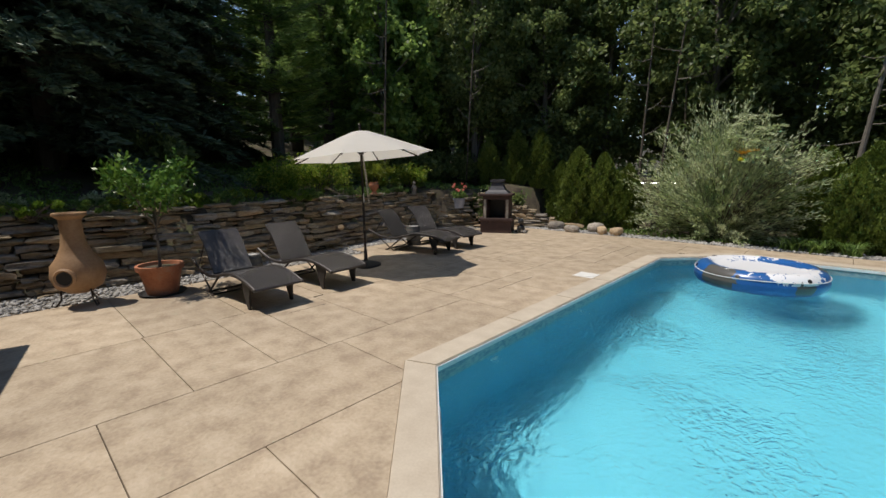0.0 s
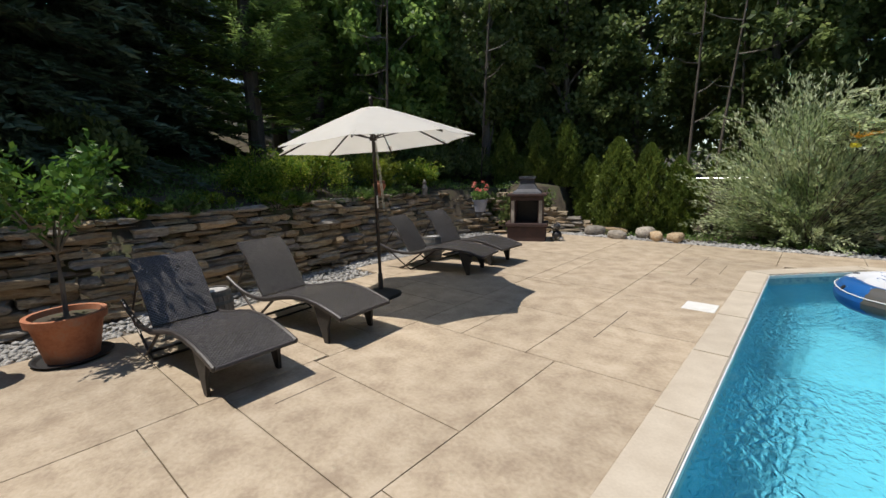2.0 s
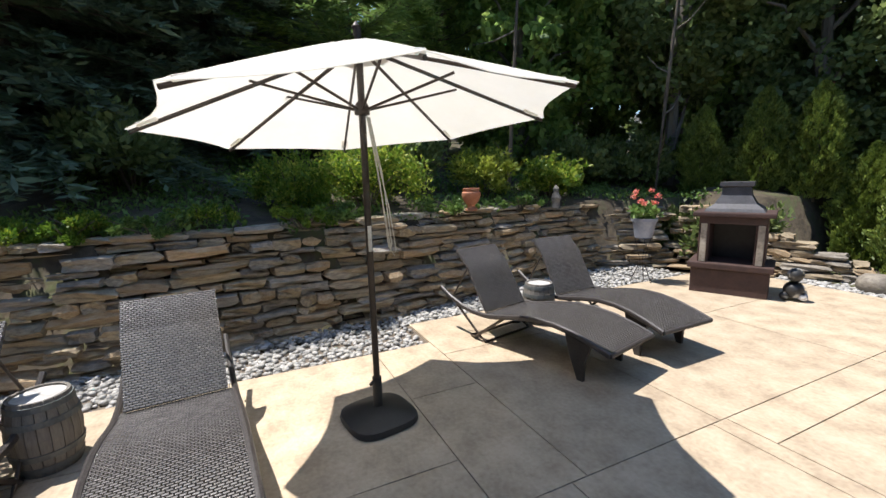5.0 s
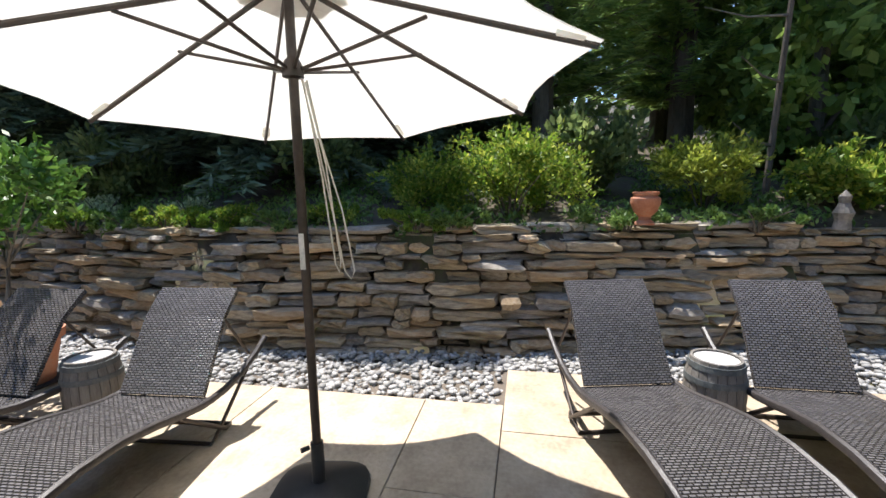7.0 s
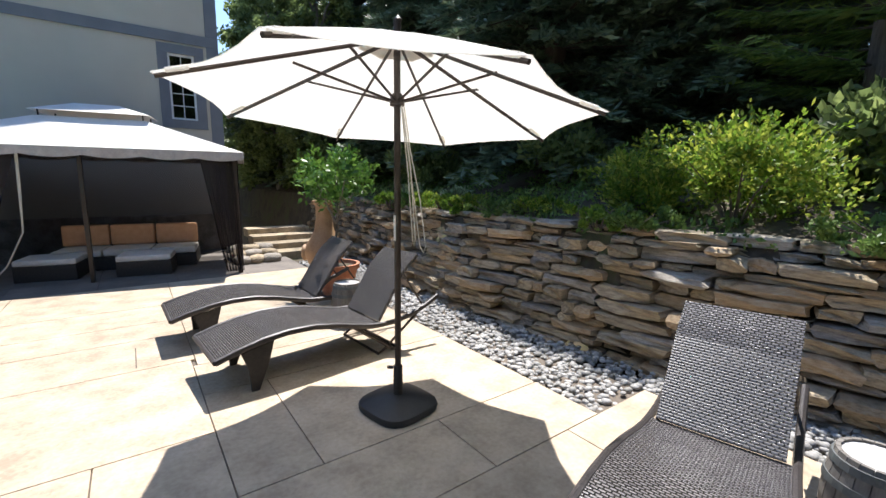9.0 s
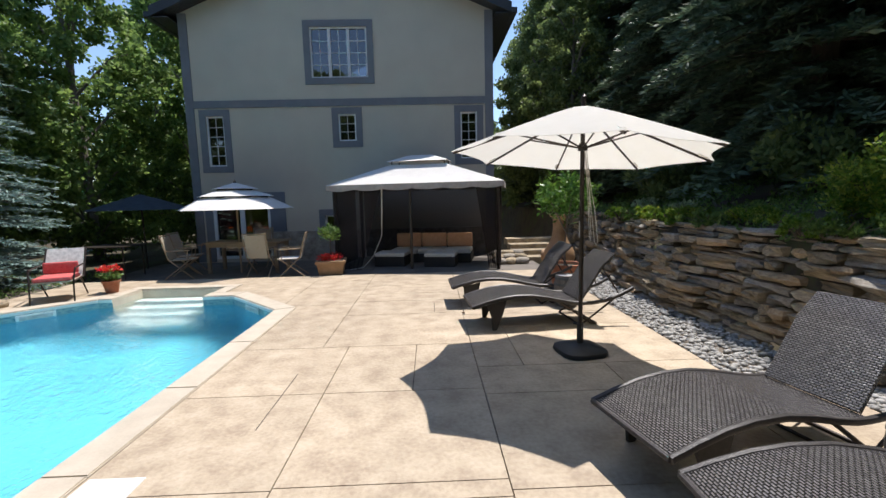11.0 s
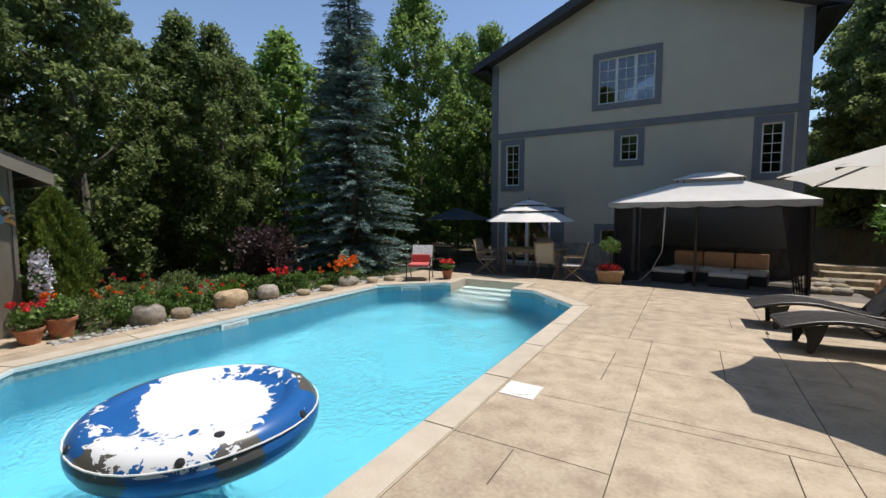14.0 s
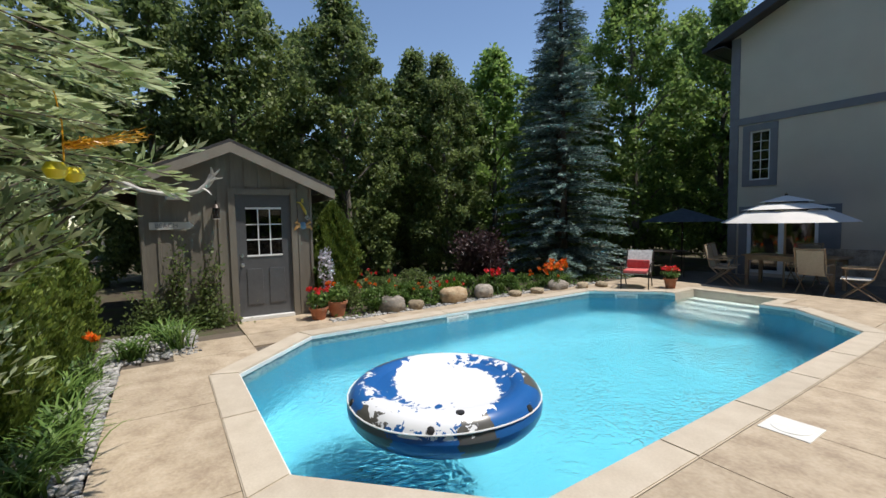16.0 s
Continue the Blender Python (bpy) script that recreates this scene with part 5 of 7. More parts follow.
# ---- pots and ornaments ----
def pot(name, label, cat, at, r, h, material="terracotta", group="", soil=True):
    t = thing(name, label, cat, at, 0, group)
    part("pot", revolve([(0.0, 0.0), (r * 0.68, 0.0), (r * 0.94, h * 0.84), (r * 1.04, h * 0.84), (r * 1.06, h), (r * 0.92, h), (r * 0.88, h * 0.88), (0.0, h * 0.88)], 24, cap=False), M[material], t, "", True)
    part("potting_soil", revolve([(0.0, h * 0.9), (r * 0.88, h * 0.885)], 16, cap=False), M["soil"], t)
    return t


def clump(name, parent, material, centre, rad, n, size, width, seed, label="", upness=0.3, shell=0.35):
    r = rng(seed)
    d = r.normal(size=(n, 3))
    d /= np.linalg.norm(d, axis=1, keepdims=True)
    q = r.uniform(shell, 1, size=(n, 1)) ** 0.6
    lumps = 1 + 0.25 * np.sin(d[:, :1] * 5 + seed) * np.cos(d[:, 1:2] * 4 + d[:, 2:3] * 3)
    c = d * q * lumps * np.array(rad) + np.array(centre)
    along = d * 0.6 + r.normal(size=(n, 3)) * 0.5
    along[:, 2] += upness
    return leafpart(name, leaves(name, c, along, size * r.uniform(0.6, 1.3, n), width, seed), M[material], parent, label)


# clay chiminea
ch = thing("chiminea", "tan clay chiminea on a black iron stand", "chiminea", (-6.72, 0.68, 0))
part("belly", revolve([(0.0, 0.18), (0.12, 0.18), (0.24, 0.26), (0.29, 0.40), (0.27, 0.54), (0.19, 0.66), (0.14, 0.78), (0.115, 0.95), (0.12, 1.12), (0.175, 1.17), (0.175, 1.20), (0.13, 1.20), (0.07, 1.1), (0.06, 0.8)], 28, cap=False), M["clay"], ch, "round tan clay body and chimney", True)
g = revolve([(0.085, 0.0), (0.115, 0.0), (0.125, 0.05), (0.105, 0.07), (0.085, 0.05)], 24, cap=False)
part("mouth_rim", g, M["clay"], ch, "", True).matrix_local = pose(0.21, -0.14, 0.42, 0, 90, -34)
# the belly is closed here; a black disc stands in for its dark hollow
part("mouth", revolve([(0.0, 0.05), (0.09, 0.05)], 20, cap=False), M["black"], ch, "flat black disc for the dark opening").matrix_local = pose(0.21, -0.14, 0.42, 0, 90, -34)
part("stand_ring", T([(0.19 * math.cos(a), 0.19 * math.sin(a), 0.24) for a in np.linspace(0, 2 * math.pi, 24, endpoint=False)], 0.01, 6, True), M["bronze"], ch)
for k in range(3):
    a = k * 2.09 + 0.4
    c, s = math.cos(a), math.sin(a)
    part("leg", T([(0.19 * c, 0.19 * s, 0.24), (0.21 * c, 0.21 * s, 0.1), (0.27 * c, 0.27 * s, 0.02), (0.31 * c, 0.31 * s, 0.04), (0.28 * c, 0.28 * s, 0.09)], 0.011, 6), M["bronze"], ch)

# potted citrus tree
pt = pot("potted_citrus_tree", "leafy young citrus tree in a large terracotta pot", "potted tree", (-6.56, 1.54, 0), 0.28, 0.42)
part("saucer", revolve([(0.0, 0.0), (0.26, 0.0), (0.3, 0.03), (0.28, 0.03), (0.25, 0.012), (0.0, 0.012)], 24, cap=False), M["black"], pt)
part("trunk", T([(0, 0, 0.35), (0.02, 0.01, 0.7), (-0.02, 0.02, 1.05), (0.0, 0.05, 1.35)], [0.025, 0.022, 0.018, 0.008]), M["greybark"], pt, "", True)
for k, (dx, dy) in enumerate(((0.32, 0.12), (-0.25, 0.3), (-0.2, -0.35), (0.22, -0.3), (0.02, 0.38))):
    part("branch", T([(0, 0.02, 0.95), (dx * 0.5, dy * 0.5, 1.25), (dx, dy, 1.55)], [0.012, 0.009, 0.004], 6), M["greybark"], pt)
    clump("foliage", pt, "citrus", (dx * 0.95, dy * 0.95, 1.50 + 0.05 * k), (0.24, 0.24, 0.27), 230, 0.085, 0.5, 40 + k, "", 0.2, 0.1)
clump("foliage", pt, "citrus", (0, 0, 1.35), (0.3, 0.3, 0.3), 300, 0.085, 0.5, 47, "", 0.2, 0.1)

# outdoor fireplace
fp = thing("clay_fireplace", "dark red-brown clay garden fireplace with a chimney hood", "fireplace", (-6.55, 9.55, 0), 26)
# faces -y
part("plinth", B((-0.42, -0.3, -0.02), (0.42, 0.3, 0.32), 0.015), M["maroon"], fp)
part("hearth_slab", B((-0.46, -0.34, 0.322), (0.46, 0.32, 0.40), 0.015), M["maroon"], fp)
for s in (-1, 1):
    part("jamb", B((s * 0.30 - 0.06, -0.26, 0.402), (s * 0.30 + 0.06, 0.24, 0.90), 0.01), M["maroon"], fp)
    part("pilaster", B((s * 0.30 - 0.035, -0.285, 0.402), (s * 0.30 + 0.035, -0.262, 0.90), 0.006), M["stone_grey"], fp)
part("back_plate", B((-0.24, 0.2, 0.402), (0.24, 0.24, 0.90)), M["black"], fp)
part("lintel", B((-0.36, -0.28, 0.902), (0.36, 0.26, 0.99), 0.01), M["maroon"], fp)
part("mantel", B((-0.43, -0.33, 0.992), (0.43, 0.3, 1.05), 0.015), M["maroon"], fp)
bm = bmesh.new()
rings = [[bm.verts.new((sx * a, sy * b, z)) for sx, sy in ((-1, -1), (1, -1), (1, 1), (-1, 1))] for a, b, z in ((0.32, 0.24, 1.052), (0.30, 0.22, 1.09), (0.22, 0.17, 1.15), (0.16, 0.13, 1.26), (0.15, 0.12, 1.36), (0.18, 0.15, 1.37), (0.18, 0.15, 1.42))]
for a, b in zip(rings, rings[1:]):
    for j in range(4):
        bm.faces.new((a[j], a[(j + 1) % 4], b[(j + 1) % 4], b[j]))
bm.faces.new(rings[-1])
M["hood"] = mat("hood_metal", [(0.05, 0.05, 0.055), (0.09, 0.09, 0.1)], scale=8, rough=0.6, metal=0.2)
part("hood", bm, M["hood"], fp, "flared dark grey chimney hood")

# urn on the wall, flower pot on a wire stand
t = thing("urn", "red-brown footed clay urn on the stone wall", "urn", (-8.02, 6.48, 1.14))
t.scale = (0.72, 0.72, 0.72)
part("urn_body", revolve([(0.0, 0), (0.11, 0.0), (0.11, 0.03), (0.07, 0.06), (0.07, 0.10), (0.13, 0.16), (0.17, 0.26), (0.165, 0.32), (0.13, 0.345), (0.15, 0.37), (0.15, 0.395), (0.12, 0.395), (0.10, 0.34), (0.0, 0.3)], 24, cap=False), M["terracotta"], t, "", True)
st = thing("plant_stand", "thin black wire plant stand on the gravel", "plant stand", (-7.45, 8.98, 0))
for k in range(3):
    a = k * 2.09
    part("leg", T([(0.16 * math.cos(a), 0.16 * math.sin(a), 0.0), (0.03 * math.cos(a), 0.03 * math.sin(a), 0.3), (0.12 * math.cos(a), 0.12 * math.sin(a), 0.64)], 0.006, 6), M["bronze"], st)
for r_, z in ((0.12, 0.64), (0.2, 0.33)):
    part("ring", T([(r_ * math.cos(a), r_ * math.sin(a), z) for a in np.linspace(0, 2 * math.pi, 20, endpoint=False)], 0.006, 6, True), M["bronze"], st)
M["glaze"] = mat("blue_grey_glaze", [(0.25, 0.27, 0.33), (0.36, 0.38, 0.44)], scale=5, rough=0.4)
t = pot("geranium_pot", "coral geranium in a blue-grey pot on a stand", "potted flower", (-7.45, 8.98, 0.645), 0.17, 0.28, "glaze")
clump("foliage", t, "herb", (0, 0, 0.36), (0.22, 0.22, 0.14), 350, 0.07, 0.8, 60)
for k in range(7):
    a = k * 0.9
    clump("flower_head", t, "pinkfl", (0.15 * math.cos(a), 0.17 * math.sin(a), 0.50 + 0.08 * (k % 3)), (0.05, 0.05, 0.04), 40, 0.03, 0.8, 61 + k)
# black and white garden ornament beside the fireplace
orn = bmesh.new()
for c, r_, z in (((0, 0), 0.11, 0.13), ((0.0, -0.04), 0.085, 0.32), ((0.09, -0.05), 0.05, 0.06), ((-0.09, -0.05), 0.05, 0.06)):
    bmesh.ops.create_icosphere(orn, subdivisions=2, radius=r_, matrix=Matrix.Translation((*c, z)))
M["ornament"] = mat("black_white_paint", [(0.02, 0.02, 0.02), (0.03, 0.03, 0.03), (0.7, 0.7, 0.68)], scale=6, rough=0.5, fine=1.2)
solo("garden_ornament", orn, M["ornament"], "small black and white animal ornament by the fireplace", "ornament", (-5.9, 9.72, 0), 30, smooth=True)
# stone finial on the wall
solo("stone_ornament", revolve([(0.0, 0), (0.07, 0.0), (0.06, 0.08), (0.08, 0.15), (0.04, 0.24), (0.05, 0.3), (0.0, 0.36)], 12, cap=False), M["stone_grey"], "small weathered grey stone ornament on the wall", "ornament", (-8.55, 8.3, 1.05))


# ---- trees and shrubs ----
def crown_points(r, blobs, per, flat=1.0):
    cs, ds = [], []
    for (x, y, z, rad) in blobs:
        d = r.normal(size=(per, 3))
        d /= np.linalg.norm(d, axis=1, keepdims=True)
        q = r.uniform(0.2, 1.15, size=(per, 1))
        cs.append(d * q * np.array([rad, rad, rad * flat]) + (x, y, z))
        ds.append(d)
    return np.vstack(cs), np.vstack(ds)


def broadleaf(name, label, H, R, seed, material="forest", leaf=0.16, n=26000, z0=0.12, bark="greybark"):
    """A tall tree with limbs and an uneven crown of leaf clusters."""
    r = rng(seed)
    t = thing(name, label, "tree", (0, 0, -60), 0, "")
    lean = r.uniform(-0.04, 0.04, 2) * H
    part("trunk", T([(0, 0, -0.3), (lean[0] * 0.3, lean[1] * 0.3, H * 0.3), (lean[0], lean[1], H * 0.85)], [0.028 * H * 0.5, 0.02 * H * 0.5, 0.03], 8), M[bark], t, "", True)
    blobs = []
    k = 130
    for i in range(k):
        q = (i + 0.5) / k
        z = H * (z0 + (0.97 - z0) * q)
        rr = R * (1 - (2 * q - 0.85) ** 2 * 0.55) * (1 if q < 0.8 else (1.05 - q) / 0.25)
        a = i * 2.4 + r.uniform(0, 0.5)
        s = rr * r.uniform(0.35, 0.95)
        blobs.append((lean[0] * q + s * math.cos(a), lean[1] * q + s * math.sin(a), z, R * r.uniform(0.13, 0.27)))
    bm = bmesh.new()
    for b in blobs[::6]:
        tube(bm, [(lean[0] * 0.4, lean[1] * 0.4, max(b[2] - 0.28 * H * 0.4, 0.5)), (b[0] * 0.6, b[1] * 0.6, b[2] - 0.15), b[:3]], [0.05, 0.03, 0.012], 5)
    part("limb", bm, M[bark], t, kind="stuff")
    c, d = crown_points(r, blobs, n // k, 0.8)
    al = d * 0.5 + r.normal(size=d.shape) * 0.6
    al[:, 2] -= 0.25
    leafpart("crown", leaves("crown", c, al, leaf * r.uniform(0.6, 1.4, len(c)), 0.6, seed), M[material], t)
    return t


def conifer(name, label, H, R, seed, material="spruce", twig=0.26, n_levels=46, droop=0.25, start=0.03, per=11, tw=0.16):
    """A spire of drooping branches in whorls, each set with short needle sprays."""
    r = rng(seed)
    t = thing(name, label, "tree", (0, 0, -60), 0, "")
    part("trunk", T([(0, 0, -0.3), (0, 0, H * 0.5), (0, 0, H)], [0.022 * H, 0.012 * H, 0.01], 8), M["bark"], t, "", True)
    cs, ds, ss = [], [], []
    bm = bmesh.new()
    for i in range(n_levels):
        q = start + (1 - start) * (i + r.uniform(0, 0.6)) / n_levels
        z = H * q
        L = R * (1 - q) ** 0.8 * r.uniform(0.8, 1.1) + 0.08
        nb = max(4, int(per * (1 - q * 0.5)))
        for b in range(nb):
            a = r.uniform(0, 2 * math.pi)
            l = L * r.uniform(0.75, 1.08)
            m = max(3, int(l / 0.075))
            u = np.linspace(0.15, 1, m)
            dz = 0.10 * l * u - droop * l * u ** 2 * 1.3
            px, py, pz = math.cos(a) * l * u, math.sin(a) * l * u, z + dz
            if b % 2 == 0 and l > 0.5:
                tube(bm, [(0, 0, z), (px[m // 2], py[m // 2], pz[m // 2]), (px[-1], py[-1], pz[-1])], [0.02, 0.012, 0.004], 4)
            for side in (-1, 0, 1):
                ang = a + side * r.uniform(0.5, 1.1, m)
                wl = twig * (1.15 - 0.55 * u) * r.uniform(0.7, 1.2, m)
                dd = np.stack([np.cos(ang), np.sin(ang), r.uniform(-0.35, 0.12, m)], 1)
                c = np.stack([px, py, pz], 1) + dd * wl[:, None] * 0.45
                cs.append(c), ds.append(dd), ss.append(wl)
                c2 = c + r.normal(size=c.shape) * twig * 0.13
                cs.append(c2), ds.append(dd + r.normal(size=dd.shape) * 0.35), ss.append(wl * 0.75)
    part("bough", bm, M["bark"], t, kind="stuff")
    c, d, s = np.vstack(cs), np.vstack(ds), np.concatenate(ss)
    leafpart("needles", leaves("needles", c, d, s, tw, seed, 1.5), M[material], t)
    return t


def cedar(name, label, H, R, seed, n=9000, material="cedar", cat="cedar shrub", size=0.11, tops=1):
    """An upright cedar of flattened, upward sprays round a dark core."""
    r = rng(seed)
    t = thing(name, label, cat, (0, 0, -60), 0, "")
    part("trunk", T([(0, 0, -0.1), (0, 0, H * 0.8)], [0.05, 0.02], 6), M["bark"], t)
    q = r.uniform(0, 1, n) ** 0.85
    a = r.uniform(0, 2 * math.pi, n)
    w = 1 + 0.2 * np.sin(a * 3 + q * 7 + seed) + 0.17 * np.sin(a * 5 - q * 13) + 0.14 * np.sin(a * 9 + q * 31) + 0.1 * np.sin(a * 14 - q * 47)
    prof = np.minimum(1, 0.72 + q * 1.4) * np.clip((1 - q) * 2.1, 0, 1) ** 0.65
    rr = R * prof * w * r.uniform(0.55, 1.0, n) ** 0.4
    c = np.stack([rr * np.cos(a), rr * np.sin(a), q * H], 1)
    d = np.stack([np.cos(a) * 0.5, np.sin(a) * 0.5, np.full(n, 1.0)], 1) + r.normal(size=(n, 3)) * 0.3
    leafpart("sprays", leaves("sprays", c, d, size * r.uniform(0.6, 1.5, n), 0.4, seed), M[material], t)
    return t


def bush(name, label, at, rad, n, size, material, seed, width=0.5, cat="shrub", shoots=0, second=None, upness=0.5):
    r = rng(seed)
    t = thing(name, label, cat, at)
    bm = bmesh.new()
    for k in range(9):
        a = k * 2.4
        e = (rad[0] * 0.6 * math.cos(a), rad[1] * 0.6 * math.sin(a), rad[2] * r.uniform(1.0, 1.6))
        tube(bm, [(0.03 * math.cos(a), 0.03 * math.sin(a), -0.05), (e[0] * 0.4, e[1] * 0.4, e[2] * 0.5), e], [0.012, 0.008, 0.004], 5)
    part("stem", bm, M["bark"], t, kind="stuff")
    blobs = []
    for k in range(16):
        a, q = k * 2.4, r.uniform(0.2, 0.8)
        blobs.append((rad[0] * q * math.cos(a), rad[1] * q * math.sin(a), rad[2] * r.uniform(0.35, 1.45), 0.42 * min(rad) * r.uniform(0.7, 1.25)))
    c, d = crown_points(r, blobs, n // 16)
    c[:, 2] = np.maximum(c[:, 2], 0.02)
    al = d * 0.7 + r.normal(size=d.shape) * 0.45
    al[:, 2] += upness
    if shoots:
        cc, dd = [], []
        for k in range(shoots):
            v = r.normal(size=3)
            v[2] = abs(v[2]) + 0.5
            v /= np.linalg.norm(v)
            st = np.array([v[0] * rad[0] * 0.6, v[1] * rad[1] * 0.6, rad[2] * 0.9 + v[2] * rad[2] * 0.4])
            L = rad[2] * r.uniform(0.5, 1.1)
            m = 26
            u = np.linspace(0, 1, m)[:, None]
            p = st + v * L * u + np.array([0, 0, -0.25]) * L * u ** 2 + r.normal(size=(m, 3)) * 0.01
            side = r.normal(size=(m, 3))
            cc.append(p + side * size * 0.3), dd.append(v + side * 0.9)
        c, al = np.vstack([c] + cc), np.vstack([al] + dd)
    if second:
        k = r.random(len(c)) < 0.35
        leafpart("pale_leaves", leaves("pale_leaves", c[k], al[k], size * r.uniform(0.6, 1.3, k.sum()), width, seed + 1), M[second], t)
        c, al = c[~k], al[~k]
    leafpart("leaves", leaves("leaves", c, al, size * r.uniform(0.6, 1.3, len(c)), width, seed), M[material], t)
    return t


def scatter(base, spots):
    for x, y, s, rz in spots:
        c = copy_thing(base, pose(x, y, ground_z(x, y) - 0.02, 0, 0, rz))
        c.scale = (s, s, s)
    for o in [*base.children_recursive, base]:
        bpy.data.objects.remove(o)


scatter(conifer("spruce_tree", "tall dark green spruce with drooping boughs", 12, 3.0, 1, twig=0.40, per=17, tw=0.22), [
    (-11.3, 1.0, 1.0, 0), (-12.9, 3.6, 0.95, 70), (-11.5, -2.8, 1.0, 140), (-15.0, 2.5, 1.1, 210), (-11.2, -6.5, 0.95, 300), (-15, -4.5, 1.1, 30), (-10.4, -10.5, 1.0, 130), (-10.8, -15.0, 1.05, 20), (-13.0, 0.0, 1.1, 45), (-13.2, -7.0, 1.1, 12)])
scatter(conifer("blue_spruce", "tall silvery blue spruce with dense layered boughs", 9.6, 2.15, 2, "bluespruce", twig=0.24, n_levels=58, droop=0.12, start=0.01, per=13, tw=0.2), [(5.0, 0.35, 1.0, 0)])
scatter(conifer("white_pine", "bright green soft-needled pine in the sun", 10.5, 2.4, 3, "pine", twig=0.36, n_levels=36, droop=-0.1, start=0.1, per=11, tw=0.13), [(-12.4, 8.1, 1.0, 0), (-11.2, 5.7, 0.85, 300), (-14.8, 13.0, 1.05, 80), (-15.5, 8.6, 1.1, 190)])
scatter(broadleaf("birch_tree", "tall leafy tree with a pale grey trunk", 10.5, 2.3, 4, n=30000, z0=0.2), [
    (-9.9, 12.6, 0.95, 0), (-6.2, 15.6, 1.0, 100), (-2.6, 15.0, 1.02, 200), (1.6, 14.8, 1.0, 290), (5.2, 14.6, 0.95, 40), (8.6, 12.8, 0.95, 130), (-12.5, 16.5, 1.1, 240), (-3.9, 18.5, 1.15, 30), (9.6, 8.4, 0.84, 160), (3.5, 18.5, 1.1, 77)])
scatter(broadleaf("cedar_tree", "tall dark green cedar tree hanging to the ground", 9.5, 2.0, 5, n=34000, z0=0.02, leaf=0.14), [
    (8.3, 5.6, 0.88, 0), (9.6, 2.6, 0.80, 90), (7.6, 2.6, 0.72, 30), (11.5, 10.5, 1.0, 190), (12.0, 6.0, 0.9, 280), (13.2, 3.0, 0.9, 80), (-7.8, 14.2, 1.0, 120), (-0.6, 16.8, 1.1, 210), (7.4, 17.0, 1.1, 300), (7.2, -1.6, 0.85, 140), (11.2, -0.4, 0.8, 65), (-9.3, -6.4, 0.85, 33), (-8.9, -9.6, 0.95, 100), (-9.6, -13.0, 1.0, 200), (-8.6, 16.4, 1.2, 10), (3.6, 16.2, 1.15, 20)])
scatter(broadleaf("maple_tree", "sunlit bright green maple with an open crown", 9.2, 2.3, 6, "maple", leaf=0.2, n=20000, z0=0.02), [(10.6, -1.8, 0.98, 0), (13.2, 0.8, 0.92, 120), (-11.4, 9.6, 0.9, 50), (-14.2, 10.9, 1.0, 160), (-12.6, 12.2, 1.0, 210), (-10.2, 15.0, 1.0, 300)])
scatter(broadleaf("acacia_tree", "tall pale green tree behind the spruce", 10.8, 2.2, 7, "pine", leaf=0.15, n=32000, z0=0.04), [(5.6, -4.4, 0.98, 0), (3.9, -6.8, 0.9, 200), (9.4, -5.4, 0.9, 90), (6.8, -9.5, 1.0, 150)])
# far woods close the place
r = rng(11)
k = 80000
a = r.uniform(0, 2 * math.pi, k)
rad = 21 + 9 * r.uniform(0, 1, k) ** 0.7
west = np.clip(1.35 * np.sin(a - 0.35) * 0.5 - np.cos(a) * 0.9, 0, 1)
zz = r.uniform(0, 1, k) ** 0.8 * (7.3 + 7.5 * west + 1.5 * np.sin(a * 7) + 1.2 * np.sin(a * 17 + 1) + 0.7 * np.sin(a * 41))
c = np.stack([-1 + rad * np.cos(a), 4 + rad * np.sin(a), zz], 1)
al = r.normal(size=(k, 3))
me = leaves("far_woods", c, al, r.uniform(0.35, 0.8, k), 0.7, 3)
me.materials.append(M["forest"])
tagged(new("far_woods", me), "dense woods all round the garden", "woods", "", "stuff")

# cedars on the far border
scatter(cedar("cedar_shrub", "upright green cedar shrub in the sun", 2.35, 0.47, 21, 24000, size=0.065), [
    (-5.45, 12.05, 1.0, 0), (-4.72, 12.15, 0.93, 110), (-4.1, 12.35, 0.8, 200), (-6.5, 13.0, 0.86, 50), (-7.2, 12.8, 0.82, 20), (-7.9, 12.5, 0.78, 250), (-8.7, 12.0, 0.74, 80), (-3.4, 13.6, 0.9, 10),
    (0.05, 12.1, 0.9, 70), (0.75, 12.0, 0.92, 150), (1.45, 11.9, 0.88, 250), (2.2, 11.8, 0.9, 10), (2.9, 11.9, 0.92, 90), (5.6, 7.2, 0.85, 40), (4.6, 7.4, 0.9, 100), (0.5, 11.45, 0.8, 30), (1.15, 11.5, 0.82, 170), (1.8, 11.5, 0.85, 60), (2.5, 11.45, 0.85, 260), (3.1, 11.4, 0.8, 310)])
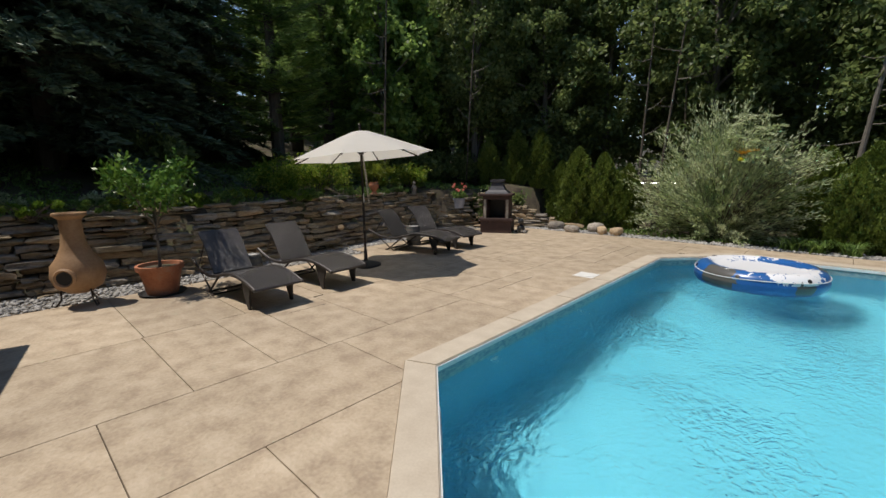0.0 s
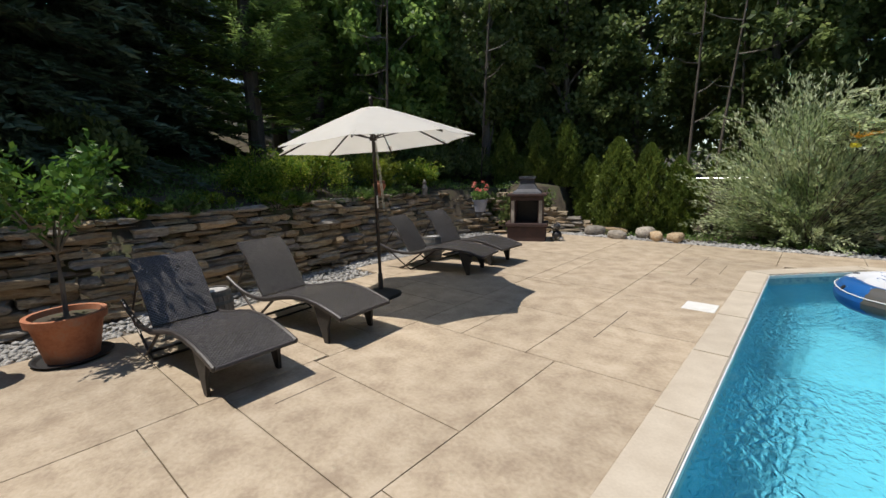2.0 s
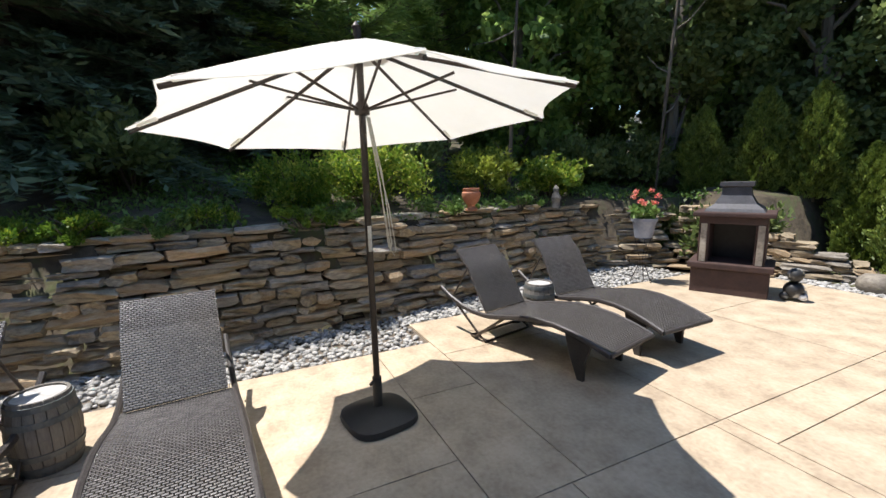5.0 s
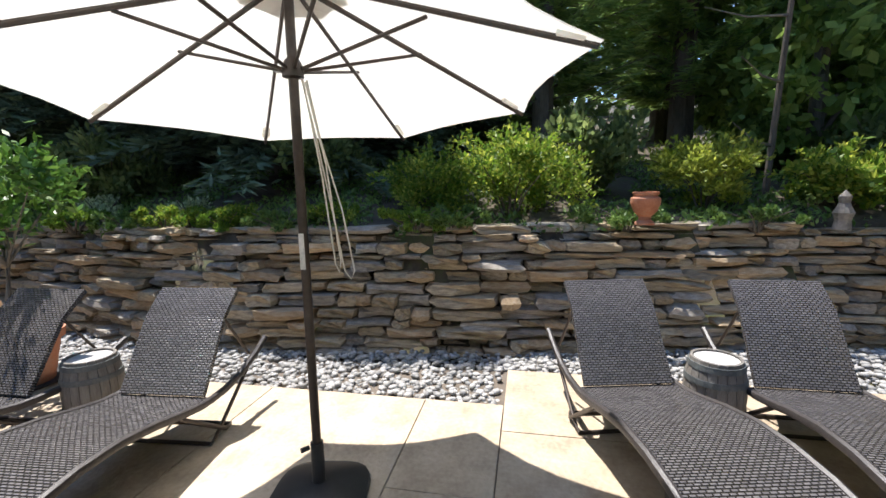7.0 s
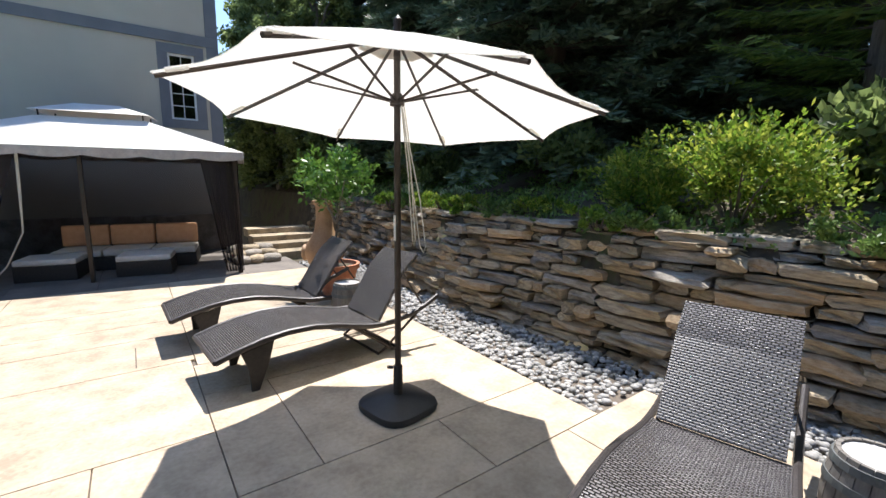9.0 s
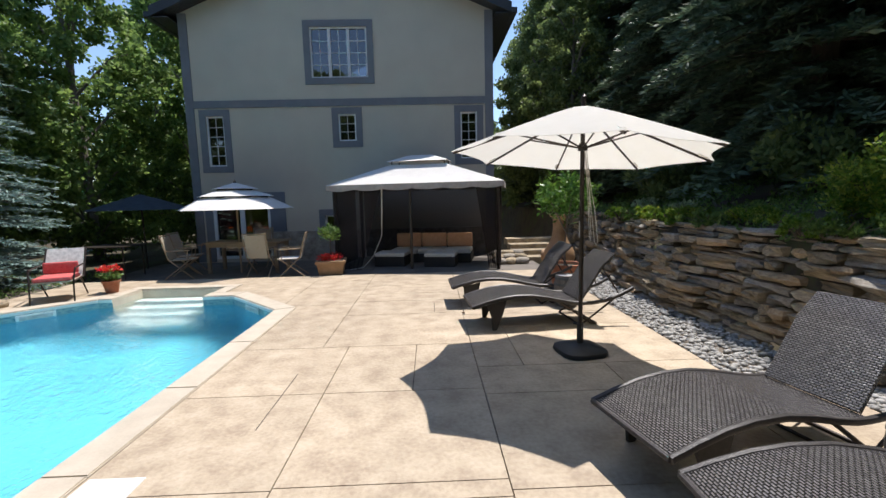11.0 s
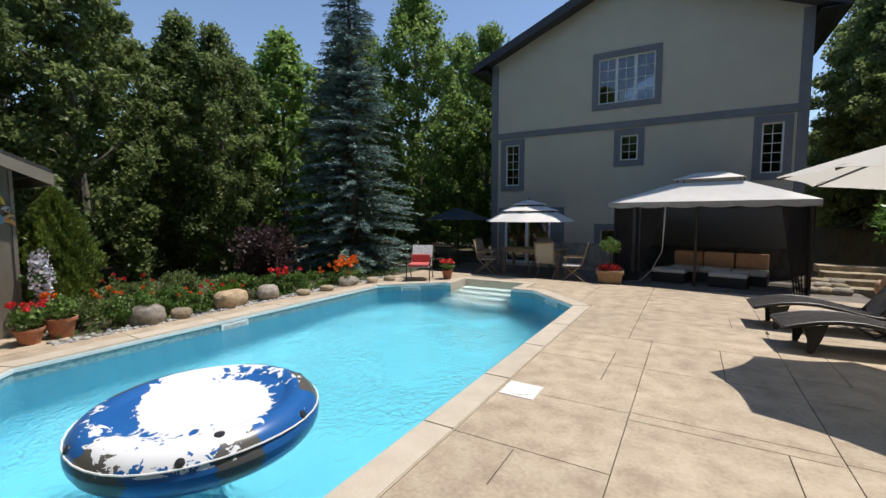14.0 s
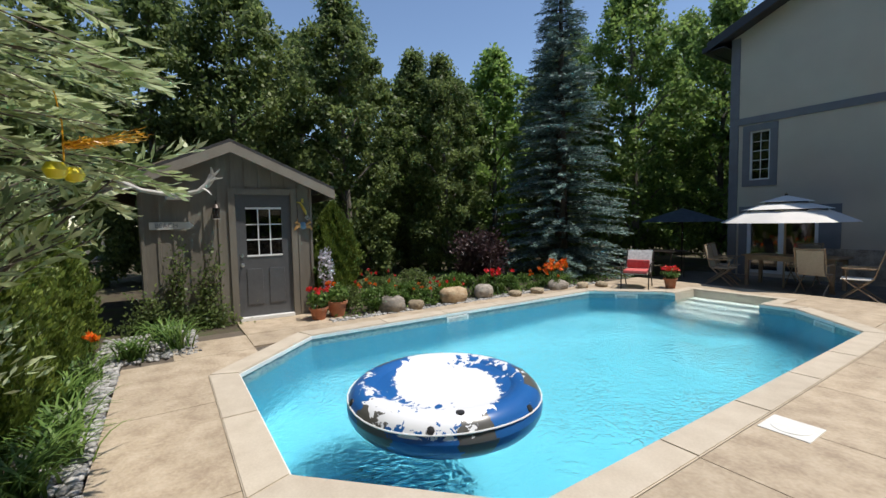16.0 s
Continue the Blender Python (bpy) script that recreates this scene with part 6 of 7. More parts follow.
# variegated willow
wl = thing("variegated_willow", "large variegated willow shrub with cream-green leaves", "shrub", (-1.75, 11.75, 0))
r = rng(31)
cs, ds = [], []
bm = bmesh.new()
for k in range(470):
    a = r.uniform(0, 2 * math.pi)
    tilt = r.uniform(0.03, 0.85) if k % 4 else r.uniform(0.7, 1.3)
    L = 3.7 * r.uniform(0.5, 1.0) * (1 - 0.42 * tilt) * (1.25 if r.random() < 0.1 else 1)
    v = np.array([math.cos(a) * math.sin(tilt), math.sin(a) * math.sin(tilt), math.cos(tilt)])
    m = 60
    u = np.linspace(0.12, 1, m)[:, None]
    p = v * L * u + np.array([math.cos(a) * 0.35, math.sin(a) * 0.35, -0.5]) * (L * 0.3 * u ** 2.2) * (0.5 + tilt) + r.normal(size=3) * 0.10
    p[:, 0] *= 1.1
    p[:, 1] *= 0.72
    p[:, 2] += 0.05
    if p[:, 1].min() < -1.0 and not (p[-1, 2] > 1.9 and p[-1, 0] > 0.3):
        continue
    if k % 3 == 0:
        tube(bm, [tuple(p[0] * 0.3), tuple(p[20]), tuple(p[40]), tuple(p[-1])], [0.014, 0.010, 0.006, 0.003], 4)
    for q in (0, 1):
        side = r.normal(size=(m, 3))
        side /= np.linalg.norm(side, axis=1, keepdims=True)
        dirn = (p[-1] - p[0]) / np.linalg.norm(p[-1] - p[0]) + side * 0.6
        cs.append(p + side * 0.035 + r.normal(size=(m, 3)) * 0.03), ds.append(dirn)
for k in range(30):
    a, L = r.uniform(-1.15, -0.25), r.uniform(2.7, 3.5)
    m = 70
    u = np.linspace(0.25, 1, m)[:, None]
    v = np.array([math.cos(a) * 0.62, math.sin(a) * 0.5, 0.86])
    p = v * L * u + np.array([0, 0, -0.30]) * L * u ** 2.5 + r.normal(size=3) * 0.08
    tube(bm, [tuple(p[0] * 0.3), tuple(p[20]), tuple(p[45]), tuple(p[-1])], [0.012, 0.008, 0.005, 0.003], 4)
    side = r.normal(size=(m, 3))
    side /= np.linalg.norm(side, axis=1, keepdims=True)
    cs.append(p + side * 0.05), ds.append((p[-1] - p[0]) / L + side * 0.6)
for k in range(27):
    a0 = np.array([r.uniform(0.0, 0.9), r.uniform(-0.7, -0.2), r.uniform(1.75, 2.7)])
    e = np.array([r.uniform(0.2, 1.25), r.uniform(-1.72, -1.15), 0.0])
    e[2] = a0[2] + r.uniform(-0.25, 0.1)
    u = np.linspace(0, 1, 46)[:, None]
    p = a0 + (e - a0) * u + np.array([0, 0, 0.35]) * u * (1 - u)
    tube(bm, [tuple(p[0]), tuple(p[15]), tuple(p[30]), tuple(p[-1])], [0.007, 0.005, 0.004, 0.002], 4)
    for q in (-1, 1):
        side = np.cross((e - a0) / np.linalg.norm(e - a0), [0, 0, 1.0]) * q + r.normal(size=(46, 3)) * 0.25
        cs.append(p + side * 0.04), ds.append((e - a0) / np.linalg.norm(e - a0) + side * 0.75)
c, d = np.vstack(cs), np.vstack(ds)
part("stem", bm, M["bark"], wl, kind="stuff")
leafpart("leaves", leaves("leaves", c, d, 0.105 * r.uniform(0.6, 1.3, len(c)), 0.25, 31, 1.0), M["willow"], wl)

# shrubs on the bank
bush("barberry", "bright lime-green arching shrub above the stone wall", (-8.75, 5.3, 1.15), (0.75, 0.85, 0.5), 6400, 0.055, "lime", 51, 0.5, shoots=90, second="lime2")
bush("barberry", "lime-green arching shrub above the stone wall", (-8.8, 4.4, 1.15), (0.55, 0.55, 0.42), 4000, 0.055, "lime", 52, 0.5, shoots=60, second="lime2")
bush("golden_shrub", "yellow-green shrub with upright shoots on the bank", (-9.15, 7.35, 1.2), (0.6, 0.6, 0.42), 3800, 0.07, "lime2", 53, 0.4, shoots=50)
bush("golden_shrub", "yellow-green leafy shrub on the bank", (-9.2, 8.7, 1.2), (0.7, 0.7, 0.36), 3600, 0.08, "lime", 54, 0.5, shoots=26, second="lime2")
bush("silver_shrub", "small grey-leaved shrub by the wall", (-8.6, 0.1, 1.1), (0.35, 0.35, 0.22), 1400, 0.06, "willow", 55, 0.5)
bush("silver_shrub", "small grey-leaved shrub on the bank", (-8.7, 1.3, 1.1), (0.3, 0.3, 0.2), 1200, 0.05, "willow", 56, 0.5)
for k, (x, y) in enumerate(((-7.95, 2.4), (-7.98, 3.0), (-8.05, 1.0), (-8.05, 4.4), (-8.1, 4.75), (-8.3, 6.4), (-8.0, 0.4), (-8.55, 7.6))):
    bush("sedum", "low trailing green sedum spilling over the wall", (x, y, 1.08), (0.36, 0.5, 0.13), 3200, 0.04, "herb" if k % 3 else "lime", 70 + k, 0.5, "ground cover")
for k, (x, y) in enumerate(((-10.2, 10.8), (-9.9, 9.6), (-9.6, 11.6), (-9.4, -0.6), (-9.8, 2.6), (-9.7, 6.2), (-8.4, 10.9), (-7.5, 11.1))):
    bush("shade_shrub", "dark green leafy shrub in the shade of the trees", (x, y, ground_z(x, y)), (0.8, 0.8, 0.6), 3000, 0.12, "forest", 90 + k)

# flower bed along the pool's far side
FB = [(3.45, 7.0, "herb", 0.42), (3.7, 6.3, "herb", 0.4), (3.6, 5.4, "lime", 0.3), (3.7, 4.5, "herb", 0.4), (3.4, 5.9, "herb", 0.25), (3.5, 3.7, "herb", 0.35), (4.3, 6.6, "forest", 0.5), (4.4, 5.7, "forest", 0.55), (3.3, 2.9, "herb", 0.28), (4.1, 4.9, "herb", 0.42), (3.9, 7.5, "forest", 0.4)]
for k, (x, y, m_, h) in enumerate(FB):
    b = bush("bedding_plant", "leafy green flower-bed plant", (x, y, 0), (0.42, 0.45, h * 0.62), 2200, 0.06, m_, 120 + k, 0.5, "plant")
    if k % 2 == 0:
        for j in range(6):
            clump("flower", b, "redfl" if k % 4 else "orangefl", (0.35 * math.cos(j * 1.3), 0.35 * math.sin(j * 1.3), h * 1.05 + 0.04 * (j % 3)), (0.035, 0.035, 0.03), 26, 0.03, 0.8, 140 + j)
bush("smoke_bush", "dark purple-leaved bush behind the flower bed", (4.9, 3.5, 0), (0.75, 0.75, 0.75), 5200, 0.09, "purple", 160, 0.7)


def daylily(x, y, n, h, seed, flower=None, fl_n=12):
    r = rng(seed)
    t = thing("daylily", "clump of arching daylily leaves" + (" with orange flowers" if flower else ""), "plant", (x, y, 0))
    bm = bmesh.new()
    for k in range(n):
        a, L = r.uniform(0, 6.28), h * r.uniform(0.7, 1.25)
        c, s = math.cos(a), math.sin(a)
        w = 0.011
        st = (r.normal() * 0.07, r.normal() * 0.07)
        pv = None
        for i in range(5):
            u = i / 4
            rad_ = L * 0.75 * u ** 1.3
            z = L * (u * 1.25 - 0.75 * u * u)
            ww = w * (1 - u) ** 0.6 + 0.0008
            p = (bm.verts.new((st[0] + c * rad_ - s * ww, st[1] + s * rad_ + c * ww, z)), bm.verts.new((st[0] + c * rad_ + s * ww, st[1] + s * rad_ - c * ww, z)))
            if pv:
                bm.faces.new((pv[0], pv[1], p[1], p[0]))
            pv = p
    part("leaves", bm, M["herb"], t)
    if flower:
        for k in range(fl_n):
            a, q = r.uniform(0, 6.28), r.uniform(0.05, 0.4)
            z = h * r.uniform(0.95, 1.35)
            p = (q * math.cos(a), q * math.sin(a), z)
            part("stalk", T([(p[0] * 0.2, p[1] * 0.2, 0), p], 0.004, 4), M["herb"], t)
            clump("flower", t, flower, (p[0], p[1], z + 0.02), (0.05, 0.05, 0.04), 20, 0.075, 0.5, 200 + k, "", 0.5, 0.0)
    return t


daylily(3.3, 2.6, 120, 0.42, 1, "orangefl", 16)
daylily(3.55, 2.0, 100, 0.42, 2, "orangefl", 14)
daylily(3.55, 4.1, 80, 0.38, 3, "redfl", 9)
for k, (x, y) in enumerate(((0.6, 10.95), (1.3, 11.0), (1.9, 11.0), (-0.3, 11.0), (0.1, 10.9), (2.6, 10.6), (2.3, 11.3))):
    daylily(x, y, 90, 0.42, 10 + k, "orangefl" if k == 2 else None, 3)
# flower pots
for k, (x, y, m_, r_, h_) in enumerate(((3.36, 8.12, "redfl", 0.15, 0.2), (3.42, 7.78, "orangefl", 0.17, 0.26))):
    t = pot("flower_pot", "terracotta pot of red geraniums by the shed" if k == 0 else "large terracotta pot with trailing leaves by the shed", "potted flower", (x, y, 0), r_, h_)
    clump("foliage", t, "herb", (0, 0, h_ + 0.12), (0.2, 0.2, 0.16), 420, 0.06, 0.8, 300 + k)
    for j in range(7 if k == 0 else 3):
        clump("flower_head", t, m_, (0.17 * math.cos(j * 0.95), 0.17 * math.sin(j * 0.95), h_ + 0.27 + 0.03 * (j % 3)), (0.045, 0.045, 0.04), 40, 0.035, 0.8, 310 + j)
t = thing("planter", "square terracotta planter with red flowers and a small standard tree", "planter", (-2.15, -0.68, -0.071), 8)
bm = bmesh.new()
box(bm, (-0.29, -0.29, 0.0), (0.29, 0.29, 0.36), None, 0.02)
for v in bm.verts:
    v.co.x *= 0.82 + 0.18 * v.co.z / 0.36
    v.co.y *= 0.82 + 0.18 * v.co.z / 0.36
part("pot", bm, M["clay"], t)
part("rim", B((-0.31, -0.31, 0.30), (0.31, 0.31, 0.362), 0.012), M["clay"], t)
part("potting_soil", B((-0.26, -0.26, 0.3), (0.26, 0.26, 0.366)), M["soil"], t)
clump("flower_head", t, "redfl", (0, 0, 0.42), (0.27, 0.27, 0.1), 420, 0.05, 0.7, 330)
part("stem", T([(0, 0, 0.34), (0.0, 0.02, 0.85)], 0.012, 6), M["bark"], t)
clump("foliage", t, "herb", (0, 0.02, 0.95), (0.25, 0.25, 0.18), 600, 0.06, 0.6, 331)
t = pot("flower_pot", "pot of red geraniums beside the lounge chair", "potted flower", (1.5, 0.75, 0), 0.14, 0.22)
clump("foliage", t, "herb", (0, 0, 0.32), (0.18, 0.18, 0.1), 300, 0.06, 0.8, 340)
clump("flower_head", t, "redfl", (0, 0, 0.44), (0.18, 0.18, 0.06), 200, 0.05, 0.8, 341)


# ---- stones ----
def rock_mesh(name, seed, material, sub=2):
    r = rng(seed)
    bm = bmesh.new()
    bmesh.ops.create_icosphere(bm, subdivisions=sub, radius=0.5)
    off = Vector(r.uniform(0, 50, 3))
    for v in bm.verts:
        v.co *= 1 + 0.28 * noise.noise(v.co * 2.2 + off)
        v.co = Vector([math.copysign(abs(q * 2) ** 0.72 / 2, q) for q in v.co])
    return finish(bm, name, material, True)


for k, (x, y, sx, sy, sz, m_, lab) in enumerate((
        (-4.95, 10.75, 0.42, 0.3, 0.22, "stone_grey", "grey"), (-5.55, 11.0, 0.5, 0.34, 0.26, "stone_grey", "grey"), (-4.45, 11.15, 0.5, 0.36, 0.3, "stone_grey", "grey"),
        (-4.15, 10.85, 0.36, 0.26, 0.24, "stone_gold", "golden"), (-3.78, 10.85, 0.32, 0.28, 0.24, "stone_gold", "golden"),
        (3.2, 6.85, 0.5, 0.36, 0.34, "stone_grey", "grey"), (3.08, 6.42, 0.3, 0.24, 0.2, "stone", "pale"), (3.2, 5.5, 0.6, 0.4, 0.36, "stone_gold", "golden"),
        (3.25, 4.7, 0.6, 0.4, 0.34, "stone_grey", "grey"), (2.95, 4.1, 0.3, 0.25, 0.14, "stone", "pale"), (2.9, 3.5, 0.3, 0.25, 0.14, "stone", "pale"), (3.0, 2.75, 0.5, 0.35, 0.24, "stone_grey", "grey"), (2.75, 2.2, 0.35, 0.25, 0.16, "stone", "pale"), (2.6, 1.7, 0.32, 0.25, 0.14, "stone", "pale"))):
    me = rock_mesh("boulder", 400 + k, M[m_])
    ob = tagged(new("boulder", me), lab + " rounded boulder edging the bed", "boulder", "boulders along the beds")
    ob.matrix_world = pose(x, y, sz * 0.36, 0, 0, 40 * k)
    ob.scale = (sx, sy, sz)


def pebbles(name, label, spots, seed, size=0.05):
    """A loose bed of rounded pebbles, joined."""
    r = rng(seed)
    base = bmesh.new()
    bmesh.ops.create_icosphere(base, subdivisions=1, radius=1)
    bv = np.array([v.co[:] for v in base.verts])
    bf = np.array([[v.index for v in f.verts] for f in base.faces])
    base.free()
    vs, fs = [], []
    for i, (x, y, z) in enumerate(spots):
        s = size * r.uniform(0.5, 1.15) * np.array([1, r.uniform(0.6, 0.9), r.uniform(0.4, 0.6)]) * 0.9
        a = r.uniform(0, 6.28)
        p = bv * s
        p = np.stack([p[:, 0] * math.cos(a) - p[:, 1] * math.sin(a), p[:, 0] * math.sin(a) + p[:, 1] * math.cos(a), p[:, 2]], 1) + (x, y, z)
        fs.append(bf + 12 * i * 1)
        vs.append(p)
    me = bpy.data.meshes.new(name)
    me.from_pydata(np.vstack(vs).tolist(), [], np.vstack(fs).tolist())
    me.materials.append(M["pebble"])
    me.shade_smooth()
    return tagged(new(name, me), label, "gravel", "", "stuff")


r = rng(77)
spots = []
for _ in range(7600):
    y = r.uniform(-1.0, 9.9)
    lim = -6.84 if y < 5.3 else -7.42
    spots.append((r.uniform(wall_x(y) - 0.02, lim), y, -0.045 + 0.05 * r.random()))
pebbles("gravel_bed", "rounded grey river pebbles along the stone wall", spots, 78, 0.044)
spots = [(r.uniform(-6.6, 2.6), 10.72 + abs(r.normal()) * 0.22, -0.03 + 0.04 * r.random()) for _ in range(3600)] + [(2.98 + abs(r.normal()) * 0.12, r.uniform(1.4, 8.0), -0.03 + 0.04 * r.random()) for _ in range(1500)] + [(r.uniform(2.4, 3.9), r.uniform(9.9, 11.0), -0.03 + 0.04 * r.random()) for _ in range(900)]
pebbles("gravel_edge", "rounded pale pebbles along the edge of the deck", spots, 79, 0.05)

# dry-stone retaining wall
wall = tagged(new("wall_west"), "dry-stacked ledge-stone retaining wall in grey and gold", "stone wall", "", "structure")
seg = [math.dist(WALL[i], WALL[i + 1]) for i in range(len(WALL) - 1)]


def along_wall(s):
    for i, L in enumerate(seg):
        if s <= L or i == len(seg) - 1:
            a, b = WALL[i], WALL[i + 1]
            q = s / L
            return a[0] + (b[0] - a[0]) * q, a[1] + (b[1] - a[1]) * q, math.degrees(math.atan2(b[1] - a[1], b[0] - a[0]))
        s -= L


def stone_mesh(seed, material):
    r = rng(seed)
    bm = bmesh.new()
    bmesh.ops.create_cube(bm, size=1.0)
    bmesh.ops.subdivide_edges(bm, edges=bm.edges[:], cuts=1, use_grid_fill=True)
    for v in bm.verts:
        m_ = sum(abs(q) > 0.4 for q in v.co)
        if m_ == 3:
            v.co *= 0.86
        elif m_ == 2:
            v.co *= 0.95
        v.co += Vector(r.normal(size=3) * [0.045, 0.06, 0.06])
    return finish(bm, "stone", material)


meshes = [stone_mesh(500 + k, M[("stone", "stone_gold", "stone", "stone_grey")[k % 4]]) for k in range(16)]
r = rng(88)
z, row = -0.05, 0
near = []
s_start = 5.0
extra = bmesh.new()
while z < 1.12:
    h = r.uniform(0.06, 0.125)
    s = 1.2 + r.uniform(0, 0.4)
    while s < sum(seg) - 0.2:
        L = 0.16 + 0.5 * r.random() ** 1.6
        x, y, a = along_wall(s + L / 2)
        ztop = 1.16 if y < 7 else 1.16 - (y - 7) * 0.06
        if x > -7.6 and y > 10:
            ztop = max(0.15, 1.0 - (x + 7.6) * 0.42)
        if z + h * 0.6 < ztop:
            back = 0.32 * z / 1.1
            wob = r.normal() * 0.05
            dep = r.uniform(0.26, 0.36)
            nx, ny = math.cos(radians(a + 90)), math.sin(radians(a + 90))
            o_ = dep / 2 + back + wob
            near.append((x + nx * o_, y + ny * o_, z + h / 2, a + r.normal() * 3, L * 1.02, dep, h * r.uniform(0.76, 0.98), r.normal() * 1.8))
        s += L
    z += h * 0.97
    row += 1
ranked = sorted(range(len(near)), key=lambda i: abs(near[i][1] - 4.6))
rest_v, rest_f, rest_m = [], [], []
for n_, i in enumerate(ranked):
    x, y, zz_, a, L, dep, h, tl = near[i]
    me = meshes[i % 16]
    m_ = pose(x, y, zz_, tl, tl * 0.6, a) @ Matrix.Diagonal((L, dep, h, 1))
    if n_ < 300:
        ob = new("stone", me)
        ob.parent = wall
        ob.matrix_world = m_
    else:
        k0 = len(rest_v)
        rest_v += [tuple(m_ @ v.co) for v in me.vertices]
        rest_m += [(0, 1, 0, 2)[i % 4]] * len(me.polygons)
        rest_f += [[k0 + q for q in p.vertices] for p in me.polygons]
me = bpy.data.meshes.new("wall_stones")
me.from_pydata(rest_v, [], rest_f)
for m_ in ("stone", "stone_gold", "stone_grey"):
    me.materials.append(M[m_])
me.polygons.foreach_set("material_index", rest_m)
ob = tagged(new("wall_stones", me), "further ledge stones of the same wall", "", "", "stuff")
ob.parent = wall


# ground cover on the bank and under the far trees
r = rng(909)
pts = []
while len(pts) < 30000:
    x, y = r.uniform(-12.5, -7.9), r.uniform(-5, 11.5)
    if hill(x, y) > 0.5 and noise.noise(Vector((x * 1.1, y * 1.1, 9))) > -0.25:
        pts.append((x, y, hill(x, y) + r.uniform(0.0, 0.10)))
for _ in range(16000):
    x, y = (r.uniform(3.1, 7.5), r.uniform(-1.5, 7.9)) if r.random() < 0.6 else (r.uniform(-6.5, 6), 11.2 + abs(r.normal()) * 1.2)
    pts.append((x, y, ground_z(x, y) + r.uniform(0.0, 0.10)))
al = r.normal(size=(len(pts), 3)) + np.array([0, 0, 0.8])
me = leaves("ground_cover", pts, al, r.uniform(0.03, 0.10, len(pts)), 0.45, 9)
me.materials.append(M["herb"])
tagged(new("ground_cover", me), "low green ground cover and weeds in the beds", "ground cover", "", "stuff")

# shed fittings
SH = pose(4.0, 9.27, 0, 0, 0, -3)
M["bone"] = mat("bleached_antler", [(0.5, 0.47, 0.42), (0.62, 0.60, 0.55)], scale=14, rough=0.7, bump=0.2, dist=0.003)
an = thing("moose_antlers", "pair of bleached antlers mounted on the shed wall", "antlers", tuple(SH @ Vector((-0.12, 0.74, 2.06))), -3)
for s in (-1, 1):
    w_ = 1.3 if s > 0 else 0.8
    part("antler", T([(0, 0, 0), (-0.04, s * 0.16 * w_, 0.02), (-0.07, s * 0.34 * w_, 0.06), (-0.08, s * 0.5 * w_, 0.16), (-0.1, s * 0.6 * w_, 0.30)], [0.036, 0.032, 0.03, 0.045, 0.055], 8), M["bone"], an, "", True)
    for k, (dy, dz, ly, lz) in enumerate(((0.5, 0.17, 0.16, 0.10), (0.56, 0.24, 0.2, 0.02), (0.6, 0.30, 0.12, 0.10), (0.6, 0.3, -0.03, 0.12), (0.42, 0.1, 0.14, -0.10))):
        part("tine", T([(-0.08, s * dy * w_, dz), (-0.14, s * (dy + ly * 0.5) * w_, dz + lz * 0.4), (-0.16, s * (dy + ly) * w_, dz + lz)], [0.032, 0.024, 0.007], 8, flat=0.6), M["bone"], an, "", True)
part("skull_plate", B((-0.03, -0.16, -0.07), (0.05, 0.16, 0.02), 0.02), M["bone"], an)
lt = thing("wall_lantern", "small dark metal lantern on the shed wall", "lantern", tuple(SH @ Vector((-0.10, 0.24, 1.78))), -3)
part("bracket", T([(0.08, 0, 0.16), (0.0, 0, 0.2), (0.0, 0, 0.12)], 0.009, 6), M["bronze"], lt)
part("lantern_cap", revolve([(0.0, 0.15), (0.03, 0.14), (0.07, 0.09), (0.0, 0.09)], 12, cap=False), M["bronze"], lt)
part("lantern_glass", revolve([(0.045, -0.08), (0.055, 0.085)], 12, cap=False), M["net"], lt)
part("lantern_base", revolve([(0.0, -0.10), (0.055, -0.09), (0.055, -0.08), (0.0, -0.08)], 12, cap=False), M["marble"], lt)
sg = thing("arrow_sign", "weathered white wooden arrow sign with dark lettering", "sign", tuple(SH @ Vector((-0.035, 0.86, 1.60))), -3)
g = prism([(-0.27, -0.055), (0.25, -0.055), (0.31, 0.0), (0.25, 0.055), (-0.27, 0.055)], 0, 0.015)
for v in g.verts:
    v.co = (-v.co.z, -v.co.x, v.co.y)
part("board", g, M["bone"], sg)
cu = bpy.data.curves.new("lettering", "FONT")
cu.body, cu.size, cu.extrude, cu.align_x, cu.align_y = "BEACH", 0.095, 0.001, "CENTER", "CENTER"
tx = new("lettering", cu)
tx.data.materials.append(M["trimgrey"])
tx.parent = sg
tx.matrix_local = pose(-0.0175, 0.05, 0, 90, 0, -90)
M["yellow"] = mat("yellow_paint", [(0.55, 0.42, 0.06), (0.65, 0.52, 0.12)], scale=8, rough=0.5)
M["orange"] = mat("orange_paint", [(0.62, 0.33, 0.10), (0.70, 0.42, 0.16)], scale=8, rough=0.5)
M["bluepaint"] = mat("blue_paint", [(0.12, 0.22, 0.32), (0.2, 0.3, 0.4)], scale=8, rough=0.5)
fs = thing("wall_seahorse", "yellow metal seahorse ornament on the shed wall", "wall ornament", tuple(SH @ Vector((-0.03, -1.1, 1.84))), -3)
part("body", T([(0, 0.10, 0.13), (-0.01, 0.04, 0.12), (-0.01, 0.0, 0.05), (-0.01, -0.04, -0.03), (0, -0.06, -0.09)], [0.018, 0.035, 0.045, 0.045, 0.02], 8, flat=0.5), M["yellow"], fs, "", True)
part("fin", B((-0.01, -0.02, 0.12), (0.0, 0.02, 0.19), 0.004), M["yellow"], fs)
part("tail", T([(0.0, -0.06 + 0.045 * (1 - q / 14) * math.cos(q * 0.8) - 0.02, -0.15 + 0.045 * (1 - q / 14) * math.sin(q * 0.8)) for q in range(12)], 0.012, 6), M["marble"], fs)
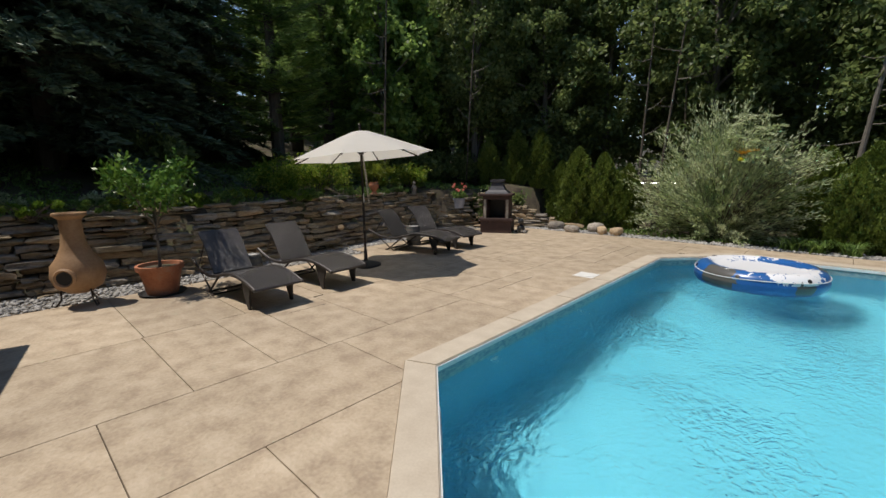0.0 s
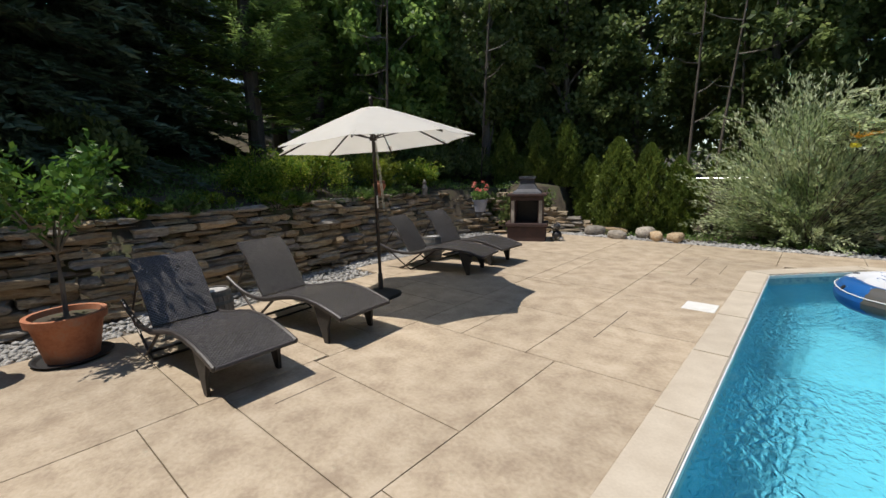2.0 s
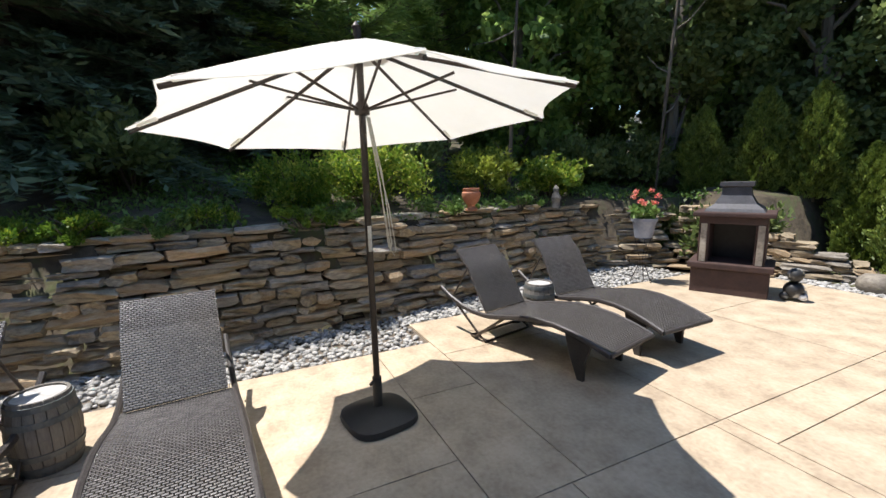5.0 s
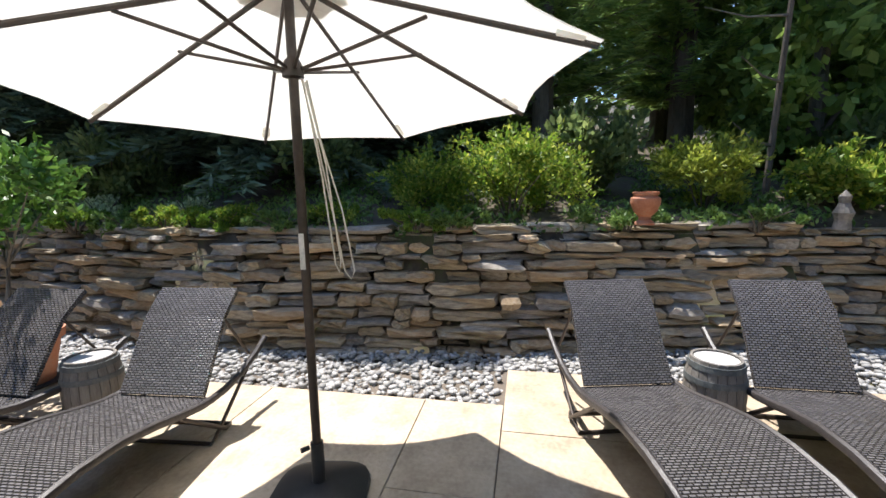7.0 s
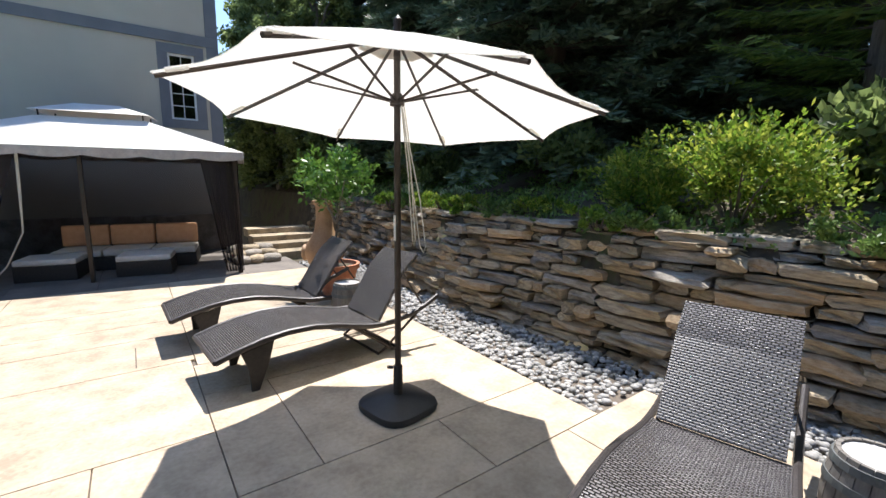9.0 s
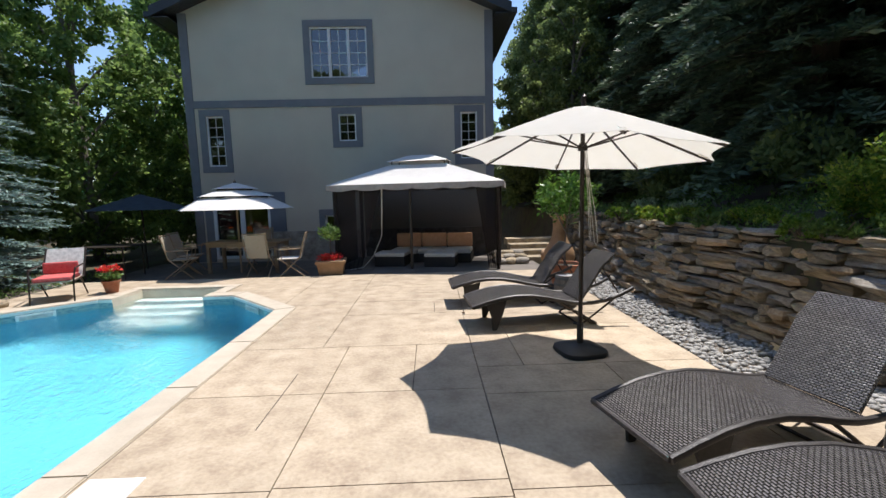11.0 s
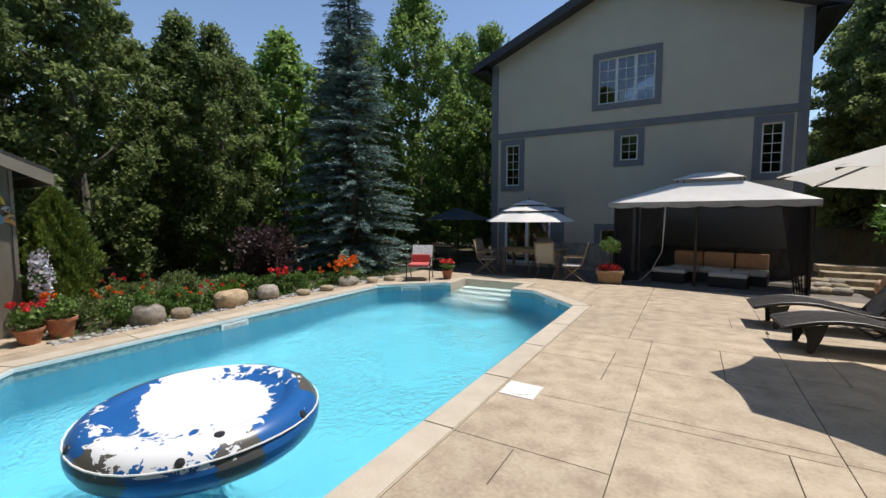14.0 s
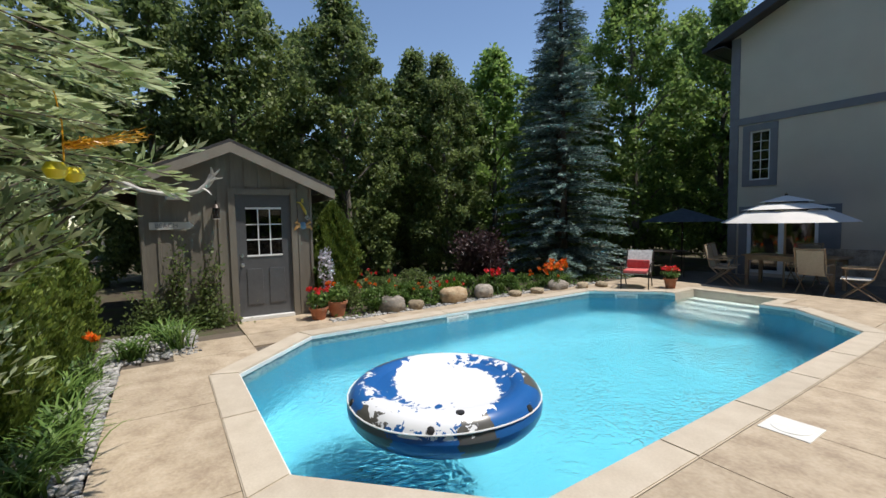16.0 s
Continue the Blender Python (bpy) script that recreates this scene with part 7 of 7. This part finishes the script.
cr = thing("wall_crab", "orange and blue metal crab ornament on the shed wall", "wall ornament", tuple(SH @ Vector((-0.03, -1.1, 1.56))), -3)
part("shell", revolve([(0.0, 0.02), (0.04, 0.015), (0.065, 0.0), (0.0, 0.0)], 16, cap=False), M["bluepaint"], cr, "blue shell").matrix_local = pose(0, 0, 0, 0, -90, 0)
for s in (-1, 1):
    part("claw", T([(0, s * 0.05, 0.02), (-0.01, s * 0.12, 0.06), (-0.01, s * 0.09, 0.11)], [0.015, 0.028, 0.01], 8), M["orange"], cr)
    for k in range(3):
        part("crab_leg", T([(0, s * 0.05, -0.01 * k), (-0.01, s * 0.11, 0.0 - 0.02 * k), (-0.01, s * 0.15, -0.05 - 0.015 * k)], [0.012, 0.014, 0.005], 6), M["orange"], cr)


def climber(name, label, y0, h, n, seed):
    r = rng(seed)
    t = thing(name, label, "climbing plant", tuple(SH @ Vector((-0.12, y0, 0.0))), -3)
    bm = bmesh.new()
    cs = []
    for k in range(7):
        p = [(0, 0, 0)]
        for i in range(1, 9):
            p.append((r.uniform(-0.06, 0.04), p[-1][1] + r.normal() * 0.035, h * i / 8 * r.uniform(0.9, 1.0) * (0.6 + 0.4 * (k % 3) / 2)))
        tube(bm, p, 0.006, 4)
        for q in p[1:]:
            cs.append(r.normal(size=(n // 110, 3)) * (0.04, 0.07, 0.08) + q)
        cs.append(r.normal(size=(n // 14, 3)) * (0.08, 0.18, 0.12) + (0, 0, 0.12))
    part("stem", bm, M["bark"], t, kind="stuff")
    c = np.vstack(cs)
    c[:, 2] = np.maximum(c[:, 2], 0.01)
    leafpart("leaves", leaves("leaves", c, r.normal(size=c.shape) + (0, 0, 0.3), 0.06 * r.uniform(0.5, 1.3, len(c)), 0.6, seed), M["forest"], t)


climber("climbing_rose", "sparse climbing rose on the shed wall", 0.80, 1.4, 1500, 701)
climber("climbing_rose", "sparse climbing rose on the shed wall", 0.35, 1.25, 1500, 702)
climber("climbing_rose", "low rose growing along the shed wall", 1.2, 0.6, 1500, 703)
cl = bush("lilac_flowers", "pale lilac climbing flowers beside the shed", tuple(SH @ Vector((-0.05, -1.42, 0.0))), (0.2, 0.18, 0.6), 1500, 0.06, "herb", 710, 0.6, "plant")
clump("blossom", cl, "whitefl", (-0.12, 0.0, 0.75), (0.12, 0.14, 0.42), 520, 0.05, 0.8, 711)
# arching stems in front of the shed
daylily(2.75, 10.15, 60, 0.6, 720)
daylily(3.3, 10.3, 60, 0.5, 721)

# stone steps up beside the gazebo
stp = thing("stone_steps", "rough pale stone slab steps between gazebo and wall", "garden steps", (-7.0, -1.6, 0))
for k in range(4):
    part("step_slab", B((-0.75, -0.5 - 0.45 * k, 0.0 + 0.11 * k - 0.1), (0.6, -0.08 - 0.45 * k, 0.08 + 0.11 * k), 0.02), M["stone"], stp)
for k in range(9):
    me = rock_mesh("rock", 800 + k, M["stone" if k % 2 else "stone_grey"])
    rk = tagged(new("rock", me), "rough flat rock beside the steps", "rock", "rocks beside the steps")
    rk.matrix_world = pose(-6.45 + 0.25 * (k % 3), -1.35 - 0.28 * (k // 3), 0.05 + 0.06 * (k // 3), 0, 0, 50 * k)
    rk.scale = (0.38, 0.28, 0.16)

# yellow bird feeder with orange plumes hanging among the willow leaves
M["yellowgloss"] = mat("yellow_gloss", [(0.75, 0.62, 0.02), (0.8, 0.7, 0.05)], scale=8, rough=0.3)
M["orangegloss"] = mat("orange_gloss", [(0.75, 0.36, 0.02), (0.8, 0.45, 0.04)], scale=8, rough=0.3)
fd = thing("garden_spinner", "yellow and orange hanging garden spinner among the leaves", "garden ornament", (-1.25, 10.55, 1.83))
fd.scale = (0.85, 0.85, 0.85)
part("globe", revolve([(0.0, -0.045), (0.035, -0.038), (0.052, 0.0), (0.035, 0.038), (0.0, 0.045)], 18, cap=False), M["yellowgloss"], fd, "yellow globe", True).matrix_local = pose(-0.035, 0.03, 0)
part("globe", revolve([(0.0, -0.042), (0.033, -0.034), (0.048, 0.0), (0.033, 0.034), (0.0, 0.042)], 18, cap=False), M["yellowgloss"], fd, "yellow globe", True).matrix_local = pose(0.035, -0.03, -0.012)
part("hanger", T([(0, 0, 0.05), (0.02, 0, 0.25), (0.0, 0.02, 0.4)], 0.004, 5), M["orangegloss"], fd)
for k in range(7):
    a = -1.9 + k * 0.3
    part("plume", T([(0, 0, 0.14), (0.18 * math.cos(a), 0.18 * math.sin(a), 0.17), (0.36 * math.cos(a), 0.36 * math.sin(a), 0.2)], [0.005, 0.004, 0.002], 5), M["orangegloss"], fd)
    q = np.linspace(0.1, 1, 40)[:, None]
    v = np.array([math.cos(a) * 0.36, math.sin(a) * 0.36, 0.10])
    sd = rng(900 + k).normal(size=(40, 3)) * 0.5
    leafpart("feather", leaves("feather", v * q + (0, 0, 0.12) + sd * 0.02, v / 0.37 + sd, 0.06 * (1.2 - 0.6 * q[:, 0]), 0.14, 900 + k), M["orangegloss"], fd)


def snag(name, label, x, y, h, dx, dy, seed, n=9, r0=0.07):
    r = rng(seed)
    t = thing(name, label, "tree", (x, y, -0.05))
    part("trunk", T([(0, 0, 0), (dx * 0.4, dy * 0.4, h * 0.45), (dx, dy, h)], [r0, r0 * 0.7, 0.015], 8), M["greybark" if name == "dead_tree" else "bark"], t, "", True)
    for k in range(n):
        q = 0.3 + 0.65 * k / n
        a = r.uniform(0, 6.28)
        L = r.uniform(0.4, 1.1)
        b = Vector((dx * q, dy * q, h * q))
        e = b + Vector((math.cos(a) * L, math.sin(a) * L, r.uniform(-0.1, 0.4)))
        part("branch", T([b, (b + e) / 2 + Vector((0, 0, -0.06)), e], [0.018, 0.011, 0.004], 5), M["greybark"], t)


snag("dead_tree", "bare grey dead tree with broken branches", 0.35, 13.4, 7.5, 0.7, 0.0, 1, 14)
for k, (x, y, dx) in enumerate(((-3.6, 13.0, 0.5), (-4.2, 13.3, 0.15), (-3.1, 13.9, -0.3), (-8.9, 10.9, 0.3), (-9.8, 8.2, 0.2))):
    snag("slim_tree", "slim dark-barked tree trunk among the leaves", x, y, 6.5, dx, 0.2, 10 + k, 6, 0.045)
fn = thing("fence", "low dark wooden fence with a pale top wire", "fence", (-3.9, 12.75, 0))
for k in range(9):
    part("post", B((k * 0.45 - 0.03, -0.03, -0.1), (k * 0.45 + 0.03, 0.03, 1.25), 0.004), M["bark"], fn)
for z in (0.35, 0.8):
    part("rail", B((0, 0.032, z), (3.6, 0.055, z + 0.09), 0.003), M["bark"], fn)
part("wire", T([(0, 0, 1.27), (3.6, 0, 1.27)], 0.008, 5), M["steel"], fn)
for k, (x, y) in enumerate(((-7.95, 2.0), (-8.05, 2.5), (-8.0, 1.6), (-8.2, 3.4))):
    bush("sedum", "mounded yellow-green sedum on top of the wall", (x, y, 1.12), (0.4, 0.42, 0.14), 3600, 0.035, "lime", 870 + k, 0.5, "ground cover", second="lime2")
